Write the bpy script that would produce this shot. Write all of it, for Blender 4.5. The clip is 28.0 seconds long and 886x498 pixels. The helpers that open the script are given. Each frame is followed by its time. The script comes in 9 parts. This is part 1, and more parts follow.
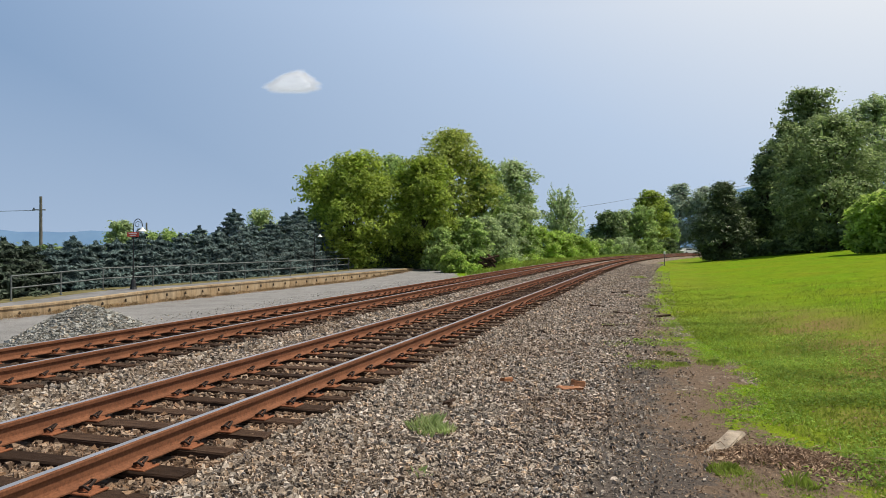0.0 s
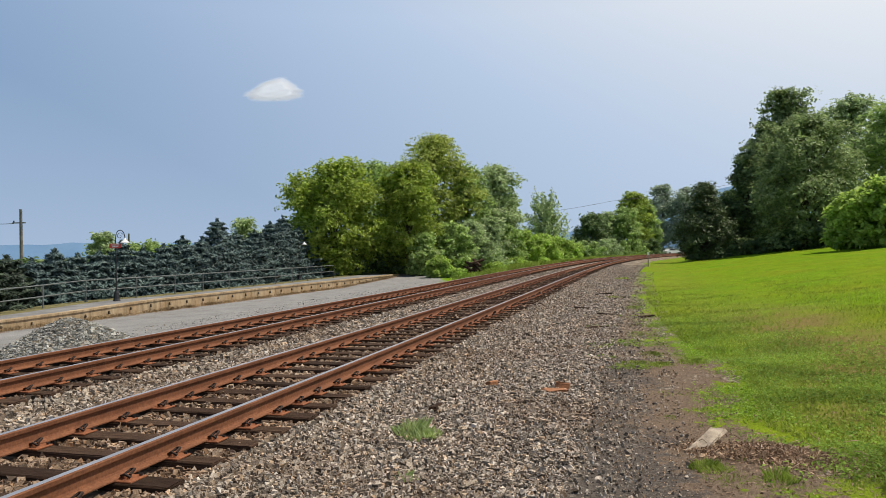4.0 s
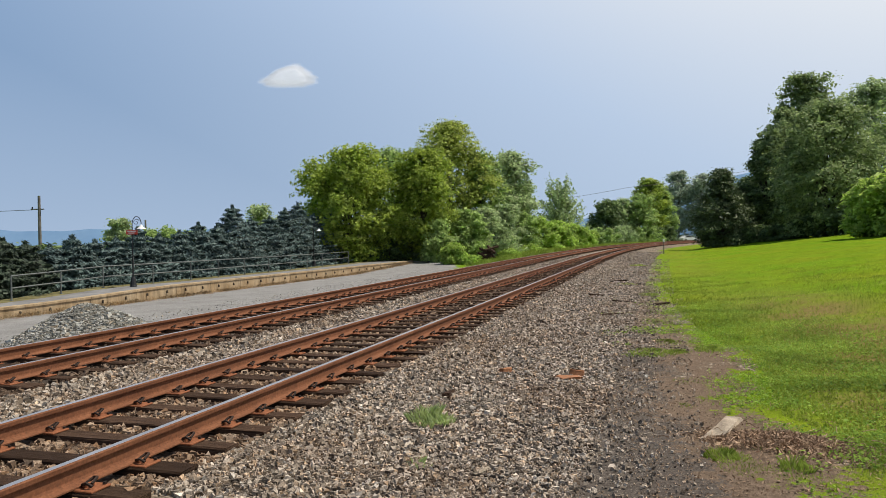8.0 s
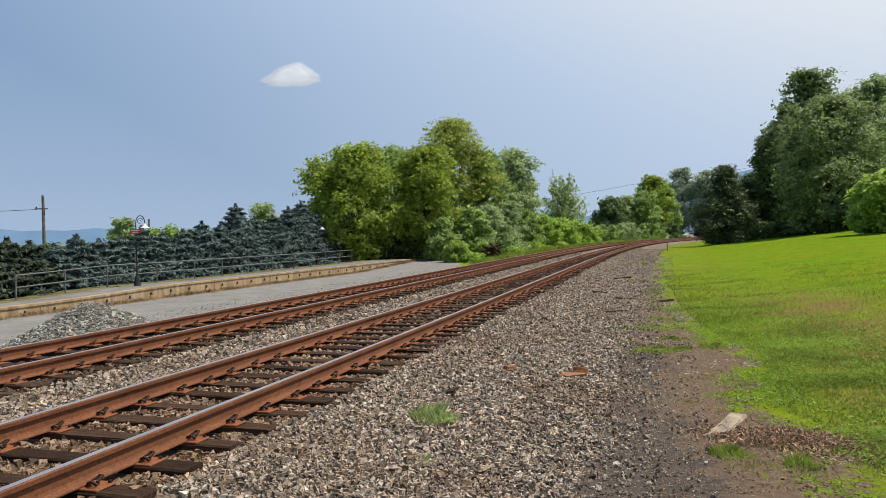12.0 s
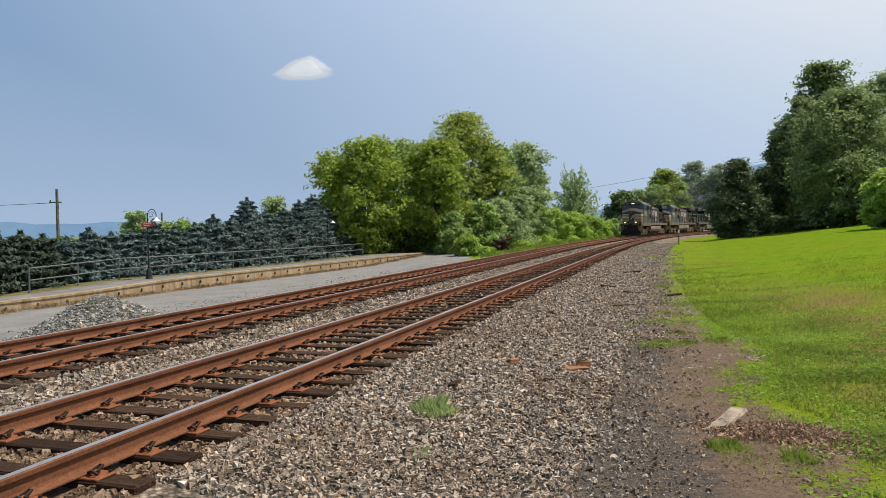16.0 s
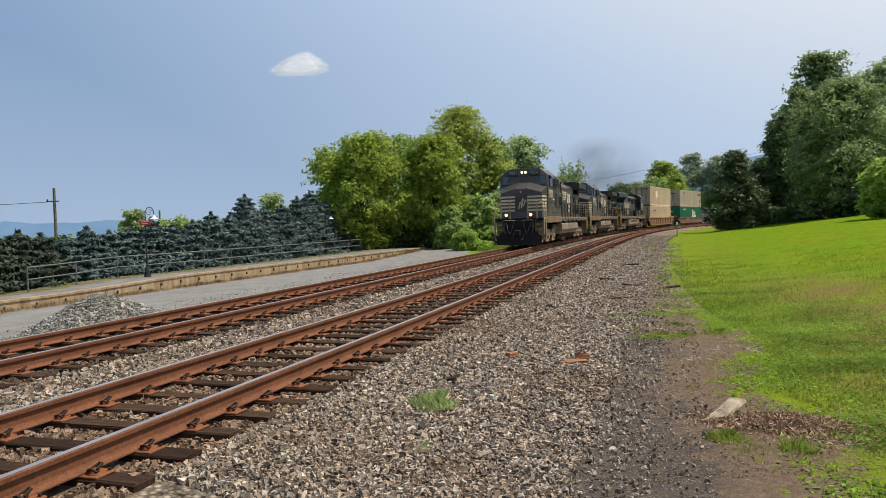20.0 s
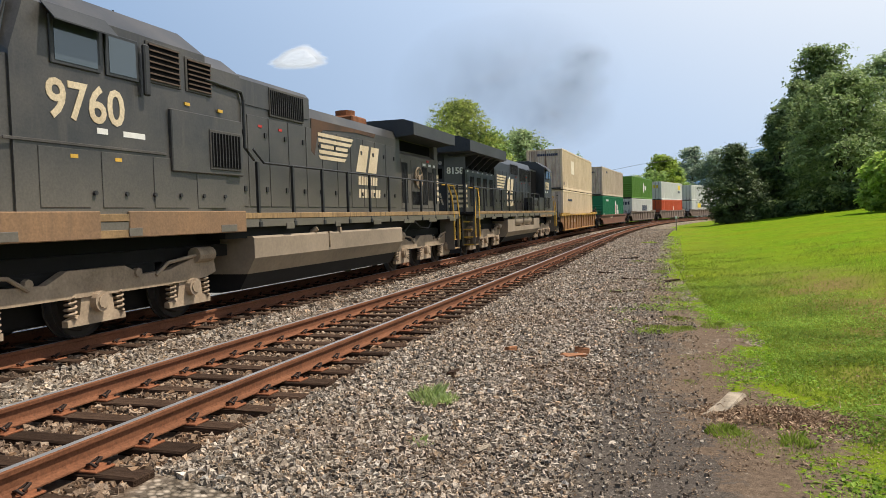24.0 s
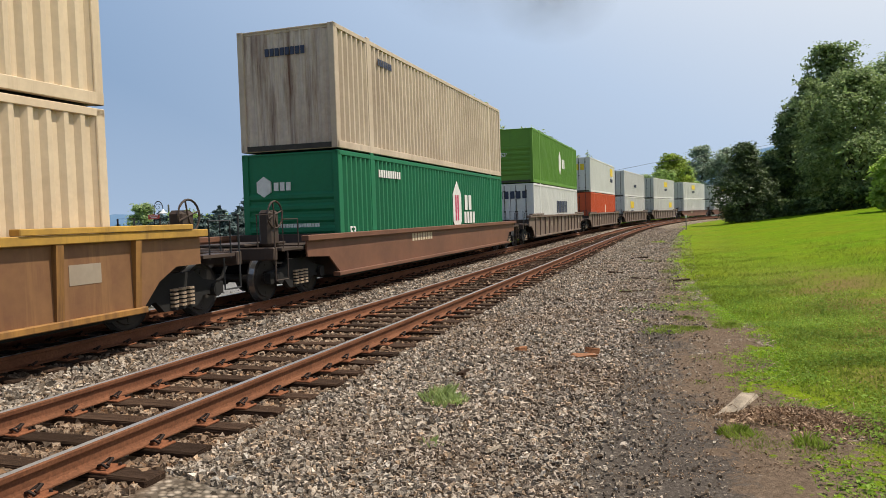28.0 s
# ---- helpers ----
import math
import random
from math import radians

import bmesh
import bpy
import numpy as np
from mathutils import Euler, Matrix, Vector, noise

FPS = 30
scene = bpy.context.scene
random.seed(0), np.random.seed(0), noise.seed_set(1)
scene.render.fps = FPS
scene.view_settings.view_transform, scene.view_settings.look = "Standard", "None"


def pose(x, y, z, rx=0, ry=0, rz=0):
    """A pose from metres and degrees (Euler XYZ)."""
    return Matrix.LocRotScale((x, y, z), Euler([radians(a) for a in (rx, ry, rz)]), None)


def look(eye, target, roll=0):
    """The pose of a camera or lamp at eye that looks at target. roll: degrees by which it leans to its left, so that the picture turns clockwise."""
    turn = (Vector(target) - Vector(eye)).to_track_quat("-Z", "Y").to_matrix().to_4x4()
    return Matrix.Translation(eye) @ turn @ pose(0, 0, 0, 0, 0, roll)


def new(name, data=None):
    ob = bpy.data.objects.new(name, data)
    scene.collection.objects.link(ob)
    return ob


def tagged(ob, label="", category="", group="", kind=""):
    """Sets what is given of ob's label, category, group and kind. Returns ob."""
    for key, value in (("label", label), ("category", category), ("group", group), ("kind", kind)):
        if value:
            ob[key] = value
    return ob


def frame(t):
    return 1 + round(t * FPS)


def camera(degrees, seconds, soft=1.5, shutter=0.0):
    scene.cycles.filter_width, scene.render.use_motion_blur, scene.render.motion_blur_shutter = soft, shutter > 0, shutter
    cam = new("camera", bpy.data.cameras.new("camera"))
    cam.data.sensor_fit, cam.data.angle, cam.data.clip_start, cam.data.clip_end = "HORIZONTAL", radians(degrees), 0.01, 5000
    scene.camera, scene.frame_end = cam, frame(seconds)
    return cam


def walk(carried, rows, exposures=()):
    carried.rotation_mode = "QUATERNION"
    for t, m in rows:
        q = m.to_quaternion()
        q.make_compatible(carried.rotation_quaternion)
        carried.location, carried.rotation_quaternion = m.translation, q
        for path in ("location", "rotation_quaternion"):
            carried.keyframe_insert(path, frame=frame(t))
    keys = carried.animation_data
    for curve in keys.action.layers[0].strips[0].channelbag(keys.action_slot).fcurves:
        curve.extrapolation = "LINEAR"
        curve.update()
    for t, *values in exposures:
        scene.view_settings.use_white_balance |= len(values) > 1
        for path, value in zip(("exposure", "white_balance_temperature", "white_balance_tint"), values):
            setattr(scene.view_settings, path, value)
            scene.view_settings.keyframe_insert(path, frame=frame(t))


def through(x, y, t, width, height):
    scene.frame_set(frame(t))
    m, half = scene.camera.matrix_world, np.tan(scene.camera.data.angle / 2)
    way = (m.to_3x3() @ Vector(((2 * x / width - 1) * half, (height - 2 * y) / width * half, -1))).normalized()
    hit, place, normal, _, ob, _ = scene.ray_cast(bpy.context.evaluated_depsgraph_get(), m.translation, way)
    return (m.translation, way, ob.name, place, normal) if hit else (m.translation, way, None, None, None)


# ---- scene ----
cam = camera(62.18, 28.0, 0.8)

# seconds, eye x, y, z, heading (clockwise from +y), downward tilt, lean: degrees
CAMERA_ROWS = (
    (0.0, -0.038, 0.033, 1.597, -0.02, 0.35, 0.21),
    (0.5, -0.039, 0.017, 1.607, -0.09, -0.55, -0.76),
    (1.0, -0.016, -0.001, 1.604, 0.08, -0.90, -1.91),
    (1.5, -0.016, -0.012, 1.609, 0.34, -1.37, -1.81),
    (2.0, -0.019, 0.003, 1.613, 0.26, -1.05, -1.73),
    (2.5, -0.010, -0.035, 1.609, 0.23, -1.51, -1.84),
    (3.0, -0.004, -0.044, 1.603, 0.65, -0.82, -1.62),
    (3.5, -0.009, -0.050, 1.605, 0.88, -0.38, -1.28),
    (5.5, -0.015, -0.019, 1.608, 1.42, 1.03, 0.22),
    (6.0, -0.014, -0.025, 1.599, 0.20, 1.16, 0.45),
    (6.5, -0.006, -0.013, 1.602, -0.23, 1.14, -0.99),
    (7.0, -0.005, -0.008, 1.604, -0.09, 1.08, -1.06),
    (7.5, -0.005, -0.000, 1.604, -0.03, 1.02, -0.94),
    (8.0, -0.000, 0.000, 1.603, 0.00, 0.99, -0.86),
    (8.5, -0.002, -0.007, 1.603, 0.04, 0.97, -1.10),
    (9.0, -0.004, -0.009, 1.604, 0.05, 1.10, -1.14),
    (9.5, -0.003, -0.002, 1.603, 0.06, 1.04, -1.27),
    (10.0, -0.004, -0.006, 1.603, 0.01, 1.03, -1.09),
    (10.5, -0.002, -0.005, 1.603, 0.01, 0.99, -1.26),
    (11.0, -0.003, -0.004, 1.604, -0.10, 1.02, -1.21),
    (11.5, -0.003, 0.000, 1.602, -0.16, 1.07, -1.06),
    (12.0, -0.002, -0.001, 1.603, -0.25, 1.15, -1.09),
    (12.5, -0.004, 0.001, 1.602, -0.51, 1.23, -1.09),
    (14.5, 0.113, -0.008, 1.598, -0.56, 1.37, -0.68),
    (15.0, 0.083, -0.033, 1.600, -0.46, 1.37, -1.50),
    (15.5, 0.104, -0.036, 1.597, -1.00, 1.54, -1.47),
    (16.0, 0.117, -0.024, 1.597, -1.17, 1.62, -1.03),
    (16.5, 0.120, -0.021, 1.596, -1.24, 1.68, -1.26),
    (17.0, 0.125, -0.023, 1.596, -1.32, 1.70, -1.26),
    (17.5, 0.130, -0.033, 1.595, -1.31, 1.71, -1.46),
    (18.0, 0.131, -0.034, 1.595, -1.29, 1.81, -1.69),
    (18.5, 0.132, -0.031, 1.596, -1.21, 1.85, -1.62),
    (19.0, 0.134, -0.028, 1.594, -1.13, 1.88, -1.58),
    (19.5, 0.130, -0.026, 1.593, -1.09, 1.97, -1.56),
    (20.0, 0.130, -0.019, 1.593, -1.07, 2.03, -1.66),
    (20.5, 0.129, -0.016, 1.593, -1.02, 2.06, -1.57),
    (21.0, 0.131, -0.017, 1.595, -0.97, 2.08, -1.59),
    (21.5, 0.131, -0.011, 1.589, -0.92, 2.08, -1.57),
    (23.5, 0.133, -0.005, 1.588, -1.01, 2.42, -1.70),
    (24.0, 0.125, -0.000, 1.598, -1.02, 2.54, -1.64),
    (24.5, 0.128, -0.003, 1.594, -1.06, 2.54, -1.77),
    (25.0, 0.126, -0.000, 1.594, -1.13, 2.61, -1.74),
    (25.5, 0.124, 0.001, 1.596, -1.18, 2.55, -1.65),
    (26.0, 0.126, -0.005, 1.593, -1.20, 2.46, -1.92),
    (26.5, 0.127, -0.007, 1.592, -1.19, 2.48, -1.85),
    (27.0, 0.125, 0.004, 1.594, -1.22, 2.55, -1.88),
    (27.5, 0.124, -0.000, 1.591, -1.15, 2.53, -1.63),
    (28.0, 0.116, 0.018, 1.602, -1.71, 2.53, -1.81),
)


def camera_pose(x, y, z, heading, down, lean):
    h, d = radians(heading), radians(down)
    ahead = Vector((math.sin(h) * math.cos(d), math.cos(h) * math.cos(d), -math.sin(d)))
    return look((x, y, z), Vector((x, y, z)) + ahead * 10, lean)


walk(cam, [(r[0], camera_pose(*r[1:])) for r in CAMERA_ROWS], [(0.0, 0.0), (21.0, 0.0), (24.0, 0.2), (26.0, 0.2), (28.0, 0.04)])

# ---- sky and sun ----
SUN_AZ, SUN_EL = 85.0, 62.0
world = bpy.data.worlds.new("sky")
scene.world = world
world.use_nodes = True
wn = world.node_tree.nodes
sky = wn.new("ShaderNodeTexSky")
sky.sky_type = "NISHITA"
sky.sun_disc = False
sky.sun_elevation = radians(SUN_EL)
sky.sun_rotation = radians(SUN_AZ)
sky.altitude = 150
sky.air_density = 1.0
sky.dust_density = 0.9
sky.ozone_density = 1.5
# summer haze: it pales the sky low down, more towards the sun
wl = world.node_tree.links


az, el = radians(SUN_AZ), radians(SUN_EL)
SUN_DIR = Vector((math.sin(az) * math.cos(el), math.cos(az) * math.cos(el), math.sin(el)))
way = wn.new("ShaderNodeTexCoord").outputs["Generated"]
dot = wn.new("ShaderNodeVectorMath")
dot.operation = "DOT_PRODUCT"
wl.new(way, dot.inputs[0])
dot.inputs[1].default_value = SUN_DIR
hue = wn.new("ShaderNodeValToRGB")
hue.color_ramp.elements[0].position, hue.color_ramp.elements[0].color = 0.0, (0.195, 0.32, 0.525, 1)
hue.color_ramp.elements[1].position, hue.color_ramp.elements[1].color = 0.51, (0.8, 0.835, 0.885, 1)
e = hue.color_ramp.elements.new(0.275)
e.color = (0.465, 0.585, 0.775, 1)
wl.new(dot.outputs["Value"], hue.inputs[0])
rim = wn.new("ShaderNodeValToRGB")
rim.color_ramp.elements[0].position, rim.color_ramp.elements[0].color = 0.0, (0.55, 0.55, 0.55, 1)
rim.color_ramp.elements[1].position, rim.color_ramp.elements[1].color = 0.32, (0, 0, 0, 1)
pale = wn.new("ShaderNodeMix")
pale.data_type = "RGBA"
pale.inputs[7].default_value = (0.525, 0.632, 0.775, 1)
wl.new(hue.outputs[0], pale.inputs[6])
wl.new(rim.outputs[0], pale.inputs[0])
sep = wn.new("ShaderNodeSeparateXYZ")
wl.new(way, sep.inputs[0])
low = wn.new("ShaderNodeValToRGB")
low.color_ramp.elements[0].position, low.color_ramp.elements[0].color = 0.3, (1, 1, 1, 1)
low.color_ramp.elements[1].position, low.color_ramp.elements[1].color = 0.7, (0.1, 0.1, 0.1, 1)
wl.new(sep.outputs[2], low.inputs[0])
wl.new(sep.outputs[2], rim.inputs[0])
SKY_STRENGTH = 0.08
scaled = wn.new("ShaderNodeVectorMath")
scaled.operation = "SCALE"
scaled.inputs["Scale"].default_value = 1.0 / SKY_STRENGTH
wl.new(pale.outputs[2], scaled.inputs[0])
mixed = wn.new("ShaderNodeMix")
mixed.data_type = "RGBA"
wl.new(low.outputs[0], mixed.inputs[0])
wl.new(sky.outputs[0], mixed.inputs[6])
wl.new(scaled.outputs[0], mixed.inputs[7])
wl.new(mixed.outputs[2], wn["Background"].inputs[0])
wn["Background"].inputs[1].default_value = SKY_STRENGTH

sun_data = bpy.data.lights.new("sun", "SUN")
sun_data.energy, sun_data.angle, sun_data.color = 5.0, radians(0.55), (1.0, 0.91, 0.77)
sun = new("sun", sun_data)
sun.matrix_world = look((40, 30, 60), Vector((40, 30, 60)) - SUN_DIR)

# ---- materials ----


class Nodes:
    """A small writer of node materials."""

    def __init__(self, name, rough=0.8, metal=0.0, spec=0.5):
        self.mat = bpy.data.materials.new(name)
        self.mat.use_nodes = True
        self.t = self.mat.node_tree
        self.bsdf = self.t.nodes["Principled BSDF"]
        self.set(self.bsdf, "Roughness", rough)
        self.set(self.bsdf, "Metallic", metal)
        self.set(self.bsdf, "Specular IOR Level", spec)

    def set(self, node, key, value):
        if isinstance(value, bpy.types.NodeSocket):
            self.t.links.new(value, node.inputs[key])
        else:
            if isinstance(value, tuple) and len(value) == 3:
                value = (*value, 1.0)
            node.inputs[key].default_value = value

    def coords(self, space="Object"):
        if space == "World":
            return self.t.nodes.new("ShaderNodeNewGeometry").outputs["Position"]
        return self.t.nodes.new("ShaderNodeTexCoord").outputs[space]

    def mapped(self, scale=(1, 1, 1), space="Object"):
        m = self.t.nodes.new("ShaderNodeMapping")
        self.t.links.new(self.coords(space), m.inputs["Vector"])
        m.inputs["Scale"].default_value = scale
        return m.outputs[0]

    def noise(self, scale, detail=4.0, rough=0.6, vec=None, space="Object", color=False):
        n = self.t.nodes.new("ShaderNodeTexNoise")
        n.inputs["Scale"].default_value = scale
        n.inputs["Detail"].default_value = detail
        n.inputs["Roughness"].default_value = rough
        self.t.links.new(vec if vec is not None else self.coords(space), n.inputs["Vector"])
        return n.outputs["Color" if color else "Fac"]

    def voronoi(self, scale, out="Distance", vec=None, space="Object"):
        n = self.t.nodes.new("ShaderNodeTexVoronoi")
        n.inputs["Scale"].default_value = scale
        self.t.links.new(vec if vec is not None else self.coords(space), n.inputs["Vector"])
        return n.outputs[out]

    def ramp(self, fac, stops):
        n = self.t.nodes.new("ShaderNodeValToRGB")
        while len(n.color_ramp.elements) < len(stops):
            n.color_ramp.elements.new(0.5)
        for e, (pos, col) in zip(n.color_ramp.elements, stops):
            e.position = pos
            e.color = (*col, 1.0) if isinstance(col, tuple) else (col, col, col, 1.0)
        self.t.links.new(fac, n.inputs[0])
        return n.outputs[0]

    def mix(self, fac, a, b, kind="MIX"):
        n = self.t.nodes.new("ShaderNodeMix")
        n.data_type, n.blend_type = "RGBA", kind
        self.set(n, 0, fac)
        self.set(n, 6, a)
        self.set(n, 7, b)
        return n.outputs[2]

    def math(self, op, a, b=0.5):
        n = self.t.nodes.new("ShaderNodeMath")
        n.operation = op
        self.set(n, 0, a)
        self.set(n, 1, b)
        return n.outputs[0]

    def attr(self, name):
        n = self.t.nodes.new("ShaderNodeAttribute")
        n.attribute_name = name
        return n.outputs["Fac"]

    def island(self):
        return self.t.nodes.new("ShaderNodeNewGeometry").outputs["Random Per Island"]

    def each(self):
        return self.t.nodes.new("ShaderNodeObjectInfo").outputs["Random"]

    def bump(self, height, strength=0.3, distance=0.02):
        n = self.t.nodes.new("ShaderNodeBump")
        n.inputs["Strength"].default_value = strength
        n.inputs["Distance"].default_value = distance
        self.t.links.new(height, n.inputs["Height"])
        self.t.links.new(n.outputs[0], self.bsdf.inputs["Normal"])

    def color(self, c):
        self.set(self.bsdf, "Base Color", c)
        return self


def plain(name, col, rough=0.7, metal=0.0, vary=0.25, scale=3.0, spec=0.5, bump=0.0):
    """Paint or metal with large and small blotches of the same colour."""
    n = Nodes(name, rough, metal, spec)
    lo = tuple(c * (1 - vary) for c in col)
    hi = tuple(min(1.0, c * (1 + vary)) for c in col)
    big = n.ramp(n.noise(scale), [(0.3, lo), (0.7, hi)])
    fine = n.ramp(n.noise(scale * 14, 3), [(0.35, 1 - vary * 0.6), (0.65, 1.0)])
    n.color(n.mix(1.0, big, fine, "MULTIPLY"))
    if bump:
        n.bump(n.noise(scale * 20), bump, 0.01)
    return n.mat


def glow(name, col, strength):
    n = Nodes(name)
    n.color(col)
    n.set(n.bsdf, "Emission Color", col)
    n.set(n.bsdf, "Emission Strength", strength)
    return n.mat


def leaf_material(name, dark, light, through=0.25, gloss=0.3):
    n = Nodes(name, 0.5, 0.0, gloss)
    base = n.ramp(n.island(), [(0.0, dark), (1.0, light)])
    patch = n.ramp(n.noise(0.6, 4, 0.65), [(0.33, 0.6), (0.67, 1.25)])
    col = n.mix(1.0, base, patch, "MULTIPLY")
    n.color(col)
    tr = n.t.nodes.new("ShaderNodeBsdfTranslucent")
    n.t.links.new(col, tr.inputs[0])
    mx = n.t.nodes.new("ShaderNodeMixShader")
    mx.inputs[0].default_value = through
    n.t.links.new(n.bsdf.outputs[0], mx.inputs[1])
    n.t.links.new(tr.outputs[0], mx.inputs[2])
    n.t.links.new(mx.outputs[0], n.t.nodes["Material Output"].inputs[0])
    return n.mat


def ground_material():
    """Lawn, ballast, dark cinder path, dry soil and pale lot, blended by the ground's own zone values."""
    n = Nodes("ground_cover", 1.0, 0.0, 0.02)
    P = "World"
    # lawn
    g1 = n.ramp(n.noise(0.22, 5, 0.6, space=P), [(0.3, (0.19, 0.235, 0.014)), (0.7, (0.13, 0.26, 0.009))])
    g2 = n.ramp(n.noise(1.6, 6, 0.7, space=P), [(0.3, 0.72), (0.7, 1.2)])
    grass = n.mix(1.0, g1, g2, "MULTIPLY")
    g3 = n.ramp(n.noise(38, 6, 0.85, space=P), [(0.32, 0.42), (0.68, 1.4)])
    grass = n.mix(1.0, grass, g3, "MULTIPLY")
    worn = n.ramp(n.noise(0.7, 6, 0.7, space=P), [(0.32, 0.0), (0.55, 0.9)])
    worn = n.math("MULTIPLY", worn, n.attr("worn"))
    grass = n.mix(worn, grass, n.ramp(n.noise(12, 5, space=P), [(0.3, (0.12, 0.105, 0.03)), (0.7, (0.24, 0.185, 0.07))]))
    # crushed stone
    cell = n.voronoi(19, "Color", space=P)
    grey = n.ramp(n.math("MULTIPLY", cell, 1.0), [(0.0, (0.08, 0.066, 0.051)), (0.5, (0.38, 0.316, 0.247)), (1.0, (0.66, 0.57, 0.47))])
    # the shade between stones, painted as darkening towards the cell edges
    gap_shade = n.ramp(n.voronoi(19, "Distance", space=P), [(0.2, 1.0), (0.6, 0.3)])
    stone = n.mix(1.0, grey, gap_shade, "MULTIPLY")
    rusty = n.ramp(n.noise(0.55, 4, space=P), [(0.48, 0.0), (0.7, 0.5)])
    stone = n.mix(rusty, stone, (0.2, 0.125, 0.075))
    # cinder path
    c1 = n.ramp(n.noise(34, 6, 0.8, space=P), [(0.3, (0.04, 0.034, 0.03)), (0.56, (0.115, 0.098, 0.085)), (0.73, (0.32, 0.28, 0.24))])
    # soil
    s1 = n.ramp(n.noise(16, 6, 0.8, space=P), [(0.25, (0.06, 0.043, 0.031)), (0.75, (0.25, 0.185, 0.135))])
    # lot
    l1 = n.ramp(n.noise(22, 5, 0.8, space=P), [(0.25, (0.12, 0.12, 0.12)), (0.75, (0.35, 0.345, 0.335))])
    l2 = n.ramp(n.noise(0.8, 4, space=P), [(0.3, 0.82), (0.7, 1.1)])
    lot = n.mix(1.0, l1, l2, "MULTIPLY")
    edge = n.ramp(n.noise(3.2, 6, 0.75, space=P), [(0.25, -0.5), (0.75, 0.5)])

    def zone(name, amount=1.0):
        v = n.math("ADD", n.attr(name), n.math("MULTIPLY", edge, amount))
        return n.ramp(v, [(0.42, 0.0), (0.58, 1.0)])

    edge = n.math("SUBTRACT", n.math("ADD", n.math("MULTIPLY", n.noise(0.9, 4, 0.6, space=P), 0.5), n.math("MULTIPLY", n.noise(5.0, 6, 0.8, space=P), 0.5)), 0.5)
    bed = n.ramp(n.noise(8, 5, 0.7, space=P), [(0.3, (0.1, 0.066, 0.046)), (0.7, (0.22, 0.15, 0.105))])
    stone = n.mix(n.math("MULTIPLY", n.attr("bed"), 0.8), stone, bed)
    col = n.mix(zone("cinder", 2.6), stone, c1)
    col = n.mix(zone("lot", 0.5), col, lot)
    col = n.mix(zone("soil", 4.0), col, s1)
    col = n.mix(zone("grass", 5.0), col, grass)
    col = n.mix(n.attr("afar"), col, n.ramp(n.noise(0.02, 5, space=P), [(0.3, (0.05, 0.075, 0.03)), (0.7, (0.1, 0.115, 0.06))]))
    n.color(col)
    n.bump(n.noise(40, 5, 0.8, space=P), 0.6, 0.03)
    return n.mat


GROUND = ground_material()


def stone_material(name, dark, mid, light, rust=0.3):
    n = Nodes(name, 0.9, 0.0, 0.25)
    base = n.ramp(n.island(), [(0.0, dark), (0.55, mid), (1.0, light)])
    tint = n.ramp(n.math("FRACT", n.math("MULTIPLY", n.island(), 37.0)), [(0.0, (1.0, 1.0, 1.0)), (0.55, (1.0, 0.97, 0.93)), (0.72, (1.12, 0.92, 0.72)), (0.86, (0.86, 0.93, 1.0)), (1.0, (1.3, 1.27, 1.22))])
    base = n.mix(1.0, base, tint, "MULTIPLY")
    r = n.ramp(n.noise(0.6, 4, space="World"), [(0.45, 0.0), (0.72, rust)])
    base = n.mix(r, base, (0.2, 0.115, 0.06))
    sp = n.ramp(n.noise(45, 3, space="World"), [(0.3, 0.7), (0.7, 1.15)])
    n.color(n.mix(1.0, base, sp, "MULTIPLY"))
    n.bump(n.noise(90, 4, 0.7, space="World"), 0.9, 0.012)
    return n.mat


STONE = stone_material("ballast_stone", (0.075, 0.063, 0.052), (0.33, 0.282, 0.23), (0.64, 0.56, 0.475), 0.4)
STONE_RUST = stone_material("rusty_ballast_stone", (0.06, 0.042, 0.03), (0.26, 0.185, 0.13), (0.5, 0.385, 0.285), 0.6)
# far track's bed: oil stain and the shade there, both in the stone colour
STONE_OIL_SHADE = stone_material("oil_shade_ballast_stone", (0.03, 0.023, 0.018), (0.11, 0.08, 0.06), (0.27, 0.2, 0.15), 0.5)
STONE_PALE = stone_material("pale_stone", (0.085, 0.088, 0.08), (0.25, 0.252, 0.232), (0.46, 0.46, 0.43), 0.0)


def rust_material(name, lo, hi, rough=0.85):
    n = Nodes(name, rough, 0.15, 0.3)
    a = n.ramp(n.noise(2.2, 6, 0.7), [(0.25, lo), (0.75, hi)])
    b = n.ramp(n.noise(38, 4, 0.7), [(0.3, 0.6), (0.7, 1.2)])
    n.color(n.mix(1.0, a, b, "MULTIPLY"))
    n.bump(n.noise(60, 4), 0.3, 0.005)
    return n.mat


RAIL_RUST = rust_material("rail_rust", (0.135, 0.052, 0.025), (0.25, 0.105, 0.052))
PLATE_RUST = rust_material("plate_rust", (0.17, 0.055, 0.025), (0.33, 0.13, 0.06))
RAIL_SHINE = plain("rail_running_surface", (0.42, 0.43, 0.45), 0.45, 0.65, 0.15, 1.5)


def tie_material():
    n = Nodes("creosoted_wood", 0.95, 0.0, 0.1)
    grain = n.noise(3.0, 6, 0.7, vec=n.mapped((1.5, 22, 22)))
    a = n.ramp(grain, [(0.3, (0.02, 0.012, 0.008)), (0.6, (0.07, 0.043, 0.029)), (0.85, (0.16, 0.105, 0.074))])
    v = n.ramp(n.each(), [(0.0, 0.65), (1.0, 1.35)])
    n.color(n.mix(1.0, a, v, "MULTIPLY"))
    n.bump(grain, 0.9, 0.02)
    return n.mat


TIE = tie_material()

# ---- helpers for meshes ----


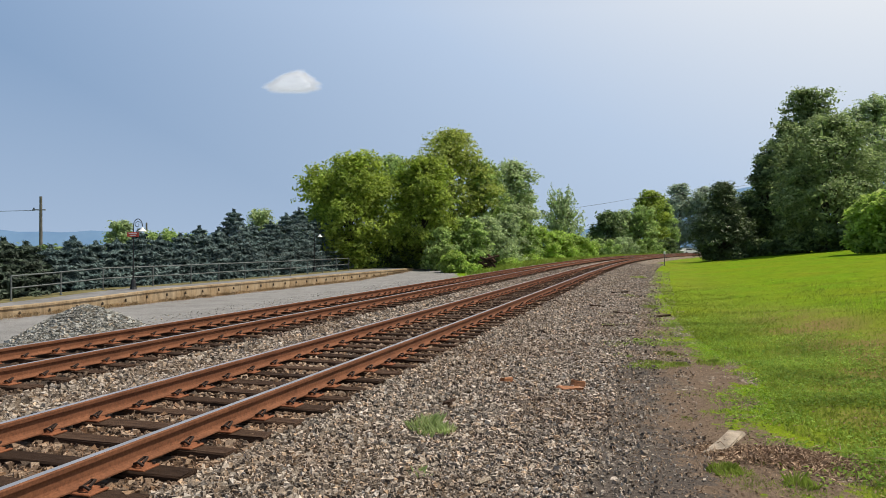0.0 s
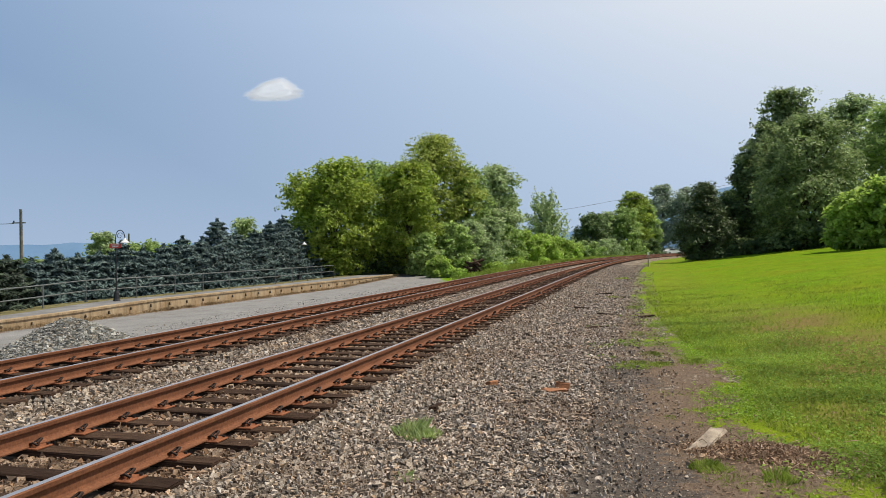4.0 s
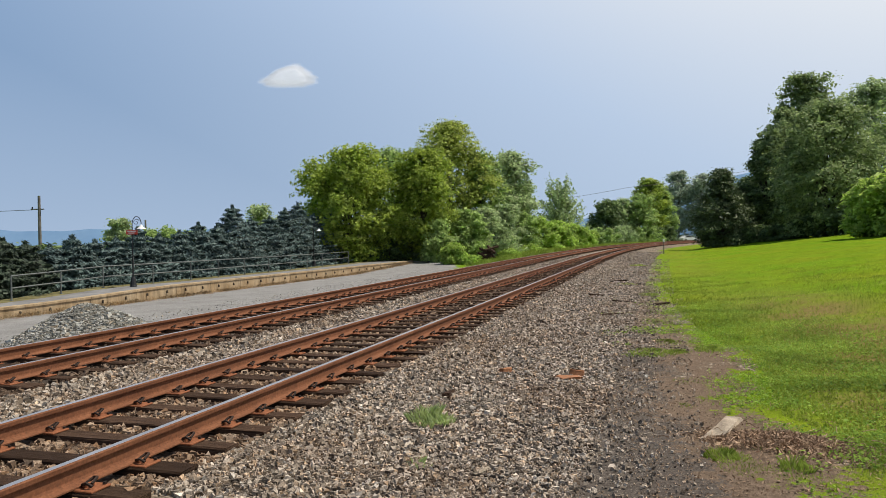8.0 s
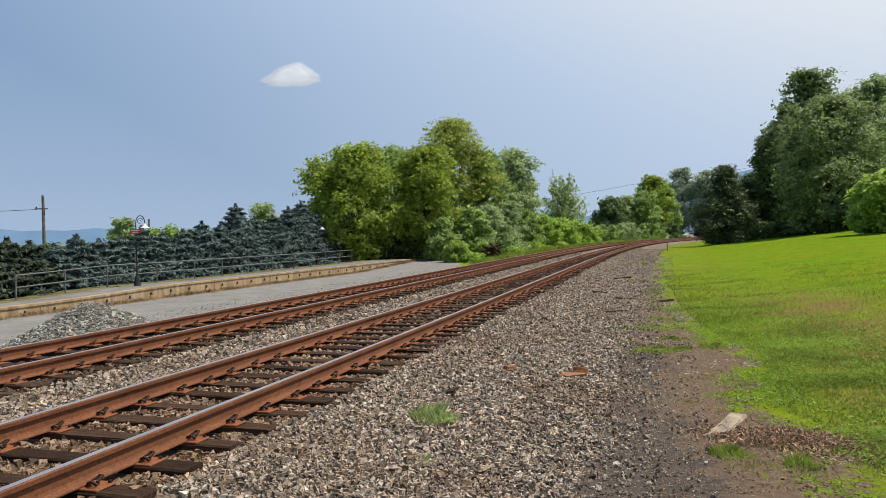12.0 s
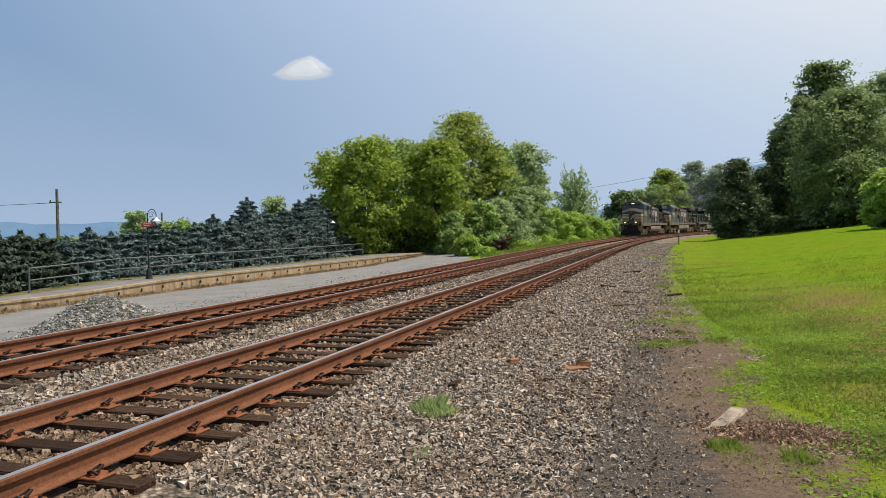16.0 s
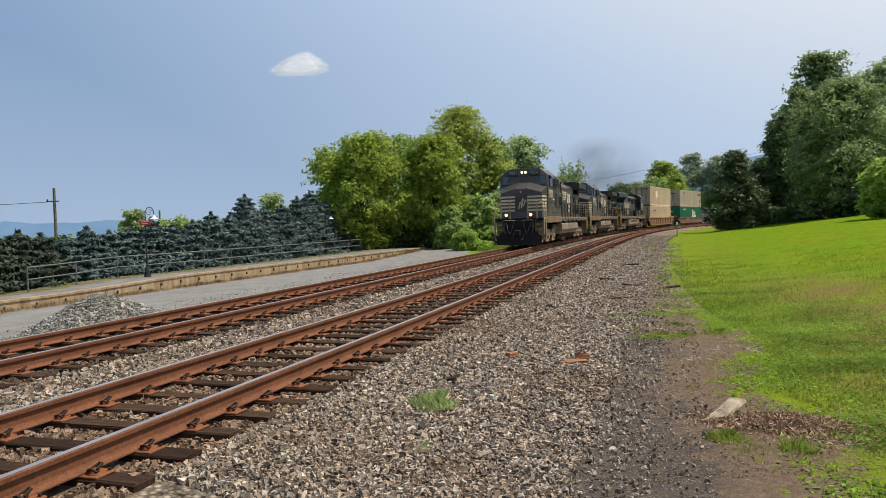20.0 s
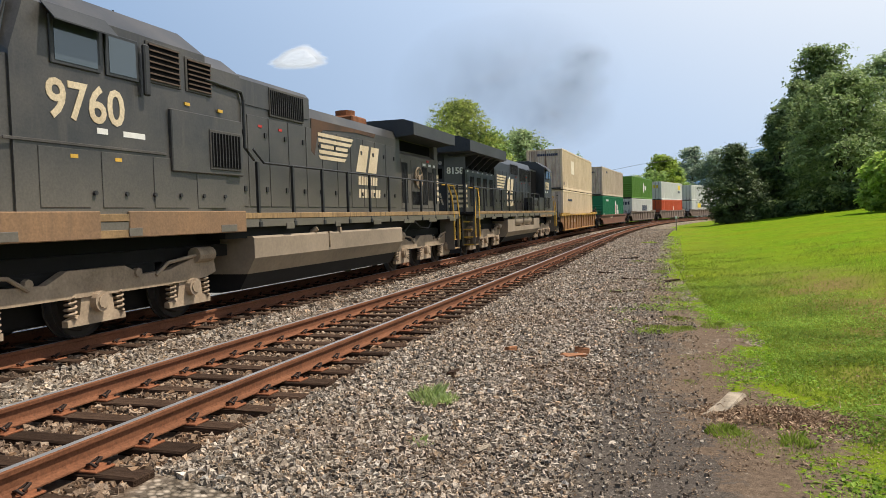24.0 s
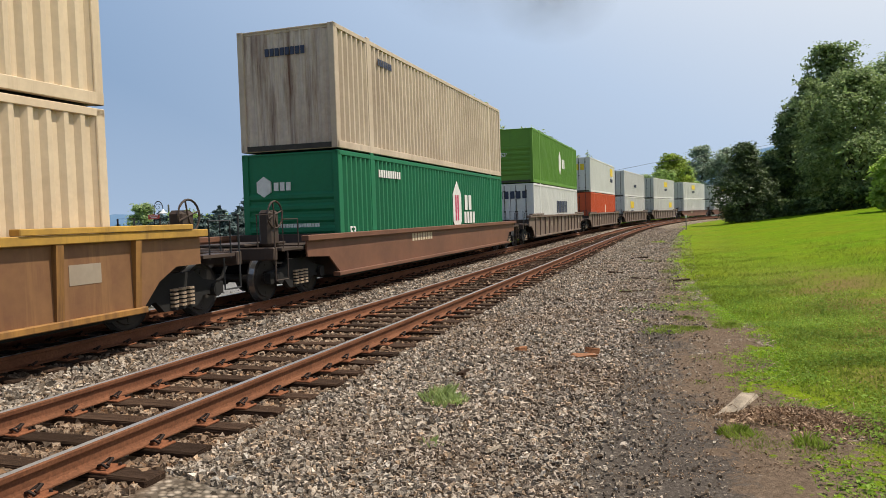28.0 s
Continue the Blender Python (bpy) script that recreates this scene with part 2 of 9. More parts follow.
def link_mesh(name, verts, faces, mats, parent=None, label="", smooth=False, mat_ids=None):
    me = bpy.data.meshes.new(name)
    me.from_pydata([tuple(v) for v in verts], [], faces)
    for m in (mats if isinstance(mats, (list, tuple)) else [mats]):
        me.materials.append(m)
    if mat_ids is not None:
        me.polygons.foreach_set("material_index", mat_ids)
    if smooth:
        me.polygons.foreach_set("use_smooth", [True] * len(me.polygons))
    me.update()
    ob = new(name, me)
    if parent is not None:
        ob.parent = parent
    if label:
        ob["label"] = label
    return ob


def quads_mesh(name, verts, nface, mats, parent=None, per=4):
    """A big mesh of loose faces with `per` corners each, from a numpy array of corners."""
    me = bpy.data.meshes.new(name)
    n = len(verts)
    me.vertices.add(n)
    me.vertices.foreach_set("co", np.asarray(verts, dtype=np.float32).ravel())
    me.loops.add(n)
    me.loops.foreach_set("vertex_index", np.arange(n, dtype=np.int32))
    me.polygons.add(nface)
    me.polygons.foreach_set("loop_start", np.arange(nface, dtype=np.int32) * per)
    me.polygons.foreach_set("loop_total", np.full(nface, per, dtype=np.int32))
    for m in (mats if isinstance(mats, (list, tuple)) else [mats]):
        me.materials.append(m)
    me.polygons.foreach_set("use_smooth", [False] * len(me.polygons))
    me.update(calc_edges=True)
    ob = new(name, me)
    if parent is not None:
        ob.parent = parent
    return ob


def indexed_mesh(name, verts, faces, mats, parent=None, tris=None):
    """A big mesh from numpy arrays of vertices and equal-sided faces, and triangles besides."""
    me = bpy.data.meshes.new(name)
    per = faces.shape[1]
    extra = 0 if tris is None else len(tris)
    me.vertices.add(len(verts))
    me.vertices.foreach_set("co", np.asarray(verts, dtype=np.float32).ravel())
    loops, starts = faces.astype(np.int32).ravel(), np.arange(len(faces), dtype=np.int32) * per
    totals = np.full(len(faces), per, dtype=np.int32)
    if extra:
        starts = np.concatenate([starts, len(loops) + np.arange(extra, dtype=np.int32) * 3]).astype(np.int32)
        loops = np.concatenate([loops, tris.astype(np.int32).ravel()]).astype(np.int32)
        totals = np.concatenate([totals, np.full(extra, 3, dtype=np.int32)])
    me.loops.add(len(loops))
    me.loops.foreach_set("vertex_index", loops)
    me.polygons.add(len(faces) + extra)
    me.polygons.foreach_set("loop_start", starts)
    me.polygons.foreach_set("loop_total", totals)
    for m in (mats if isinstance(mats, (list, tuple)) else [mats]):
        me.materials.append(m)
    me.polygons.foreach_set("use_smooth", [False] * len(me.polygons))
    me.update(calc_edges=True)
    ob = new(name, me)
    if parent is not None:
        ob.parent = parent
    return ob


class Build:
    """Gathers boxes, tubes, prisms and plates into one mesh, with a material for each face."""

    def __init__(self):
        self.v, self.f, self.m = [], [], []

    def add(self, verts, faces, mi=0):
        o = len(self.v)
        self.v += [tuple(v) for v in verts]
        self.f += [tuple(i + o for i in f) for f in faces]
        self.m += [mi] * len(faces)
        return self

    def box(self, x0, x1, y0, y1, z0, z1, mi=0, bevel=0.0, m=None):
        b = min(bevel, abs(x1 - x0) * 0.45, abs(y1 - y0) * 0.45, abs(z1 - z0) * 0.45)
        if b <= 0:
            vs = [(x, y, z) for z in (z0, z1) for y in (y0, y1) for x in (x0, x1)]
            fs = [(0, 2, 3, 1), (4, 5, 7, 6), (0, 1, 5, 4), (2, 6, 7, 3), (0, 4, 6, 2), (1, 3, 7, 5)]
        else:
            # chamfered on all edges: three vertices at each corner
            vs, idx = [], {}
            for k in range(8):
                sx, sy, sz = k & 1, (k >> 1) & 1, (k >> 2) & 1
                X, Y, Z = (x1 if sx else x0), (y1 if sy else y0), (z1 if sz else z0)
                ix, iy, iz = (X - b if sx else X + b), (Y - b if sy else Y + b), (Z - b if sz else Z + b)
                for ax, p in enumerate(((X, iy, iz), (ix, Y, iz), (ix, iy, Z))):
                    idx[(k, ax)] = len(vs)
                    vs.append(p)
            fs = []
            for ax in range(3):
                o1, o2 = [a for a in range(3) if a != ax]
                for side in (0, 1):
                    ks = [(side << ax) | (a << o1) | (c << o2) for a, c in ((0, 0), (1, 0), (1, 1), (0, 1))]
                    q = [idx[(k, ax)] for k in ks]
                    flip = (ax == 1) ^ (side == 0)
                    fs.append(tuple(reversed(q)) if flip else tuple(q))
            for ax in range(3):
                o1, o2 = [a for a in range(3) if a != ax]
                for a in (0, 1):
                    for c in (0, 1):
                        k0 = (a << o1) | (c << o2)
                        k1 = k0 | (1 << ax)
                        fs.append((idx[(k0, o1)], idx[(k1, o1)], idx[(k1, o2)], idx[(k0, o2)]))
            for k in range(8):
                fs.append((idx[(k, 0)], idx[(k, 1)], idx[(k, 2)]))
        if m is not None:
            vs = [m @ Vector(v) for v in vs]
        return self.add(vs, fs, mi)

    def tube(self, pts, r, n=8, mi=0, cap=True, r1=None):
        """A round bar along a line of points."""
        pts = [Vector(p) for p in pts]
        rings = []
        for i, p in enumerate(pts):
            d = (pts[min(i + 1, len(pts) - 1)] - pts[max(i - 1, 0)])
            d = d.normalized() if d.length > 1e-9 else Vector((0, 0, 1))
            ref = Vector((0, 0, 1)) if abs(d.z) < 0.9 else Vector((1, 0, 0))
            u = d.cross(ref).normalized()
            w = d.cross(u)
            rr = r if r1 is None else r + (r1 - r) * i / max(1, len(pts) - 1)
            rings.append([p + (u * math.cos(a) + w * math.sin(a)) * rr for a in (2 * math.pi * k / n for k in range(n))])
        vs = [v for ring in rings for v in ring]
        fs = [(i * n + k, i * n + (k + 1) % n, (i + 1) * n + (k + 1) % n, (i + 1) * n + k) for i in range(len(pts) - 1) for k in range(n)]
        if cap:
            fs += [tuple(reversed(range(n))), tuple(range(len(vs) - n, len(vs)))]
        return self.add(vs, fs, mi)

    def prism(self, outline, axis, a, b, mi=0):
        """A closed outline of 2D points, drawn out from a to b along x, y or z."""
        def at(p, t):
            return {"x": (t, p[0], p[1]), "y": (p[0], t, p[1]), "z": (p[0], p[1], t)}[axis]
        n = len(outline)
        vs = [at(p, a) for p in outline] + [at(p, b) for p in outline]
        fs = [(i, (i + 1) % n, n + (i + 1) % n, n + i) for i in range(n)] + [tuple(reversed(range(n))), tuple(range(n, 2 * n))]
        return self.add(vs, fs, mi)

    def part(self, name, mats, parent=None, label="", smooth=False):
        bm_me = link_mesh(name, self.v, self.f, mats, parent, label, False, self.m)
        bm = bmesh.new()
        bm.from_mesh(bm_me.data)
        bmesh.ops.recalc_face_normals(bm, faces=bm.faces)
        bm.to_mesh(bm_me.data)
        bm.free()
        if smooth:
            bm_me.data.polygons.foreach_set("use_smooth", [True] * len(bm_me.data.polygons))
        return bm_me


def thing(name, m=None, label="", category="", group="", kind=""):
    ob = new(name)
    ob.empty_display_size = 0.3
    if m is not None:
        ob.matrix_basis = m
    return tagged(ob, label, category, group, kind)


# ---- the line of the railway ----
# centre line of the near track: nearly straight, then a wide curve to the right; the far track lies 4 m to its left
GAUGE_MID = 0.754
SPACING = 3.998
HEAD0, OFF0 = 0.29902, 4.9437
K0, K1, S_EASE, L_EASE = -0.0005, 0.0015, 18.88, 43.29
_s = np.arange(-120, 640, 0.5)
_k = K0 + (K1 - K0) * np.clip((_s - S_EASE) / L_EASE, 0, 1)
_k += 0.0017 * np.clip((_s - 75) / 20, 0, 1)
_k[_s < -20] = 0
_k[_s > 240] = 0
_th = np.concatenate([[0], np.cumsum((_k[1:] + _k[:-1]) / 2 * 0.5)])
_i0 = int(np.argmin(abs(_s)))
_th += HEAD0 - _th[_i0]
_x = np.concatenate([[0], np.cumsum((np.sin(_th[1:]) + np.sin(_th[:-1])) / 2 * 0.5)])
_y = np.concatenate([[0], np.cumsum((np.cos(_th[1:]) + np.cos(_th[:-1])) / 2 * 0.5)])
_x += -_x[_i0] - OFF0 * math.cos(HEAD0)
_y += -_y[_i0] + OFF0 * math.sin(HEAD0)


def line(s, lat=0.0):
    """x, y and heading at s metres along the near track, lat metres to its right."""
    h = float(np.interp(s, _s, _th))
    return float(np.interp(s, _s, _x)) + lat * math.cos(h), float(np.interp(s, _s, _y)) - lat * math.sin(h), h


def along(s, lat=0.0, z=0.0):
    """Pose on the track: x to the right of the line, y along it."""
    x, y, h = line(s, lat)
    return pose(x, y, z, 0, 0, -math.degrees(h))


def to_track(X, Y):
    """s and lat of plan points (numpy arrays)."""
    s = np.zeros_like(X)
    c, sn = math.cos(HEAD0), math.sin(HEAD0)
    s = X * sn + Y * c
    for _ in range(12):
        s = np.clip(s, -119, 600)
        h = np.interp(s, _s, _th)
        s = s + ((X - np.interp(s, _s, _x)) * np.sin(h) + (Y - np.interp(s, _s, _y)) * np.cos(h)) * 0.8
    s = np.clip(s, -119, 600)
    h = np.interp(s, _s, _th)
    dx, dy = X - np.interp(s, _s, _x), Y - np.interp(s, _s, _y)
    lat = dx * np.cos(h) - dy * np.sin(h)
    over = dx * np.sin(h) + dy * np.cos(h)
    return s + over, np.sign(lat + 1e-9) * np.hypot(lat, np.abs(over) * 0.6)


PROFILE = ((-4000, -14), (-400, -8), (-120, -4.5), (-60, -2.4), (-34, -1.75), (-24, -1.62), (-12, -1.46), (-8.4, -0.9), (-6.4, -0.36), (-5.5, -0.27),
           (-2.5, -0.265), (-2.0, -0.32), (-1.5, -0.265), (1.4, -0.265), (2.4, -0.43), (5.0, -0.47), (7.0, -0.44), (10, -0.1), (16, 0.6), (21, 1.12), (25, 1.4), (40, 2.0), (90, 3.2), (400, 5), (4000, 8))


def ground_z(X, Y):
    s, lat = to_track(X, Y)
    z = np.interp(lat, [p[0] for p in PROFILE], [p[1] for p in PROFILE])
    # the lot rises to the track's level past the end of the platform
    up = np.clip((s - 58) / 30, 0, 1) * (lat < -6) * np.clip((-lat - 6) / 4, 0, 1) * np.clip((45 + lat) / 20, 0, 1)
    z = z + (-0.62 - z) * up * (z < -0.62)
    wob = 0.03 * np.sin(X * 1.3 + Y * 0.7) + 0.025 * np.sin(X * 0.45 - Y * 1.1) + 0.02 * np.sin(Y * 2.1 + X * 0.2)
    z = z + wob * np.clip((np.abs(lat - 0) - 2.2) / 2, 0, 1) * (lat > 2)
    return z


def lawn_edge(s):
    """How far right of the near track the grass begins."""
    return np.interp(s, [-10, 7, 8.4, 9.1, 12.3, 15, 18.8, 29.6, 45.7, 75.4, 102.6, 400], [6.2, 6.3, 6.25, 5.8, 5.9, 5.5, 4.9, 4.5, 4.25, 3.6, 3.2, 3.2])


def gz(x, y):
    return float(ground_z(np.array([x], float), np.array([y], float))[0])


def build_ground():
    def axis(parts, lo, hi):
        a = [np.arange(p, q, d) for p, q, d in parts]
        a = np.concatenate(a)
        n = 26
        left = a[0] - np.cumsum(np.geomspace(1.5, (a[0] - lo) * 0.25, n))
        right = a[-1] + np.cumsum(np.geomspace(1.5, (hi - a[-1]) * 0.25, n))
        return np.concatenate([left[::-1], a, right])
    xs = axis([(-46, -14, 0.8), (-14, 16, 0.25), (16, 62, 0.5)], -3600, 3600)
    ys = axis([(-8, 40, 0.3), (40, 120, 0.6)], -900, 4200)
    X, Y = np.meshgrid(xs, ys)
    Xf, Yf = X.ravel(), Y.ravel()
    Z = ground_z(Xf, Yf)
    nx, ny = len(xs), len(ys)
    i = (np.arange(ny - 1)[:, None] * nx + np.arange(nx - 1)[None, :]).ravel()
    faces = np.stack([i, i + 1, i + nx + 1, i + nx], 1)
    ob = indexed_mesh("ground", np.stack([Xf, Yf, Z], 1), faces, GROUND)
    s, lat = to_track(Xf, Yf)
    edge = lawn_edge(s)
    wall = Xf - (-28.3 + 0.33 * (Yf - 1.5))
    zones = {
        "grass": np.clip((lat - edge) / 1.5 + 0.5, -1, 2.5) + (lat < -5.6) * np.clip((Xf + 0.004 * Yf + 1.2) / 3.5, 0, 1) * np.clip((Yf - 47) / 9, 0, 1) * np.clip((-lat - 5.6) / 1.6, 0, 1) * 1.9 + ((lat < -6.2) & (Yf > 84)) * 2.0 + (lat < -30) * 2.0 + (s > 420) * 2.0 + (wall < -2.0) * (lat < -8) * 1.2,
        "cinder": np.clip(1.1 - abs(lat - np.interp(s, [6, 9, 13], [5.0, 4.8, 4.5])) / 1.25, 0, 1) * np.interp(s, [0, 10, 20, 60, 90], [1, 0.95, 0.62, 0.45, 0.0]),
        "soil": np.clip(1.15 - abs(lat - edge + 0.35) / 1.25, 0, 1) * np.interp(s, [0, 17, 24, 60], [1, 0.95, 0.5, 0.2]) + np.clip(0.75 - abs(wall - 0.2) / 1.3, 0, 1) * (lat < -7) * (Yf < 80),
        "afar": np.clip((np.hypot(Xf, Yf) - 130) / 120, 0, 1),
        "bed": np.clip((1.5 - np.minimum(abs(lat), abs(lat + SPACING))) / 0.4, 0, 1),
        "lot": np.clip((-lat - 7.2) / 1.2, 0, 1) * (lat > -40),
        "worn": np.clip(1.35 - abs(lat - 8.2) / 1.5, 0, 1) * np.interp(s, [4, 9, 20, 27], [0.6, 1, 1, 0]) + 0.25 * np.clip(1 - abs(lat - edge - 2.0) / 3.0, 0, 1),
    }
    for key, val in zones.items():
        a = ob.data.attributes.new(key, "FLOAT", "POINT")
        a.data.foreach_set("value", np.clip(val, -1, 3).astype(np.float32))
    ob.data.polygons.foreach_set("use_smooth", [True] * len(ob.data.polygons))
    return tagged(ob, "mown lawn, grey ballast and pale gravel lot beside the railway", "ground", kind="structure")


build_ground()

# ---- tracks ----
RAIL_SECTION = ((-0.076, -0.186), (0.076, -0.186), (0.076, -0.175), (0.016, -0.158), (0.009, -0.14), (0.009, -0.055), (0.034, -0.045), (0.037, -0.012), (0.028, 0.0),
                (-0.028, 0.0), (-0.037, -0.012), (-0.034, -0.045), (-0.009, -0.055), (-0.009, -0.14), (-0.016, -0.158), (-0.076, -0.175))


def rail(parent, lat, s0, s1):
    ss = list(np.arange(s0, min(s1, 140), 1.0)) + list(np.arange(140, s1, 6.0))
    vs, fs, ms = [], [], []
    n = len(RAIL_SECTION)
    for s in ss:
        x, y, h = line(s, lat)
        for a, z in RAIL_SECTION:
            vs.append((x + a * math.cos(h), y - a * math.sin(h), z))
    for i in range(len(ss) - 1):
        for k in range(n):
            fs.append((i * n + k, i * n + (k + 1) % n, (i + 1) * n + (k + 1) % n, (i + 1) * n + k))
            ms.append(1 if k == 8 else 0)
    return link_mesh("rail", vs, fs, [RAIL_RUST, RAIL_SHINE], parent, "rusty steel rail with a bright running surface", mat_ids=ms)


def tie_mesh(seed):
    r = random.Random(seed)
    b = Build()
    b.box(-1.3, 1.3, -0.115, 0.115, -0.378, -0.2, 0, 0.012)
    b.v = [(x + r.uniform(-0.012, 0.012), y + r.uniform(-0.01, 0.01), z + r.uniform(-0.01, 0.004)) for x, y, z in b.v]
    return b


def plate_build():
    """Tie plate under one rail with its shoulders and spring clips."""
    b = Build()
    b.box(-0.2, 0.2, -0.1, 0.1, -0.202, -0.184, 0, 0.005)
    for sx in (-1, 1):
        b.box(sx * 0.085 - 0.018, sx * 0.085 + 0.018, -0.045, 0.045, -0.186, -0.155, 0, 0.006)
        b.tube([(sx * 0.16, -0.05, -0.165), (sx * 0.12, -0.06, -0.14), (sx * 0.07, -0.045, -0.158), (sx * 0.06, 0.0, -0.163), (sx * 0.09, 0.05, -0.13), (sx * 0.135, 0.03, -0.12), (sx * 0.14, -0.03, -0.15)], 0.012, 5, 1)
        b.tube([(sx * 0.165, 0.07, -0.19), (sx * 0.165, 0.07, -0.165)], 0.014, 6, 1)
    return b


DARK_STEEL = plain("dark_clip_steel", (0.03, 0.017, 0.012), 0.8, 0.3)


def track(name, lat, label, s_near, s_far_parts, s_end):
    t = thing(name, None, label, "railway track", "tracks")
    rail(t, lat - GAUGE_MID, -90, s_end)
    rail(t, lat + GAUGE_MID, -90, s_end)
    ties = [tie_mesh(k).part("tie", TIE, t) for k in range(4)]
    plate0 = plate_build().part("tie_plate", [PLATE_RUST, DARK_STEEL], ties[0])
    meshes = [o.data for o in ties]
    pl = plate0.data
    bpy.data.objects.remove(plate0)
    for o in ties:
        bpy.data.objects.remove(o)
    rnd = random.Random(7)
    s, k = -3.6 + 0.24, 0
    rest_v, rest_f = [], []
    while s < s_end:
        m = along(s + rnd.uniform(-0.03, 0.03), lat + rnd.uniform(-0.05, 0.05), rnd.uniform(-0.008, 0.004)) @ pose(0, 0, 0, 0, 0, rnd.uniform(-1.2, 1.2))
        if s < s_far_parts:
            o = new("tie", meshes[k % 4])
            o.parent = t
            o.matrix_basis = m
            if s < s_near:
                for side in (-1, 1):
                    q = new("tie_plate", pl)
                    q.parent = o
                    q.matrix_basis = pose(side * GAUGE_MID, 0, 0)
        elif s < 260:
            o = len(rest_v)
            for x in (-1.3, 1.3):
                for y in (-0.115, 0.115):
                    for z in (-0.37, -0.2):
                        rest_v.append(m @ Vector((x, y, z)))
            rest_f += [tuple(i + o for i in f) for f in ((0, 1, 3, 2), (4, 6, 7, 5), (0, 4, 5, 1), (2, 3, 7, 6), (1, 5, 7, 3))]
        s += 0.593
        k += 1
    far = link_mesh("far_ties", rest_v, rest_f, TIE, t)
    far["kind"] = "stuff"
    return t


track("railway_track", 0.0, "rusty rails on dark wooden ties in grey ballast", 52, 80, 420)
track("railway_track", -SPACING, "second pair of rusty rails on half-buried wooden ties", 52, 80, 420)


def scatter_stones(name, regions, mat, label, seed, kind_label="gravel"):
    """Loose crushed stones, each an uneven angular block. regions: s0, s1, lat0, lat1, count, size, height function."""
    rng = np.random.default_rng(seed)
    # broken angular blocks with a three-cornered top, lying flat or tilted; the buried side is left open
    tri = [(math.cos(a), math.sin(a)) for a in (0.3, 2.3, 4.4)]
    block = np.array([(0.62 * x, 0.62 * y, z) for z in (-0.5, 0.5) for x, y in tri])
    wall = np.array([(0, 1, 4, 3), (1, 2, 5, 4), (2, 0, 3, 5)])
    shapes = block[None] + rng.uniform(-0.2, 0.2, (90, 6, 3))
    shapes[:, 3:, :2] *= rng.uniform(0.6, 1.0, (90, 1, 2))
    shapes *= np.array([1.25, 1.0, 0.95])[None, None] * rng.uniform(0.8, 1.2, (90, 1, 3))
    V, F, T, base = [], [], [], 0
    for s0, s1, a0, a1, count, size, dz in regions:
        # thicker towards the near end
        u = rng.random(count)
        s = s0 * (s1 / s0) ** u
        lat = a0 + (a1 - a0) * rng.random(count) ** (1.7 if a0 > 3 else 1.0)
        # few stones lie on top of the ties
        part = ((s + 3.36) / 0.593) % 1.0
        off = np.minimum(part, 1 - part) * 0.593
        on_tie = (off < 0.13) & (np.minimum(abs(lat), abs(lat + SPACING)) < 1.3)
        keep = ~on_tie | (rng.random(count) < 0.05 + 0.4 * np.clip((s - 14) / 22, 0, 1) + 0.25 * (np.minimum(abs(lat), abs(lat + SPACING)) > 1.12))
        s, lat, u = s[keep], lat[keep], u[keep]
        count = len(s)
        h = np.interp(s, _s, _th)
        X = np.interp(s, _s, _x) + lat * np.cos(h)
        Y = np.interp(s, _s, _y) - lat * np.sin(h)
        Z = ground_z(X, Y) + dz + rng.uniform(-0.014, 0.026, count)
        sc = size * np.exp(np.clip(rng.normal(0, 0.36, count), -0.8, 0.7)) * (1 + 0.6 * u)
        yaw = rng.uniform(0, 2 * math.pi, count)
        tip = rng.normal(0, 0.5, count)
        c, sn, ct, st = np.cos(yaw), np.sin(yaw), np.cos(tip), np.sin(tip)
        o = np.zeros(count)
        R = np.stack([np.stack([c, -sn * ct, sn * st], 1), np.stack([sn, c * ct, -c * st], 1), np.stack([o, st, ct], 1)], 1)
        sh = shapes[rng.integers(0, 90, count)] * sc[:, None, None]
        P = np.einsum("nij,nkj->nki", R, sh) + np.stack([X, Y, Z], 1)[:, None, :]
        V.append(P.reshape(-1, 3))
        F.append((np.arange(count)[:, None, None] * 6 + wall[None]).reshape(-1, 4) + base)
        T.append((np.arange(count)[:, None] * 6 + np.array([[3, 4, 5]])) + base)
        base += count * 6
    ob = indexed_mesh(name, np.concatenate(V), np.concatenate(F), mat, None, np.concatenate(T))
    return tagged(ob, label, "gravel", kind="stuff")


scatter_stones("ballast_stones", [
    (4.5, 80, 1.25, 4.2, 112000, 0.026, 0.0),
    (4.5, 60, 3.3, 5.3, 18000, 0.014, -0.004),
    (4.5, 60, 3.2, 4.8, 12000, 0.021, -0.002),
    (2.0, 65, -2.7, -1.3, 30000, 0.029, 0.0),
    (4.0, 50, -6.3, -5.2, 9000, 0.032, 0.0),
], STONE, "angular grey-brown crushed ballast stones", 5)
scatter_stones("ballast_stones", [
    (2.0, 75, -0.66, 0.66, 30000, 0.029, 0.006),
    (2.0, 50, 0.86, 1.3, 9000, 0.029, 0.0),
    (2.0, 50, -1.36, -0.86, 9000, 0.029, 0.0),
], STONE_RUST, "rust-stained ballast stones between the ties", 6)
scatter_stones("ballast_stones", [
    (2.0, 50, -3.25, -2.7, 8000, 0.031, 0.0),
    (2.0, 50, -4.65, -3.35, 12000, 0.033, -0.01),
], STONE_OIL_SHADE, "ballast stones between the ties, darkened for oil and shade", 7)

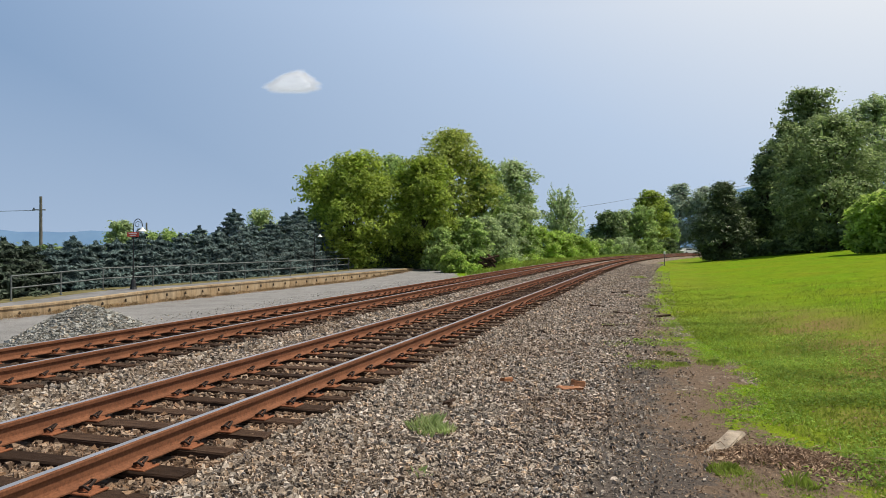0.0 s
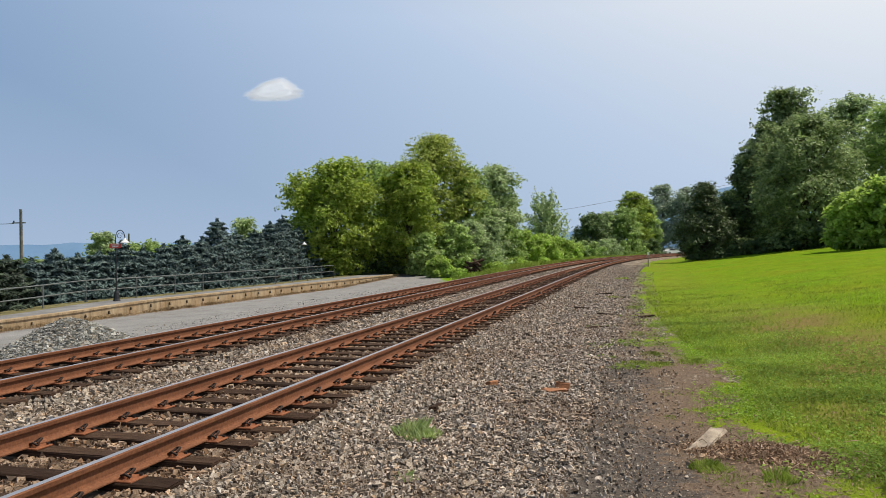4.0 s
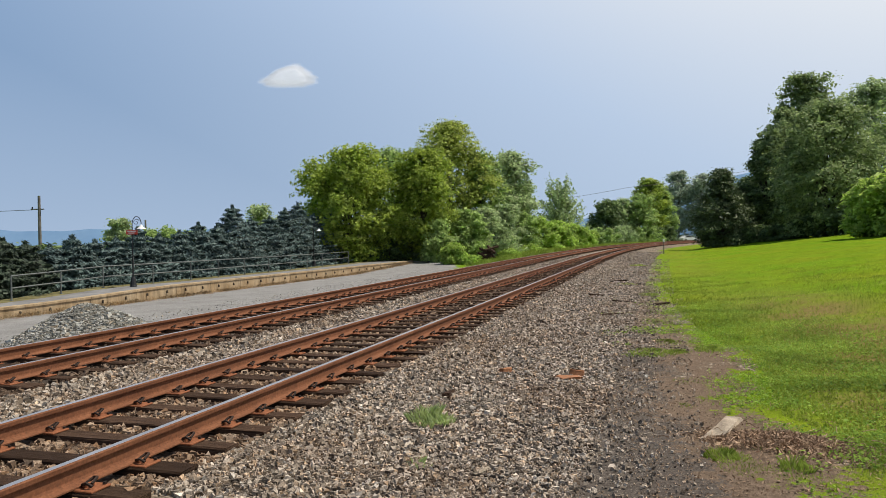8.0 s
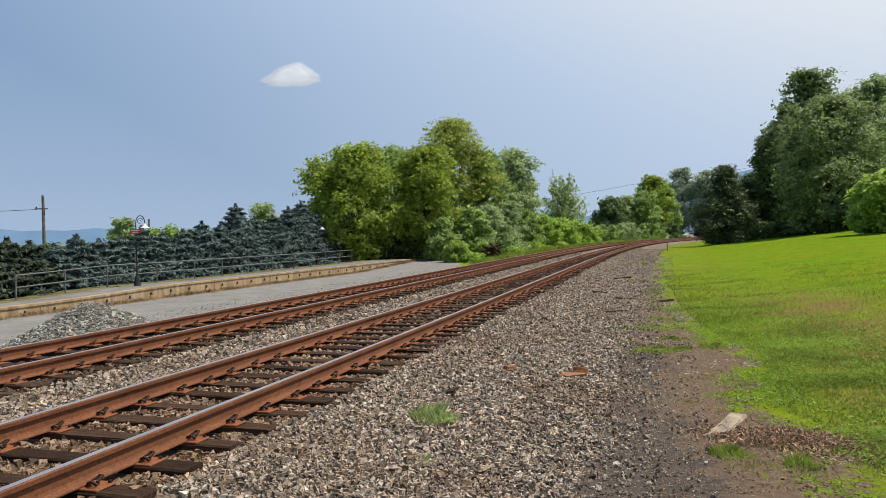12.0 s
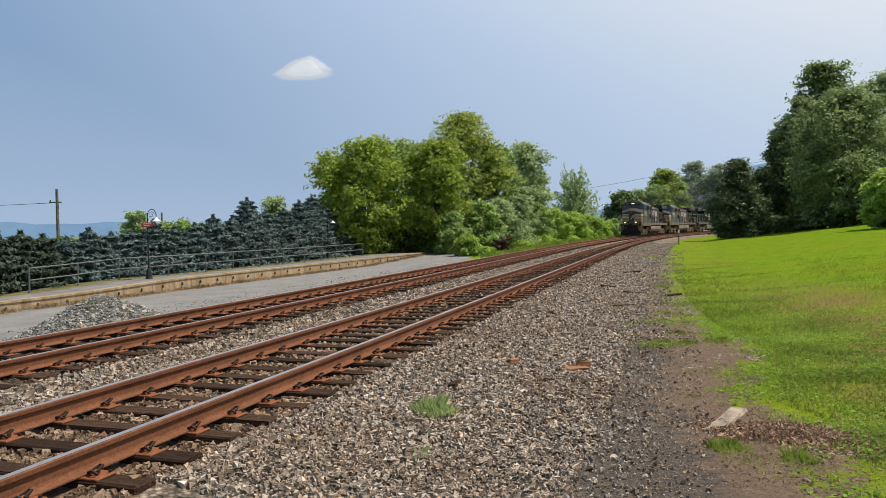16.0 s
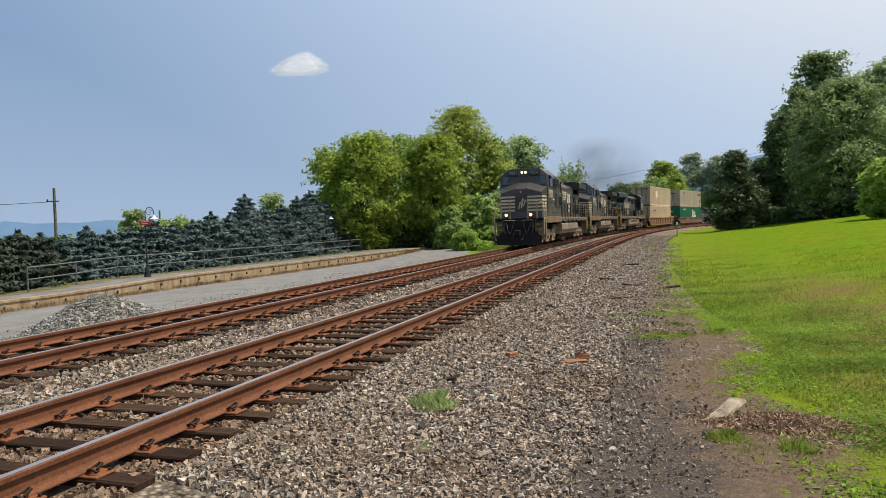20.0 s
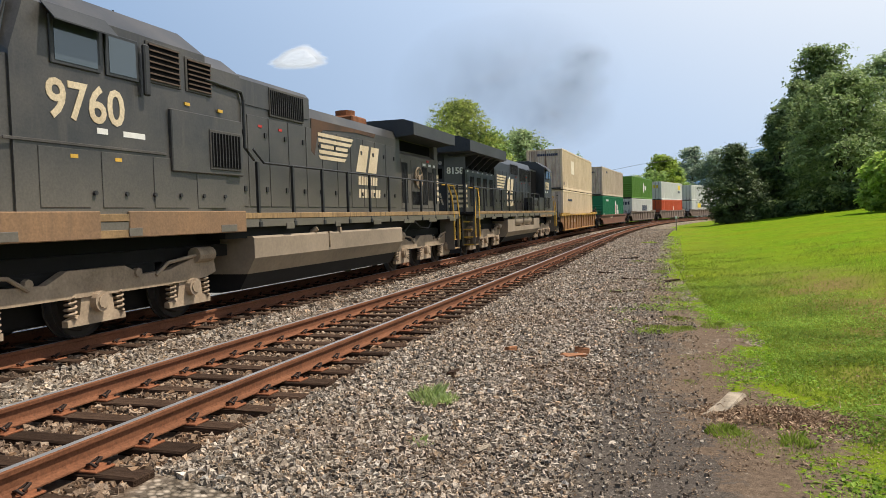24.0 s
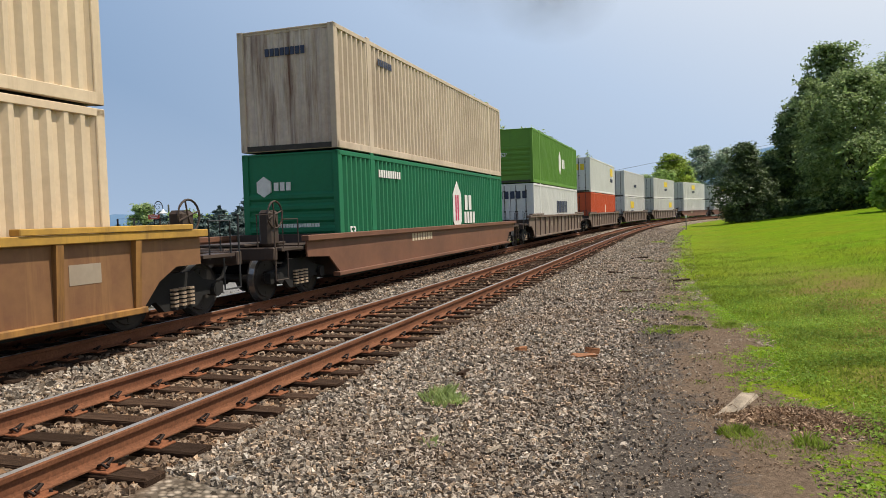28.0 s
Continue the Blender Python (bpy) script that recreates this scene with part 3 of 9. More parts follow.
# ---- trees ----
BARK = plain("bark", (0.075, 0.06, 0.045), 0.95, 0, 0.4, 4, 0.2, 0.6)
LEAF = {
    "yellow_green": leaf_material("yellow_green_leaves", (0.17, 0.26, 0.035), (0.52, 0.63, 0.11), 0.5),
    "locust": leaf_material("locust_leaves", (0.2, 0.27, 0.05), (0.55, 0.62, 0.15), 0.5),
    "green": leaf_material("green_leaves", (0.18, 0.29, 0.08), (0.54, 0.69, 0.24), 0.5),
    "grey_green": leaf_material("grey_green_leaves", (0.23, 0.33, 0.14), (0.6, 0.71, 0.38), 0.5),
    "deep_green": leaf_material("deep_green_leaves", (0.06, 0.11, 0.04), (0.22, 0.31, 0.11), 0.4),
    "oak": leaf_material("dark_oak_leaves", (0.13, 0.2, 0.07), (0.42, 0.52, 0.22), 0.45),
    "cedar": leaf_material("dark_cedar_needles", (0.045, 0.075, 0.035), (0.16, 0.22, 0.085), 0.2),
    "blue_green": leaf_material("blue_spruce_needles", (0.022, 0.045, 0.042), (0.15, 0.225, 0.215), 0.1),
    # greener needles for the leftmost spruces, darkened to stand for their shade
    "dark_spruce": leaf_material("dark_spruce_needles", (0.016, 0.03, 0.02), (0.085, 0.12, 0.075), 0.1),
    "bush": leaf_material("bright_bush_leaves", (0.24, 0.38, 0.06), (0.58, 0.75, 0.18), 0.55),
    # far leaves paled: the haze of distance is put into their colour
    "haze": leaf_material("haze_pale_leaves", (0.26, 0.35, 0.26), (0.52, 0.6, 0.45), 0.45),
}


def leaf_quads(P, N, size, rng, longer=1.5, loose=0.75):
    """Small folded leaves at the points P, facing roughly along N."""
    n = len(P)
    N = N + rng.normal(0, loose, (n, 3))
    N /= np.linalg.norm(N, axis=1)[:, None] + 1e-9
    A = np.cross(N, rng.normal(size=(n, 3)))
    A /= np.linalg.norm(A, axis=1)[:, None] + 1e-9
    B = np.cross(N, A)
    s = (size * np.exp(rng.normal(0, 0.3, n)))[:, None]
    corners = np.stack([P - A * s * longer * 0.5, P - B * s * 0.42 + N * s * 0.12, P + A * s * longer * 0.5, P + B * s * 0.42 + N * s * 0.12], 1)
    return corners.reshape(-1, 3)


def broad_tree(name, x, y, height, width, leaf, label, seed, leaves=6000, size=0.2, low=0.02, lobes=34, trunk=0.2, depth=None, group="", category="tree", form="round"):
    """Trunk and limbs under a crown of leafy lobes set on an uneven envelope; the crown fills the height and width given."""
    rng = np.random.default_rng(seed)
    r = random.Random(seed)
    t = thing(name, pose(x, y, gz(x, y) - 0.05), label, category, group)
    d = depth if depth else width
    stations = [0.0, 0.12, 0.3, 0.5, 0.7, 0.86, 0.96, 1.0]
    shape = {"round": [0.7, 0.86, 1.0, 1.0, 0.96, 0.82, 0.62, 0.4], "tall": [0.55, 0.75, 0.92, 1.0, 0.93, 0.76, 0.54, 0.32],
             "dome": [0.9, 1.0, 1.0, 0.95, 0.86, 0.7, 0.48, 0.25], "cone": [0.85, 1.0, 0.96, 0.8, 0.58, 0.36, 0.18, 0.05]}[form]
    C, R = [], []
    body = min(width, d, height)
    lobes = int(lobes * 1.6)
    for k in range(lobes):
        a = k * 2.399 + r.uniform(-0.5, 0.5)
        f = min(1.0, max(0.0, (k + 0.5) / lobes + r.uniform(-0.1, 0.1)))
        lobe = body * r.uniform(0.085, 0.19)
        reach = max(0.0, 0.5 * float(np.interp(f, stations, shape)) * r.uniform(0.62, 1.08))
        zz = height * (low + (1 - low) * f)
        zz = min(max(zz, lobe * 0.6), height - lobe * 0.75)
        C.append((math.cos(a) * max(0.0, reach * width - lobe), math.sin(a) * max(0.0, reach * d - lobe), zz))
        R.append(lobe)
    C, R = np.array(C), np.array(R)
    b = Build()
    top = height * 0.72
    b.tube([(0, 0, 0), (r.uniform(-0.1, 0.1), r.uniform(-0.1, 0.1), top * 0.35), (r.uniform(-0.3, 0.3), r.uniform(-0.3, 0.3), top * 0.7), (r.uniform(-0.4, 0.4), 0, top)], trunk, 8, 0, True, trunk * 0.25)
    for c in C[::2]:
        h0 = min(top * 0.75, c[2] * 0.5)
        b.tube([(0, 0, h0), (c[0] * 0.5, c[1] * 0.5, (h0 + c[2]) * 0.52), (c[0], c[1], c[2])], trunk * 0.36, 5, 0, True, trunk * 0.08)
    b.part("trunk", BARK, t, "", True)
    # sprays of leaves clothe the outer side of each lobe, shade leaves fill the inside
    PER = 9
    w = R ** 2
    pick = rng.choice(len(C), leaves // PER, p=w / w.sum())
    n = len(pick)
    axis = C - np.array([0, 0, height * 0.42])
    axis = axis / np.array([1, 1, 1.2])
    axis /= np.linalg.norm(axis, axis=1)[:, None] + 1e-6
    D = rng.normal(size=(n, 3)) + axis[pick] * 1.1 + np.array([0, 0, 0.35])
    D /= np.linalg.norm(D, axis=1)[:, None] + 1e-9
    rr = R[pick] * (0.98 + 0.3 * np.clip(rng.normal(size=n), -1.6, 1.8))
    S = C[pick] + D * rr[:, None] * np.array([1, 1, 0.85])
    spray = size * rng.uniform(0.9, 2.2, n)
    S = np.repeat(S, PER, 0) + np.clip(rng.normal(0, 0.8, (n * PER, 3)), -1.5, 1.5) * np.repeat(spray, PER)[:, None] * np.array([1, 1, 0.6])
    S[:, 2] -= np.repeat(spray, PER) * 0.3 * rng.random(n * PER)
    N = np.repeat(D, PER, 0) * 0.7 + np.array([0, 0, 0.6])
    m = leaves // 7
    inner = rng.choice(len(C), m, p=w / w.sum())
    I = C[inner] * np.array([0.75, 0.75, 0.95]) + rng.normal(0, 0.45, (m, 3)) * R[inner][:, None]
    keep, ki = S[:, 2] > 0.03, I[:, 2] > 0.05
    Q = np.concatenate([leaf_quads(S[keep], N[keep], size * 1.08, rng, 1.6, 0.65), leaf_quads(I[ki], rng.normal(size=(int(ki.sum()), 3)), size * 2.0, rng, 1.3, 0.3)])
    # the crown reaches just the height and width that the tree has
    Q[:, 2] *= height / np.percentile(Q[:, 2], 99.4)
    for ax, full in ((0, width), (1, d)):
        half = np.percentile(abs(Q[:, ax]), 99.0)
        Q[:, ax] *= min(1.35, 0.5 * full / half)
    quads_mesh("crown", Q, len(Q) // 4, LEAF[leaf], t)
    return t


def conifer(name, x, y, height, width, leaf, label, seed, leaves=3500, size=0.2, group="", base=None):
    """Tapered trunk with tiers of drooping branches clad in needles."""
    rng = np.random.default_rng(seed)
    r = random.Random(seed)
    t = thing(name, pose(x, y, (gz(x, y) if base is None else base) - 0.05), label, "tree", group)
    b = Build()
    b.tube([(0, 0, 0), (0, 0, height * 0.5), (0, 0, height * 0.97)], 0.03 * height * 0.7, 7, 0, True, 0.015)
    P, N = [], []
    tiers = int(height * 2.6)
    per = max(6, leaves // (tiers * 9))
    for k in range(tiers):
        f = (k + 0.2) / tiers
        z = height * (0.03 + 0.94 * f)
        reach = width * 0.5 * (1 - f) ** 0.7 * r.uniform(0.85, 1.15) + 0.05
        nb = max(5, int(10 * (1 - f * 0.5)))
        for j in range(nb):
            a = j * 2 * math.pi / nb + k * 0.7 + r.uniform(-0.25, 0.25)
            L = reach * r.uniform(0.72, 1.18)
            tip = np.array((math.cos(a) * L, math.sin(a) * L, L * r.uniform(-0.12, 0.12)))
            if L > 0.5:
                b.tube([(0, 0, z), tuple(tip + np.array((0, 0, z)))], 0.018, 3, 0, False, 0.006)
            u = 0.25 + 0.75 * rng.random(per) ** 0.7
            pts = np.outer(u, tip) + np.array((0, 0, z))
            # each bough droops in the middle and lifts at its tip, flat like a fan
            pts[:, 2] += 0.28 * L * (u - 0.5) ** 2 - 0.05 * L
            side = np.array((-math.sin(a), math.cos(a), 0))
            pts += np.outer(rng.normal(0, 0.16 + 0.1 * L, per) * (1.15 - 0.6 * u), side) + rng.normal(0, 0.035, (per, 3))
            P.append(pts)
            N.append(np.tile((math.cos(a) * 0.45, math.sin(a) * 0.45, 0.9), (per, 1)))
    # inner twigs fill the middle
    m = leaves // 3
    f = rng.random(m) ** 1.3
    a, q = rng.uniform(0, 2 * math.pi, m), np.sqrt(rng.random(m)) * width * 0.4 * (1 - f) ** 0.7
    P.append(np.stack([q * np.cos(a), q * np.sin(a), height * (0.02 + 0.94 * f)], 1))
    N.append(np.stack([np.cos(a), np.sin(a), np.full(m, 0.7)], 1))
    top = rng.random(60)
    P.append(np.stack([rng.normal(0, 0.05, 60), rng.normal(0, 0.05, 60), height * (0.9 + 0.1 * top)], 1))
    N.append(rng.normal(size=(60, 3)))
    b.part("trunk", BARK, t)
    P, N = np.concatenate(P), np.concatenate(N)
    Q = leaf_quads(P, N, size, rng, 2.7, 0.4)
    quads_mesh("crown", Q, len(Q) // 4, LEAF[leaf], t)
    return t


def airy_tree(name, x, y, height, width, leaf, label, seed, leaves=6000, size=0.22, group=""):
    """Many fine upright twigs from low forks, thinly leaved."""
    rng = np.random.default_rng(seed)
    r = random.Random(seed)
    t = thing(name, pose(x, y, gz(x, y) - 0.05), label, "tree", group)
    b = Build()
    b.tube([(0, 0, 0), (0.1, 0, height * 0.4), (0, 0.1, height * 0.9)], 0.16, 7, 0, True, 0.03)
    P, D = [], []
    twigs = 90
    for k in range(twigs):
        a = k * 2.399
        f = (k + 0.5) / twigs
        z0 = height * (0.04 + 0.62 * f)
        span = width * 0.5 * (1 - 0.6 * f) * r.uniform(0.6, 1.1)
        tip = Vector((math.cos(a) * span, math.sin(a) * span, min(height, z0 + height * r.uniform(0.16, 0.36))))
        b.tube([(0, 0, z0), (tip.x * 0.55, tip.y * 0.55, z0 + (tip.z - z0) * 0.4), tip], 0.035, 4, 0, False, 0.01)
        m = leaves // twigs
        u = 0.2 + 0.8 * rng.random(m)
        pts = np.stack([tip.x * u, tip.y * u, z0 + (tip.z - z0) * u ** 1.5], 1)
        P.append(pts + rng.normal(0, 0.2, (m, 3)))
        D.append(np.tile((math.cos(a), math.sin(a), 0.5), (m, 1)))
    b.part("trunk", BARK, t, "", True)
    Q = leaf_quads(np.concatenate(P), np.concatenate(D), size, rng, 1.8)
    quads_mesh("crown", Q, len(Q) // 4, LEAF[leaf], t)
    return t

# ---- left side: platform, lamps, spruces and woods ----
def bearing(fx, depth):
    """Plan point at that depth ahead of the eye's first stand, fx to the side per metre ahead."""
    return fx * depth, depth



def wall_material():
    n = Nodes("stained_platform_wall", 0.95, 0, 0.2)
    a = n.ramp(n.noise(0.7, 6, 0.7, space="World"), [(0.3, (0.33, 0.225, 0.12)), (0.7, (0.52, 0.41, 0.27))])
    s = n.ramp(n.noise(2.5, 5, 0.7, vec=n.mapped((1.2, 1.2, 0.2), "Object")), [(0.42, 1.0), (0.75, 0.45)])
    f = n.ramp(n.noise(25, 4, space="World"), [(0.3, 0.8), (0.7, 1.1)])
    n.color(n.mix(1.0, n.mix(1.0, a, s, "MULTIPLY"), f, "MULTIPLY"))
    return n.mat


WALL = wall_material()
DECK = plain("worn_asphalt_deck", (0.2, 0.2, 0.2), 0.95, 0, 0.25, 0.8, 0.2, 0.3)
RAILING = plain("railing_paint", (0.13, 0.145, 0.14), 0.6, 0.2, 0.2, 5)
LAMP_IRON = plain("lamp_post_paint", (0.02, 0.022, 0.024), 0.5, 0.2, 0.2, 5)
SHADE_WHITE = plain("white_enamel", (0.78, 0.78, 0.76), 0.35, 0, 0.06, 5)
SIGN_RED = plain("red_sign_enamel", (0.5, 0.06, 0.035), 0.5, 0, 0.12, 5)
WOOD_GREY = plain("weathered_pole_wood", (0.17, 0.155, 0.14), 0.9, 0, 0.3, 2, 0.2, 0.3)
WIRE = plain("wire_black", (0.09, 0.09, 0.1), 0.6)
PLAT_Z = -0.9
VERGE = plain("dry_grass_verge", (0.17, 0.155, 0.075), 1.0, 0, 0.4, 1.5, 0.05, 0.6)
BACK = ((-24.6, 18.0), (-20.2, 34.3), (-18.7, 40.5), (-16.4, 45.0), (-14.8, 50.9), (-12.1, 59.1), (-8.8, 72.3), (-7.4, 76.5))


def front_x(y):
    return -28.3 + 0.33 * (y - 1.5)


def back_x(y):
    return float(np.interp(y, [p[1] for p in BACK], [p[0] for p in BACK]))


def deck_z(y):
    """The platform ramps down a little towards its near end."""
    return float(np.interp(y, [30.0, 33.6, 37.0, 39.5, 41.0], [-1.13, -1.11, -1.03, -0.92, PLAT_Z]))


def slab_between(corners, drop, thick):
    """A sloping slab: plan corners, each with the deck's height less drop."""
    b = Build()
    n = len(corners)
    top = [(x, y, deck_z(y) - drop) for x, y in corners]
    vs = [(x, y, z - thick) for x, y, z in top] + top
    return b.add(vs, [(i, (i + 1) % n, n + (i + 1) % n, n + i) for i in range(n)] + [tuple(reversed(range(n))), tuple(range(n, 2 * n))])


def platform():
    P = thing("platform", None, "low station platform with tan concrete edge wall", "platform", kind="structure")
    ys = [17.5 + k * 3.0 for k in range(21)]
    for a, e in zip(ys[:-1], ys[1:]):
        b = e - 0.02
        q = [(front_x(a), a), (front_x(b), b), (front_x(b) - 0.35, b), (front_x(a) - 0.35, a)]
        slab_between(q, 0.1, 1.0).part("wall_block", [WALL], P)
        q2 = [(x + (0.05 if i < 2 else -0.05), y) for i, (x, y) in enumerate(q)]
        slab_between(q2, 0.0, 0.097).part("coping_slab", [WALL], P, "tan concrete coping slab")
        mid = [max(back_x(v) + 0.55, front_x(v) - 3.4) for v in (a, e)]
        mid = [min(m, front_x(v) - 0.8) for m, v in zip(mid, (a, e))]
        slab_between([(front_x(a) - 0.42, a), (front_x(e) - 0.42, e), (mid[1], e), (mid[0], a)], 0.02, 0.5).part("platform_deck", [DECK], P)
        slab_between([(mid[0] - 0.01, a), (mid[1] - 0.01, e), (mid[1] - 1.6, e), (mid[0] - 1.6, a)], 0.03, 0.5).part("grass_verge", [VERGE], P, "strip of dry grass beside the deck")
        for yb in (a + 0.7, a + 2.2):
            k = Build()
            k.prism([(0.0, -0.1), (0.1, -0.1), (0.06, 0.06), (0.03, 0.06)], "y", -0.035, 0.035)
            o = k.part("wall_bracket", [BARK], P, "dark rusty bracket on the wall")
            o.matrix_basis = pose(front_x(yb), yb, deck_z(yb) - 0.3, 0, 0, -18)
    return P


platform()


def wall_foot():
    """Brown weeds and dry grass along the foot of the platform wall."""
    rng = np.random.default_rng(33)
    n = 14000
    y = 18 + 58 * rng.random(n)
    off = np.abs(rng.normal(0, 0.28, n)) + 0.02
    keep = rng.random(n) < 0.55 + 0.45 * np.sin(y * 0.9 + np.sin(y * 2.3) * 2)
    y, off = y[keep], off[keep]
    x = -28.3 + 0.33 * (y - 1.5) + off
    P = np.stack([x, y, ground_z(x, y) - 0.01], 1)
    ob = grass_blades("dry_grass", P, rng.uniform(0.05, 0.26, len(P)), STRAW, "", 34, 0.008, None, 0.9)
    return tagged(ob, "dry brown weeds along the foot of the platform wall", "weeds", kind="stuff")


def railing():
    R = thing("railing", None, "dark metal pipe railing along the platform", "railing")
    pts = []
    y = 34.3
    while y < 72.5:
        pts.append((back_x(y), y, deck_z(y) - 0.03))
        y += 3.05
    for x, y, z in pts:
        b = Build()
        b.tube([(x, y, z - 0.05), (x, y, z + 1.17)], 0.04, 8)
        b.tube([(x, y, z - 0.02), (x, y, z + 0.03)], 0.09, 10)
        b.part("railing_post", [RAILING], R)
    for h in (0.6, 1.17):
        b = Build()
        b.tube([(x, y, z + h) for x, y, z in pts], 0.035, 7)
        b.part("pipe_rail", [RAILING], R)
    return R


railing()


def street_lamp(x, y, label, sign):
    L = thing("street_lamp", pose(x, y, PLAT_Z - 0.02), label, "street lamp", "platform lamps")
    b = Build()
    b.tube([(0, 0, 0), (0, 0, 0.1), (0, 0, 0.45), (0, 0, 0.55)], 0.2, 10, 0, True, 0.09)
    b.part("lamp_base", [LAMP_IRON], L)
    b = Build()
    b.tube([(0, 0, 0.5), (0, 0, 1.8), (0, 0, 3.3)], 0.05, 8, 0, True, 0.028)
    b.part("lamp_pole", [LAMP_IRON], L)
    b = Build()
    pts = [(0, 0, 3.25)]
    for k in range(13):
        a = math.pi - math.pi * k / 12
        pts.append((0.25 + 0.25 * math.cos(a), 0, 3.45 + 0.42 * math.sin(a)))
    b.tube(pts, 0.024, 7)
    b.tube([(0.23 + (0.2 - 0.02 * t) * math.cos(t), 0, 3.55 + (0.2 - 0.02 * t) * math.sin(t)) for t in np.linspace(0.4, 8.0, 20)], 0.014, 5)
    b.part("crook", [LAMP_IRON], L)
    s = Build()
    n = 18
    prof = ((0.03, 3.42), (0.06, 3.38), (0.1, 3.3), (0.24, 3.2), (0.27, 3.18), (0.24, 3.185), (0.08, 3.27))
    vs = [(0.5 + r * math.cos(2 * math.pi * j / n), r * math.sin(2 * math.pi * j / n), z) for r, z in prof for j in range(n)]
    fs = [(i * n + j, i * n + (j + 1) % n, (i + 1) * n + (j + 1) % n, (i + 1) * n + j) for i in range(len(prof) - 1) for j in range(n)]
    s.add(vs, fs)
    s.part("shade", [SHADE_WHITE], L, "white bell-shaped shade", True)
    if sign:
        g = Build()
        g.box(-0.32, 0.32, -0.08, -0.05, 2.88, 3.13, 0, 0.01)
        sg = g.part("sign_panel", [SIGN_RED], L, "small red sign with pale writing")
        for zz, w in ((3.06, 0.46), (2.96, 0.34)):
            t = Build()
            t.box(-w / 2, w / 2, -0.084, -0.08, zz - 0.022, zz + 0.022)
            t.part("lettering_bar", [WHITE_MARK], sg)
    return L


WHITE_MARK = plain("white_marking", (0.72, 0.71, 0.68), 0.6, 0, 0.12, 4)
street_lamp(-17.15, 40.6, "black lamp post with curled arm and red sign", True)
street_lamp(-11.9, 67.7, "black lamp post with white shade among spruces", False)


def utility_pole(x, y, top, label, arm=True):
    U = thing("utility_pole", pose(x, y, gz(x, y) - 0.1), label, "utility pole", "utility poles")
    h = top - gz(x, y) + 0.1
    b = Build()
    b.tube([(0, 0, 0), (0, 0, h * 0.5), (0, 0, h)], 0.2, 9, 0, True, 0.14)
    b.part("pole", [WOOD_GREY], U)
    if arm:
        b = Build()
        b.box(-0.9, 0.5, -0.06, 0.06, h - 1.5, h - 1.38, 0, 0.01)
        b.part("cross_arm", [WOOD_GREY], U)
        b = Build()
        b.tube([(-0.75, 0, h - 1.4), (-0.75, 0, h - 1.2)], 0.07, 8)
        b.part("insulator", [LAMP_IRON], U)
    return U


utility_pole(-43.3, 79, 6.6, "weathered wooden utility pole behind the spruces")
utility_pole(-48.5, 120, 5.0, "distant wooden utility pole above the trees", False)


def wire(points, label, r=0.03):
    b = Build()
    for a, c in zip(points[:-1], points[1:]):
        a, c = Vector(a), Vector(c)
        pts = []
        for k in range(13):
            f = k / 12
            p = a.lerp(c, f)
            p.z -= 4 * f * (1 - f) * (c - a).length * 0.012
            pts.append(p)
        b.tube(pts, r, 5)
    ob = b.part("overhead_wire", [WIRE])
    return tagged(ob, label, "wire", "overhead wires")


wire([(-44.0, 79, 5.1), (-110, 95, 7.2)], "thin black wire from the utility pole", 0.03)
utility_pole(16.0, 150, 8.2, "utility pole half hidden by trees")
utility_pole(68.0, 150, 15.2, "utility pole half hidden by trees")
wire([(16, 150, 8.0), (38, 150, 11.0), (68, 150, 15.0)], "thin overhead wires crossing above the track", 0.03)

# spruces in a close row behind the railing
SP = "row of blue spruces"
for k, (px, top, w) in enumerate(((-130, 2.6, 3.6), (-85, 2.2, 3.6), (-35, 2.0, 3.5), (5, 1.7, 3.4), (45, 1.6, 3.4), (88, 1.75, 3.3), (128, 1.7, 3.6), (168, 1.85, 3.5), (205, 2.0, 3.6), (245, 2.25, 3.6), (282, 2.35, 3.8),
                                 (318, 2.3, 3.8), (352, 2.75, 4.0), (385, 3.1, 4.2), (413, 4.2, 4.6), (445, 3.4, 4.6), (478, 3.9, 4.6), (505, 4.2, 4.8), (528, 5.3, 5.0), (556, 4.3, 5.0), (585, 4.0, 5.2))):
    fx = (px - 784) / 1300
    d = -31.0 / (fx * 0.969 - 0.245)
    x, y = bearing(fx, d)
    conifer("spruce", x, y, top + 1.75 + 0.3 * math.sin(k * 2.3), w * 1.5, "dark_spruce" if px < 60 else "blue_green", "blue-green spruce with dense drooping branches", 40 + k, 13000, 0.075 + 0.0004 * d, SP, -1.7)

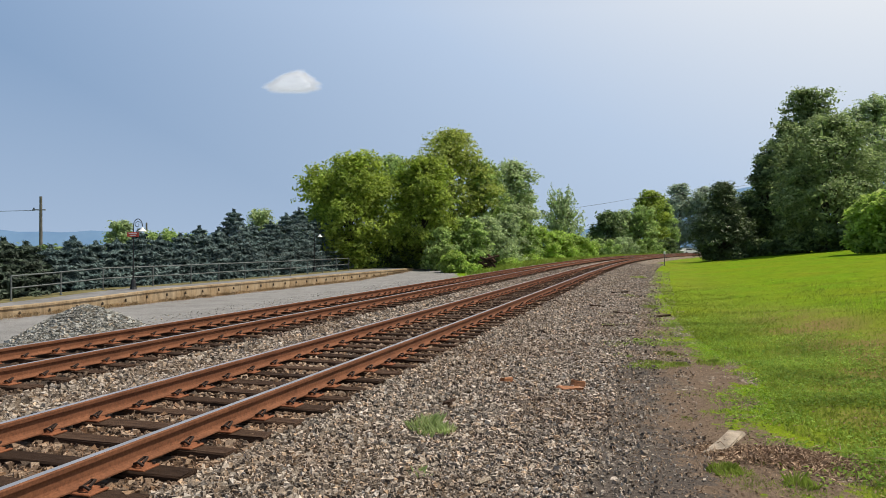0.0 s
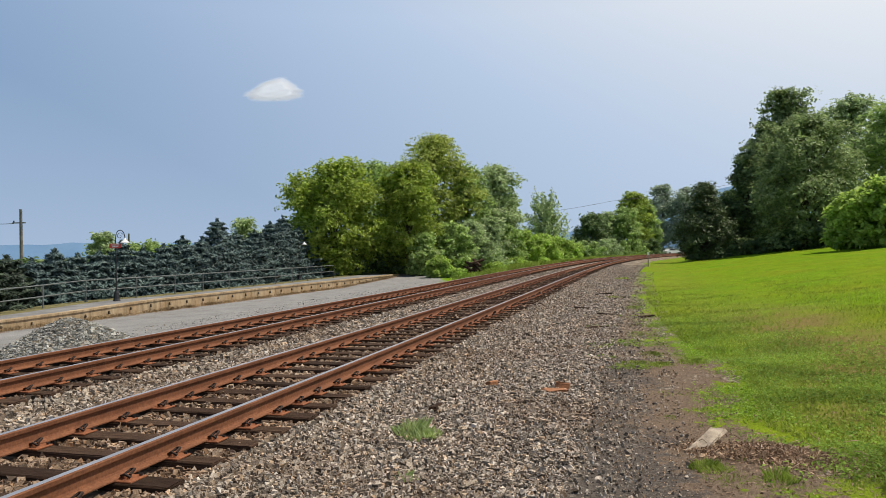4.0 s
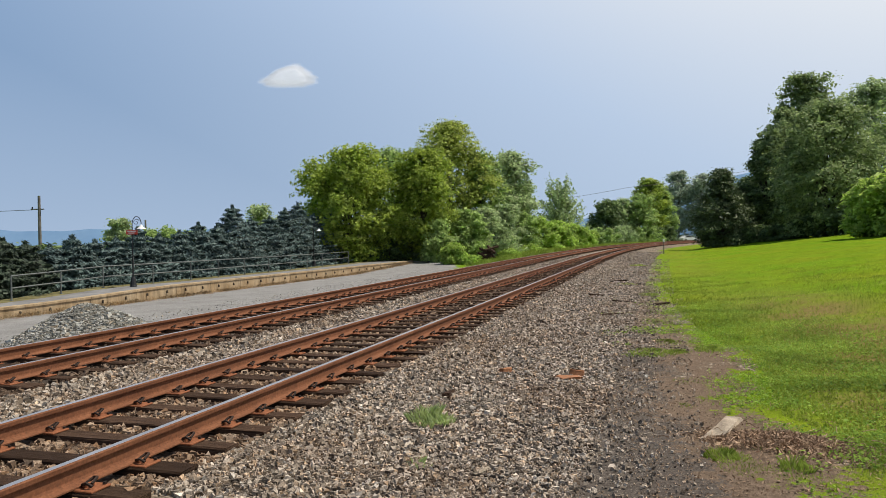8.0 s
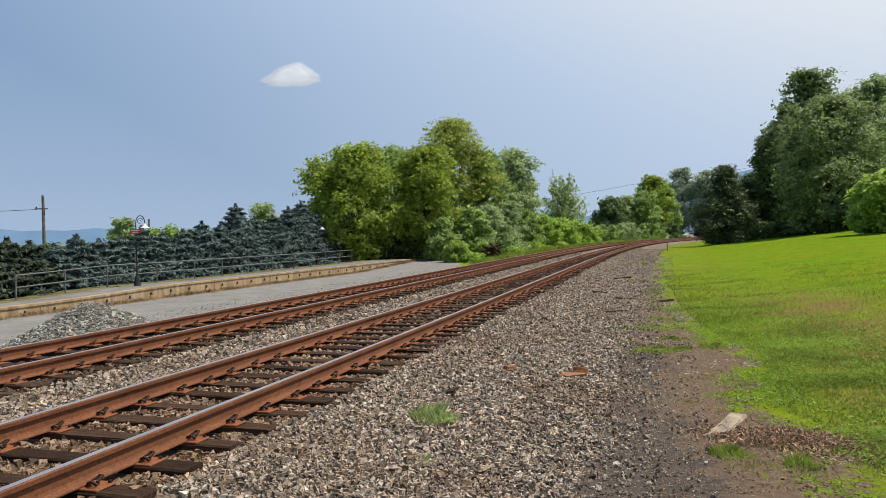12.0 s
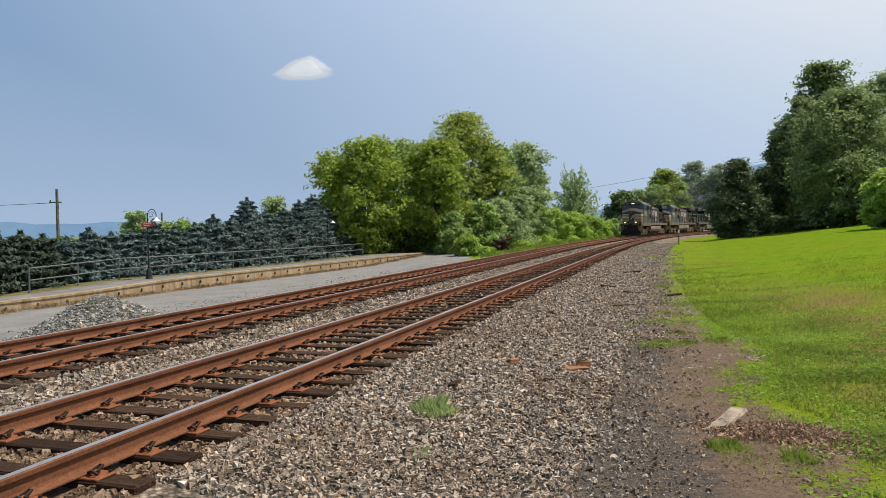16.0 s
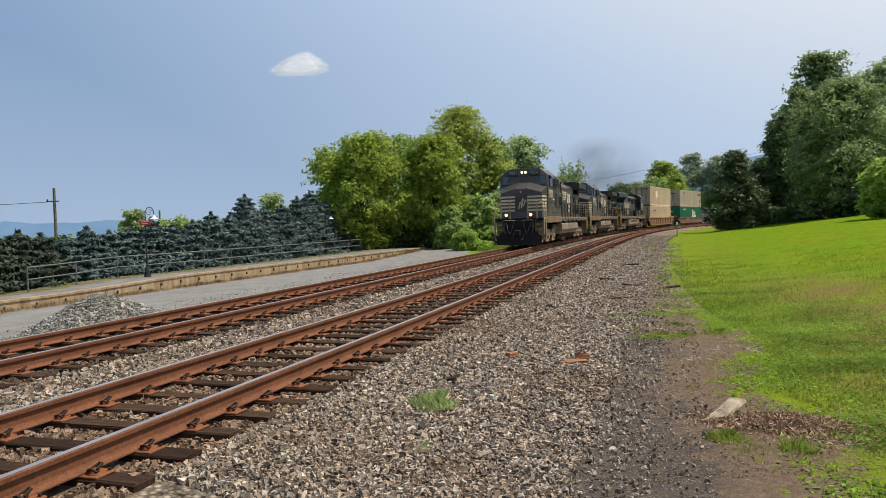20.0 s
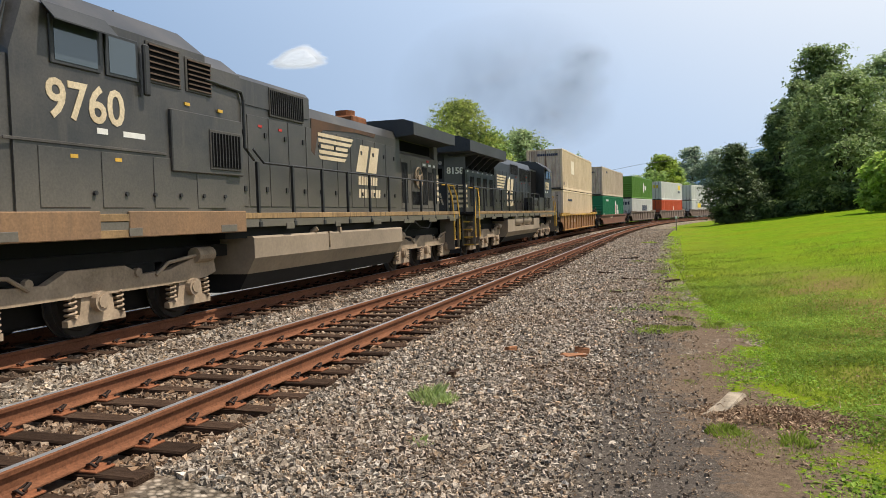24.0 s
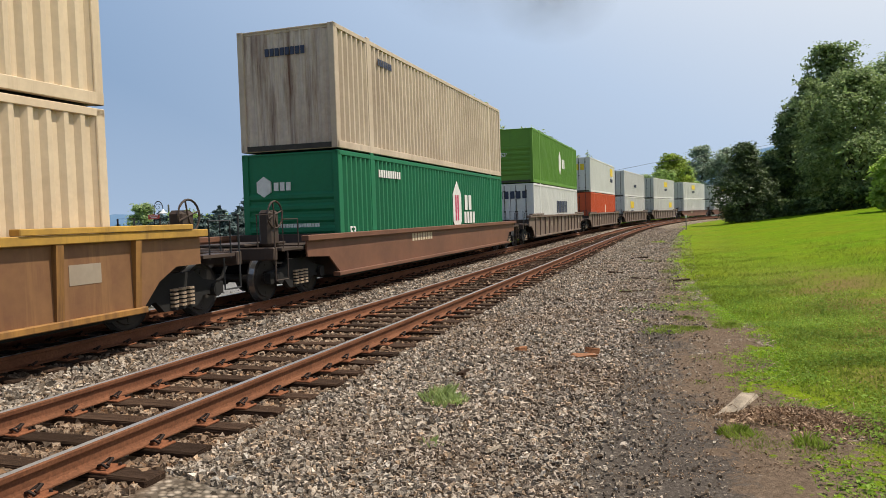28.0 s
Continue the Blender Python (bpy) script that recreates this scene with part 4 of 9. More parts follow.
GR = "woods beside the line"
for k, (px, d, top, w, lf, lab, n, sz, form) in enumerate((
    (621, 78, 11.1, 10.2, "yellow_green", "spreading maple with yellow-green leaves", 27000, 0.17, "round"),
    (582, 84, 9.8, 5.8, "green", "maple beside the spruces with green leaves", 9000, 0.18, "round"),
    (748, 80, 11.0, 7.2, "yellow_green", "maple with yellow-green crown and dark base", 20000, 0.17, "round"),
    (692, 88, 12.0, 8.0, "green", "broad-leaved tree within the thicket", 11000, 0.19, "tall"),
    (798, 96, 16.4, 11.4, "locust", "tall locust tree with airy crown", 27000, 0.17, "tall"),
    (852, 98, 12.6, 7.0, "green", "broad-leaved tree among bushes", 10000, 0.2, "round"),
    (902, 104, 13.2, 8.0, "grey_green", "ash tree with grey-green leaves", 15000, 0.2, "tall"),
    (926, 112, 9.2, 4.6, "green", "small tree at the edge of the thicket", 6000, 0.2, "round"),
    (30, 66, 1.5, 8, "deep_green", "dark broad-leaved tree behind the spruces", 5000, 0.24, "dome"),
    (120, 72, 1.0, 9, "deep_green", "dark broad-leaved tree behind the spruces", 5000, 0.24, "dome"),
    (213, 84, 4.1, 4.0, "grey_green", "round tree rising behind the spruces", 5000, 0.2, "round"),
    (292, 84, 3.0, 8, "green", "low spreading tree behind the spruces", 6000, 0.22, "dome"),
    (345, 88, 2.8, 7, "green", "low spreading tree behind the spruces", 5000, 0.22, "dome"),
    (462, 96, 6.0, 5.5, "grey_green", "light green poplar behind the spruces", 6500, 0.2, "round"),
    (1074, 172, 9.4, 9, "deep_green", "dark rounded tree beyond the curve", 9000, 0.28, "dome"),
    (1102, 176, 9.8, 9, "grey_green", "rounded tree beyond the curve", 9000, 0.28, "dome"),
    (1130, 176, 10.8, 8.5, "green", "rounded tree beyond the curve", 9000, 0.28, "round"),
    (1150, 184, 15.0, 9.5, "yellow_green", "taller tree with light green crown beyond the curve", 11000, 0.28, "tall"),
    (1174, 190, 12.4, 7.5, "green", "tree beyond the curve of the line", 8000, 0.28, "round"),
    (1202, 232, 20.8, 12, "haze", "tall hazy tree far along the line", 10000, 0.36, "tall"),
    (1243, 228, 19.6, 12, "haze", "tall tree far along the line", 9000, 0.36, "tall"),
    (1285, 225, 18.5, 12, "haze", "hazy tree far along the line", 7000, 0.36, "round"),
)):
    x, y = bearing((px - 784) / 1300, d)
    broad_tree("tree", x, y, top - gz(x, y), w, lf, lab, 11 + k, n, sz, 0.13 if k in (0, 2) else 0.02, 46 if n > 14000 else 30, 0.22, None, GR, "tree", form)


airy_tree("tree", *bearing((992 - 784) / 1300, 132), 13.0, 11.0, "grey_green", "slender willow-like tree with upright twigs", 301, 7500, 0.26, GR)


def bush(x, y, h, w, lf, label, seed, n=2500, sz=0.18, category="bush", d=None):
    return broad_tree("bush", x, y, h, w, lf, label, seed, n, sz, 0.0, 16, 0.05, d, "bushes", category, "dome")


for k, (px, d, h, w, lf, lab, n) in enumerate((
    # undergrowth in the darkest leaf colour, which stands for the deep shade here
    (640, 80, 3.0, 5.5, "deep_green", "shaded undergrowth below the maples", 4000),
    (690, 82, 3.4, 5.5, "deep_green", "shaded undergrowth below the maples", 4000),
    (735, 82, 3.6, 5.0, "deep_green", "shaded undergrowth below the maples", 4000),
    (778, 77, 4.4, 3.6, "green", "leafy sumac bush at the thicket's edge", 5000),
    (804, 73, 2.1, 2.6, "bush", "bright green bush by the gravel", 4000),
    (826, 80, 5.4, 4.6, "green", "leafy sumac bush at the thicket's edge", 5500),
    (862, 84, 5.6, 4.8, "grey_green", "leafy sumac bush at the thicket's edge", 6000),
    (893, 88, 6.0, 4.8, "grey_green", "leafy sumac bush at the thicket's edge", 5500),
    (924, 94, 5.2, 4.6, "green", "leafy bush at the thicket's edge", 5000),
    (955, 100, 4.6, 5.0, "bush", "bright green bush beside the track", 6000),
    (985, 106, 4.2, 5.2, "bush", "bright green bush beside the track", 6000),
    (1013, 112, 3.8, 5.2, "bush", "bright green bush beside the track", 6000),
    (1036, 122, 3.2, 4.6, "bush", "bright green bush beside the track", 4500),
    (1062, 160, 3.6, 8.0, "green", "leafy undergrowth beyond the curve", 5500),
    (1100, 165, 4.0, 9.0, "grey_green", "leafy undergrowth beyond the curve", 5500),
    (1140, 172, 4.0, 9.0, "green", "leafy undergrowth beyond the curve", 5500),
    (1172, 182, 4.0, 8.0, "deep_green", "leafy undergrowth beyond the curve", 5500),
    (835, 72, 0.9, 2.4, "bush", "tall weeds beside the track", 2500),
    (905, 82, 1.0, 3.0, "bush", "tall weeds beside the track", 2500),
    (940, 90, 1.1, 3.2, "bush", "tall weeds beside the track", 2500),
    (980, 100, 1.1, 3.4, "bush", "tall weeds beside the track", 2500),
)):
    x, y = bearing((px - 784) / 1300, d)
    bush(x, y, h, w, lf, lab, 90 + k, n)

# right side: dark cedar, tall trees and bushes above the lawn
for px, d, top, w, sd in ((1277, 86, 8.9, 6.9, 61), (1312, 92, 7.0, 5.0, 62)):
    x, y = bearing((px - 784) / 1300, d)
    broad_tree("cedar", x, y, top - gz(x, y), w, "cedar", "dark dense cedar beside the lawn", sd, 22000, 0.13, 0.0, 60, 0.2, None, "cedars", "tree", "cone")
for k, (px, d, top, w, lf, lab, n, sz, form) in enumerate((
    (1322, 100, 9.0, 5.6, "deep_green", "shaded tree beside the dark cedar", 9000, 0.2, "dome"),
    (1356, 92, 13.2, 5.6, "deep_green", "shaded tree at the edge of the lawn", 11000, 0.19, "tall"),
    (1424, 92, 21.0, 9.6, "oak", "tall oak with uneven dark crown", 26000, 0.19, "tall"),
    (1386, 90, 16.5, 6.5, "oak", "shaded tree at the edge of the lawn", 12000, 0.19, "tall"),
    (1464, 78, 15.2, 11.4, "oak", "spreading tree with drooping green branches", 26000, 0.18, "round"),
    (1545, 92, 20.0, 12.0, "grey_green", "tall tree with hazy green crown", 22000, 0.2, "tall"),
    (1630, 84, 17.5, 12.0, "green", "tall tree at the wood's edge", 12000, 0.22, "tall"),
    # out of view, added to carry the wood on and shade it
    (1720, 78, 16.0, 12.0, "green", "tall tree at the wood's edge", 8000, 0.22, "tall"),
)):
    x, y = bearing((px - 784) / 1300, d)
    broad_tree("tree", x, y, top - gz(x, y), w, lf, lab, 140 + k, n, sz, 0.0, 46 if n > 14000 else 30, 0.28, None, "trees above the lawn", "tree", form)
for k, (px, d, h, w, lf, lab) in enumerate((
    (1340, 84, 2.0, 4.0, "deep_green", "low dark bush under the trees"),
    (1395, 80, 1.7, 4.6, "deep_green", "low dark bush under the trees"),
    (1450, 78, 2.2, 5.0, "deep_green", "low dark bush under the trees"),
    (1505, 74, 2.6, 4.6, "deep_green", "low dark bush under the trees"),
    (1550, 58, 4.6, 4.4, "bush", "bright sumac bush beside the lawn"),
    (1600, 56, 5.4, 5.4, "bush", "bright sumac bush beside the lawn"),
    (1660, 56, 5.0, 6.0, "green", "leafy bush beside the lawn"),
)):
    x, y = bearing((px - 784) / 1300, d)
    bush(x, y, h, w, lf, lab, 170 + k, 6000, 0.2)


# ---- far hills ----
def hills():
    # the blue of the hazy air is painted into the ridge's colour
    n = Nodes("haze_blue_ridge", 1.0, 0, 0.0)
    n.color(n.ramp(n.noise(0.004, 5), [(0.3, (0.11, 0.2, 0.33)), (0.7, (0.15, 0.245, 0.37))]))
    fx = np.linspace(-1.6, 1.6, 161)
    top = np.interp(fx, [-1.6, -0.62, -0.45, -0.3, -0.05, 0.15, 0.2, 0.25, 0.32, 0.42, 0.6, 1.6], [64, 60, 50, 46, 44, 50, 70, 150, 200, 265, 300, 240])
    top = top + 5 * np.sin(fx * 37) + 3 * np.sin(fx * 91 + 1)
    vs, D = [], 3300.0
    for f, t in zip(fx, top):
        vs += [(f * D * 0.94, D * 0.94, -60), (f * D, D, t), (f * D * 1.15, D * 1.15, t * 0.7), (f * D * 1.25, D * 1.25, -60)]
    fs = [(i * 4 + j, i * 4 + 4 + j, i * 4 + 5 + j, i * 4 + 1 + j) for i in range(len(fx) - 1) for j in range(3)]
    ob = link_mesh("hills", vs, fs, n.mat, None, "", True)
    return tagged(ob, "blue hazy wooded ridge on the horizon", "hills", kind="structure")


hills()


# ---- beside the track ----
def marker_post():
    M = thing("marker_post", pose(21.7, 72.2, gz(21.7, 72.2) - 0.1), "thin grey marker post with white top", "marker post")
    b = Build()
    b.tube([(0, 0, 0), (0, 0, 1.35)], 0.05, 8)
    b.part("post", [WOOD_GREY], M)
    b = Build()
    b.box(-0.09, 0.09, -0.03, 0.03, 1.3, 1.6, 0, 0.01)
    b.part("white_top", [SHADE_WHITE], M)
    return M


marker_post()


def stone_heap():
    x, y = bearing(-0.487, 21.5)
    z = gz(x, y)
    rng = np.random.default_rng(3)
    n, m = 40, 12
    vs, fs = [(0, 0, 1.12)], []
    for i in range(1, m + 1):
        for j in range(n):
            a = 2 * math.pi * j / n
            r = 2.1 * i / m * (1 + 0.08 * math.sin(3 * a + 1))
            h = max(0.0, (1 - (i / m) ** 1.25)) * 1.15
            vs.append((r * math.cos(a) * 1.15, r * math.sin(a), h + rng.uniform(-0.03, 0.03) - 0.1))
    for j in range(n):
        fs.append((0, 1 + j, 1 + (j + 1) % n))
    for i in range(m - 1):
        for j in range(n):
            fs.append((1 + i * n + j, 1 + (i + 1) * n + j, 1 + (i + 1) * n + (j + 1) % n, 1 + i * n + (j + 1) % n))
    H = thing("stone_heap", pose(x, y, z), "heap of pale grey crushed stone on the lot", "stone heap")
    core = link_mesh("heap_core", vs, fs, STONE_PALE, H)
    cube = np.array([(a, b, c) for c in (-1, 1) for b in (-1, 1) for a in (-1, 1)], float) * 0.5
    quad = np.array([(0, 2, 3, 1), (4, 5, 7, 6), (0, 1, 5, 4), (2, 6, 7, 3), (0, 4, 6, 2), (1, 3, 7, 5)])
    cnt = 15000
    a = rng.uniform(0, 2 * math.pi, cnt)
    u = np.sqrt(rng.random(cnt)) * 1.08
    r = 2.1 * u * (1 + 0.08 * np.sin(3 * a + 1))
    P = np.stack([r * np.cos(a) * 1.15, r * np.sin(a), 1.15 * np.maximum(0, 1 - u ** 1.25) - 0.02], 1)
    sh = cube[None] * (1 + rng.uniform(-0.45, 0.45, (cnt, 8, 3))) * np.array([1.3, 0.9, 0.75])
    sh = sh * (0.062 * np.exp(rng.normal(0, 0.25, cnt)))[:, None, None]
    th = rng.uniform(0, 6.28, cnt)
    c, s = np.cos(th), np.sin(th)
    tl = rng.uniform(-0.7, 0.7, cnt)
    R = np.zeros((cnt, 3, 3))
    R[:, 0, 0], R[:, 0, 1], R[:, 1, 0], R[:, 1, 1], R[:, 2, 2] = c, -s, s, c, 1
    T = np.zeros((cnt, 3, 3))
    T[:, 0, 0], T[:, 1, 1], T[:, 1, 2], T[:, 2, 1], T[:, 2, 2] = 1, np.cos(tl), -np.sin(tl), np.sin(tl), np.cos(tl)
    V = np.einsum("nij,nkj->nki", R @ T, sh) + P[:, None, :]
    ob = indexed_mesh("heap_rubble", V.reshape(-1, 3), (np.arange(cnt)[:, None, None] * 8 + quad[None]).reshape(-1, 4), STONE_PALE, H)
    ob["kind"] = "stuff"
    return H


stone_heap()


def grass_blades(name, pts, heights, mat, label, seed, wide=0.012, parent=None, lean=0.35):
    rng = np.random.default_rng(seed)
    n = len(pts)
    a = rng.uniform(0, 2 * math.pi, n)
    d = np.stack([np.cos(a), np.sin(a), np.zeros(n)], 1)
    side = np.stack([-np.sin(a), np.cos(a), np.zeros(n)], 1) * (wide * (0.7 + 0.6 * rng.random(n)))[:, None]
    h = heights[:, None]
    bend = (lean * rng.random(n))[:, None]
    up = np.array([0, 0, 1.0])
    mid = pts + up * h * 0.55 + d * h * bend * 0.35
    tip = pts + up * h * (1 - 0.3 * bend) + d * h * bend
    q = np.stack([pts - side, pts + side, mid + side * 0.7, tip, tip, mid - side * 0.7], 1)
    V = np.stack([pts - side, pts + side, mid + side * 0.7, tip, mid - side * 0.7], 1).reshape(-1, 3)
    F = np.arange(n * 5).reshape(n, 5)
    ob = indexed_mesh(name, V, F, mat, parent)
    return ob


GRASS = leaf_material("grass_blades", (0.24, 0.33, 0.05), (0.46, 0.56, 0.13), 0.6, 0.08)
MOWN = leaf_material("mown_blades", (0.2, 0.27, 0.03), (0.46, 0.54, 0.11), 0.55, 0.08)
CLOVER = leaf_material("clover_leaves", (0.13, 0.24, 0.03), (0.35, 0.5, 0.085), 0.5, 0.1)
WEED = leaf_material("weed_leaves", (0.4, 0.5, 0.2), (0.66, 0.74, 0.4), 0.65, 0.03)
STRAW = leaf_material("bleached_grass", (0.3, 0.21, 0.11), (0.56, 0.43, 0.26), 0.3, 0.1)
DRY = leaf_material("dry_stalks", (0.13, 0.075, 0.045), (0.46, 0.33, 0.22), 0.1, 0.1)


def tuft(x, y, w, h, n, label, seed, mat=WEED):
    rng = np.random.default_rng(seed)
    n = int(n * 1.25)
    r = w / 2 * np.sqrt(rng.random(n))
    a = rng.uniform(0, 2 * math.pi, n)
    P = np.stack([x + r * np.cos(a), y + r * np.sin(a), np.full(n, gz(x, y) - 0.02)], 1)
    H = h * (1 - 0.55 * (2 * r / w) ** 2) * rng.uniform(0.35, 1.1, n)
    ob = grass_blades("weed_tuft", P, H, mat, label, seed, 0.003, None, 0.6)
    return tagged(ob, label, "weed", "weed tufts", "stuff")


tuft(-0.17, 8.0, 0.52, 0.26, 480, "feathery green weed growing in the ballast", 1)
tuft(-0.24, 6.5, 0.2, 0.13, 110, "small pale green weed in the ballast", 2)
# s and lat of grass clumps in the bare soil: place, width, height, blades
for k, (x, y, w, h, n) in enumerate(((2.5, 6.55, 0.4, 0.11, 420), (2.6, 6.25, 0.6, 0.05, 700), (2.95, 6.15, 0.3, 0.15, 160), (2.95, 6.05, 0.6, 0.05, 700), (3.5, 6.0, 0.5, 0.06, 400), (3.54, 12.4, 0.9, 0.1, 700), (3.9, 12.3, 0.5, 0.1, 300),
                                     (4.26, 14.15, 0.6, 0.1, 320), (4.5, 12.4, 0.6, 0.12, 360), (3.53, 10.3, 0.7, 0.05, 420), (3.9, 10.0, 0.5, 0.05, 260), (2.9, 8.9, 0.3, 0.06, 130), (5.6, 18.2, 0.7, 0.09, 380), (6.7, 24.0, 0.8, 0.1, 380), (7.4, 29.5, 0.9, 0.12, 320), (12.2, 46, 1.2, 0.25, 500))):
    tuft(x, y, w, h, n, "patch of green grass in the bare soil", 10 + k, GRASS)


def lawn():
    """Clover and short grass on the near lawn, thin at its ragged edge."""
    rng = np.random.default_rng(12)

    def spread(n, s0, s1, reach, power):
        s = s0 * (s1 / s0) ** rng.random(n)
        edge = lawn_edge(s)
        lat = edge - 1.9 + (reach + 0.8) * rng.random(n) ** power
        h = np.interp(s, _s, _th)
        X = np.interp(s, _s, _x) + lat * np.cos(h)
        Y = np.interp(s, _s, _y) - lat * np.sin(h)
        patch = np.full(n, 0.5)
        for q in range(9):
            a, f = q * 2.399, 1.1 + 0.55 * q
            patch += 0.13 * np.sin(f * (X * math.cos(a) + Y * math.sin(a)) + q * 1.7)
        isle = (patch > 0.62) * np.clip((s - 12.2) / 0.5, 0, 1) * np.clip((24 - s) / 4, 0, 1) * np.clip((lat - edge + 1.9) / 0.6, 0, 1) * 0.7
        keep = rng.random(n) < np.maximum(np.clip((lat - edge + 0.5) / 1.2, 0, 1) * np.clip(2.5 * patch - 0.2, 0, 1), isle) * np.clip((edge + 3.6 - lat) / 1.6, 0, 1) * np.clip((26 - s) / 12, 0, 1)
        return np.stack([X, Y, ground_z(X, Y)], 1)[keep]
    P = spread(165000, 5, 30, 5.0, 1.0)
    P[:, 2] += rng.uniform(0.0, 0.045, len(P))
    Q = leaf_quads(P, np.tile((0, 0, 1.0), (len(P), 1)), 0.026, rng, 1.3, 0.35)
    tagged(quads_mesh("clover", Q, len(Q) // 4, CLOVER), "green clover and low weeds along the lawn's edge", "clover", kind="stuff")
    P = spread(26000, 5, 26, 4.5, 1.2)
    # the mown lawn beyond, in thin scattered blades
    n = 80000
    s = 5 * (42 / 5) ** rng.random(n)
    lat = lawn_edge(s) + 0.4 + 9 * rng.random(n) ** 1.2
    keep = rng.random(n) < np.clip((42 - s) / 24, 0, 1) * np.clip((lawn_edge(s) + 9.4 - lat) / 4, 0, 1) * np.clip(abs(lat - 8.6) / 1.6, 0.25, 1)
    s, lat = s[keep], lat[keep]
    n = len(s)
    h = np.interp(s, _s, _th)
    X, Y = np.interp(s, _s, _x) + lat * np.cos(h), np.interp(s, _s, _y) - lat * np.sin(h)
    far = np.stack([X, Y, ground_z(X, Y) - 0.004], 1)
    ob = grass_blades("mown_grass", far, rng.uniform(0.02, 0.055, n) * (1 + s / 40), MOWN, "", 14, 0.009, None, 1.0)
    tagged(ob, "short mown blades of the sunlit lawn", "grass", kind="stuff")
    ob = grass_blades("grass", P, rng.uniform(0.02, 0.07, len(P)), GRASS, "", 13, 0.005, None, 0.9)
    return tagged(ob, "short green lawn grass among clover", "grass", kind="stuff")


def verge():
    """Tall yellow-green grass between the far track and the thicket."""
    rng = np.random.default_rng(44)
    n = 16000
    s = rng.uniform(60, 150, n)
    lat = -6.2 - 5.5 * rng.random(n) ** 1.2
    keep = rng.random(n) < np.clip((s - 58) / 10 + (-lat - 7) * 0.1, 0, 1)
    s, lat = s[keep], lat[keep]
    h = np.interp(s, _s, _th)
    X, Y = np.interp(s, _s, _x) + lat * np.cos(h), np.interp(s, _s, _y) - lat * np.sin(h)
    keep = X > 0.5 + 0.02 * Y
    P = np.stack([X, Y, ground_z(X, Y)], 1)[keep]
    ob = grass_blades("tall_grass", P, rng.uniform(0.25, 0.75, len(P)), GRASS, "", 45, 0.03, None, 0.7)
    return tagged(ob, "tall yellow-green grass beside the far track", "grass", kind="stuff")


lawn()
verge()
wall_foot()
scatter_stones("lot_gravel", [(10, 62, -16, -6.6, 9000, 0.018, 0.0)], STONE_PALE, "loose pale gravel on the lot", 15)

SLAB = plain("weathered_board", (0.36, 0.3, 0.23), 0.9, 0, 0.45, 6, 0.2, 0.6)
BRICKISH = rust_material("rust_orange_scrap", (0.26, 0.11, 0.05), (0.42, 0.2, 0.1))


def slab():
    b = Build()
    b.box(-0.36, 0.36, -0.085, 0.085, 0.0, 0.03, 0, 0.01)
    r = random.Random(5)
    b.v = [(x + r.uniform(-0.025, 0.025), y + r.uniform(-0.02, 0.02), z) for x, y, z in b.v]
    ob = b.part("old_board", [SLAB])
    ob.matrix_basis = pose(2.84, 7.5, gz(2.84, 7.5) + 0.05, 0, -7, 50)
    tagged(ob, "pale weathered board lying tilted on the soil", "board")


slab()
for k, (x, y, w, d, h, a, mat, lab) in enumerate((
    (1.72, 10.2, 0.34, 0.16, 0.05, 20, BRICKISH, "flat rust-orange scrap of brick"),
    (1.9, 10.55, 0.2, 0.12, 0.09, -15, BRICKISH, "broken orange brick among stones"),
    (0.9, 10.75, 0.17, 0.09, 0.07, 35, BRICKISH, "broken orange brick among stones"),
    (0.05, 9.2, 0.34, 0.1, 0.05, 75, TIE, "dark splinter of old tie"),
    (4.2, 18.3, 0.6, 0.12, 0.05, 10, TIE, "dark splinter of old tie"),
    (5.3, 22.0, 0.5, 0.14, 0.05, -20, TIE, "dark splinter of old tie"),
    (6.4, 21.6, 0.6, 0.12, 0.05, 30, TIE, "dark splinter of old tie"),
    (5.0, 24.0, 0.5, 0.1, 0.06, 15, TIE, "dark splinter of old tie"),
    (7.4, 31.0, 0.7, 0.16, 0.07, -10, TIE, "dark splinter of old tie"),
    (0.35, 6.4, 0.42, 0.03, 0.03, 60, SLAB, "thin dry stick on the ballast"),
)):
    b = Build()
    b.box(-w / 2, w / 2, -d / 2, d / 2, 0.0, h, 0, 0.012)
    r = random.Random(k)
    b.v = [(p[0] + r.uniform(-0.02, 0.02), p[1] + r.uniform(-0.015, 0.015), p[2] + r.uniform(-0.01, 0.01)) for p in b.v]
    ob = b.part("debris", [mat])
    ob.matrix_basis = pose(x, y, gz(x, y) + 0.012, r.uniform(-6, 6), r.uniform(-6, 6), a)
    tagged(ob, lab, "debris", "debris by the track")


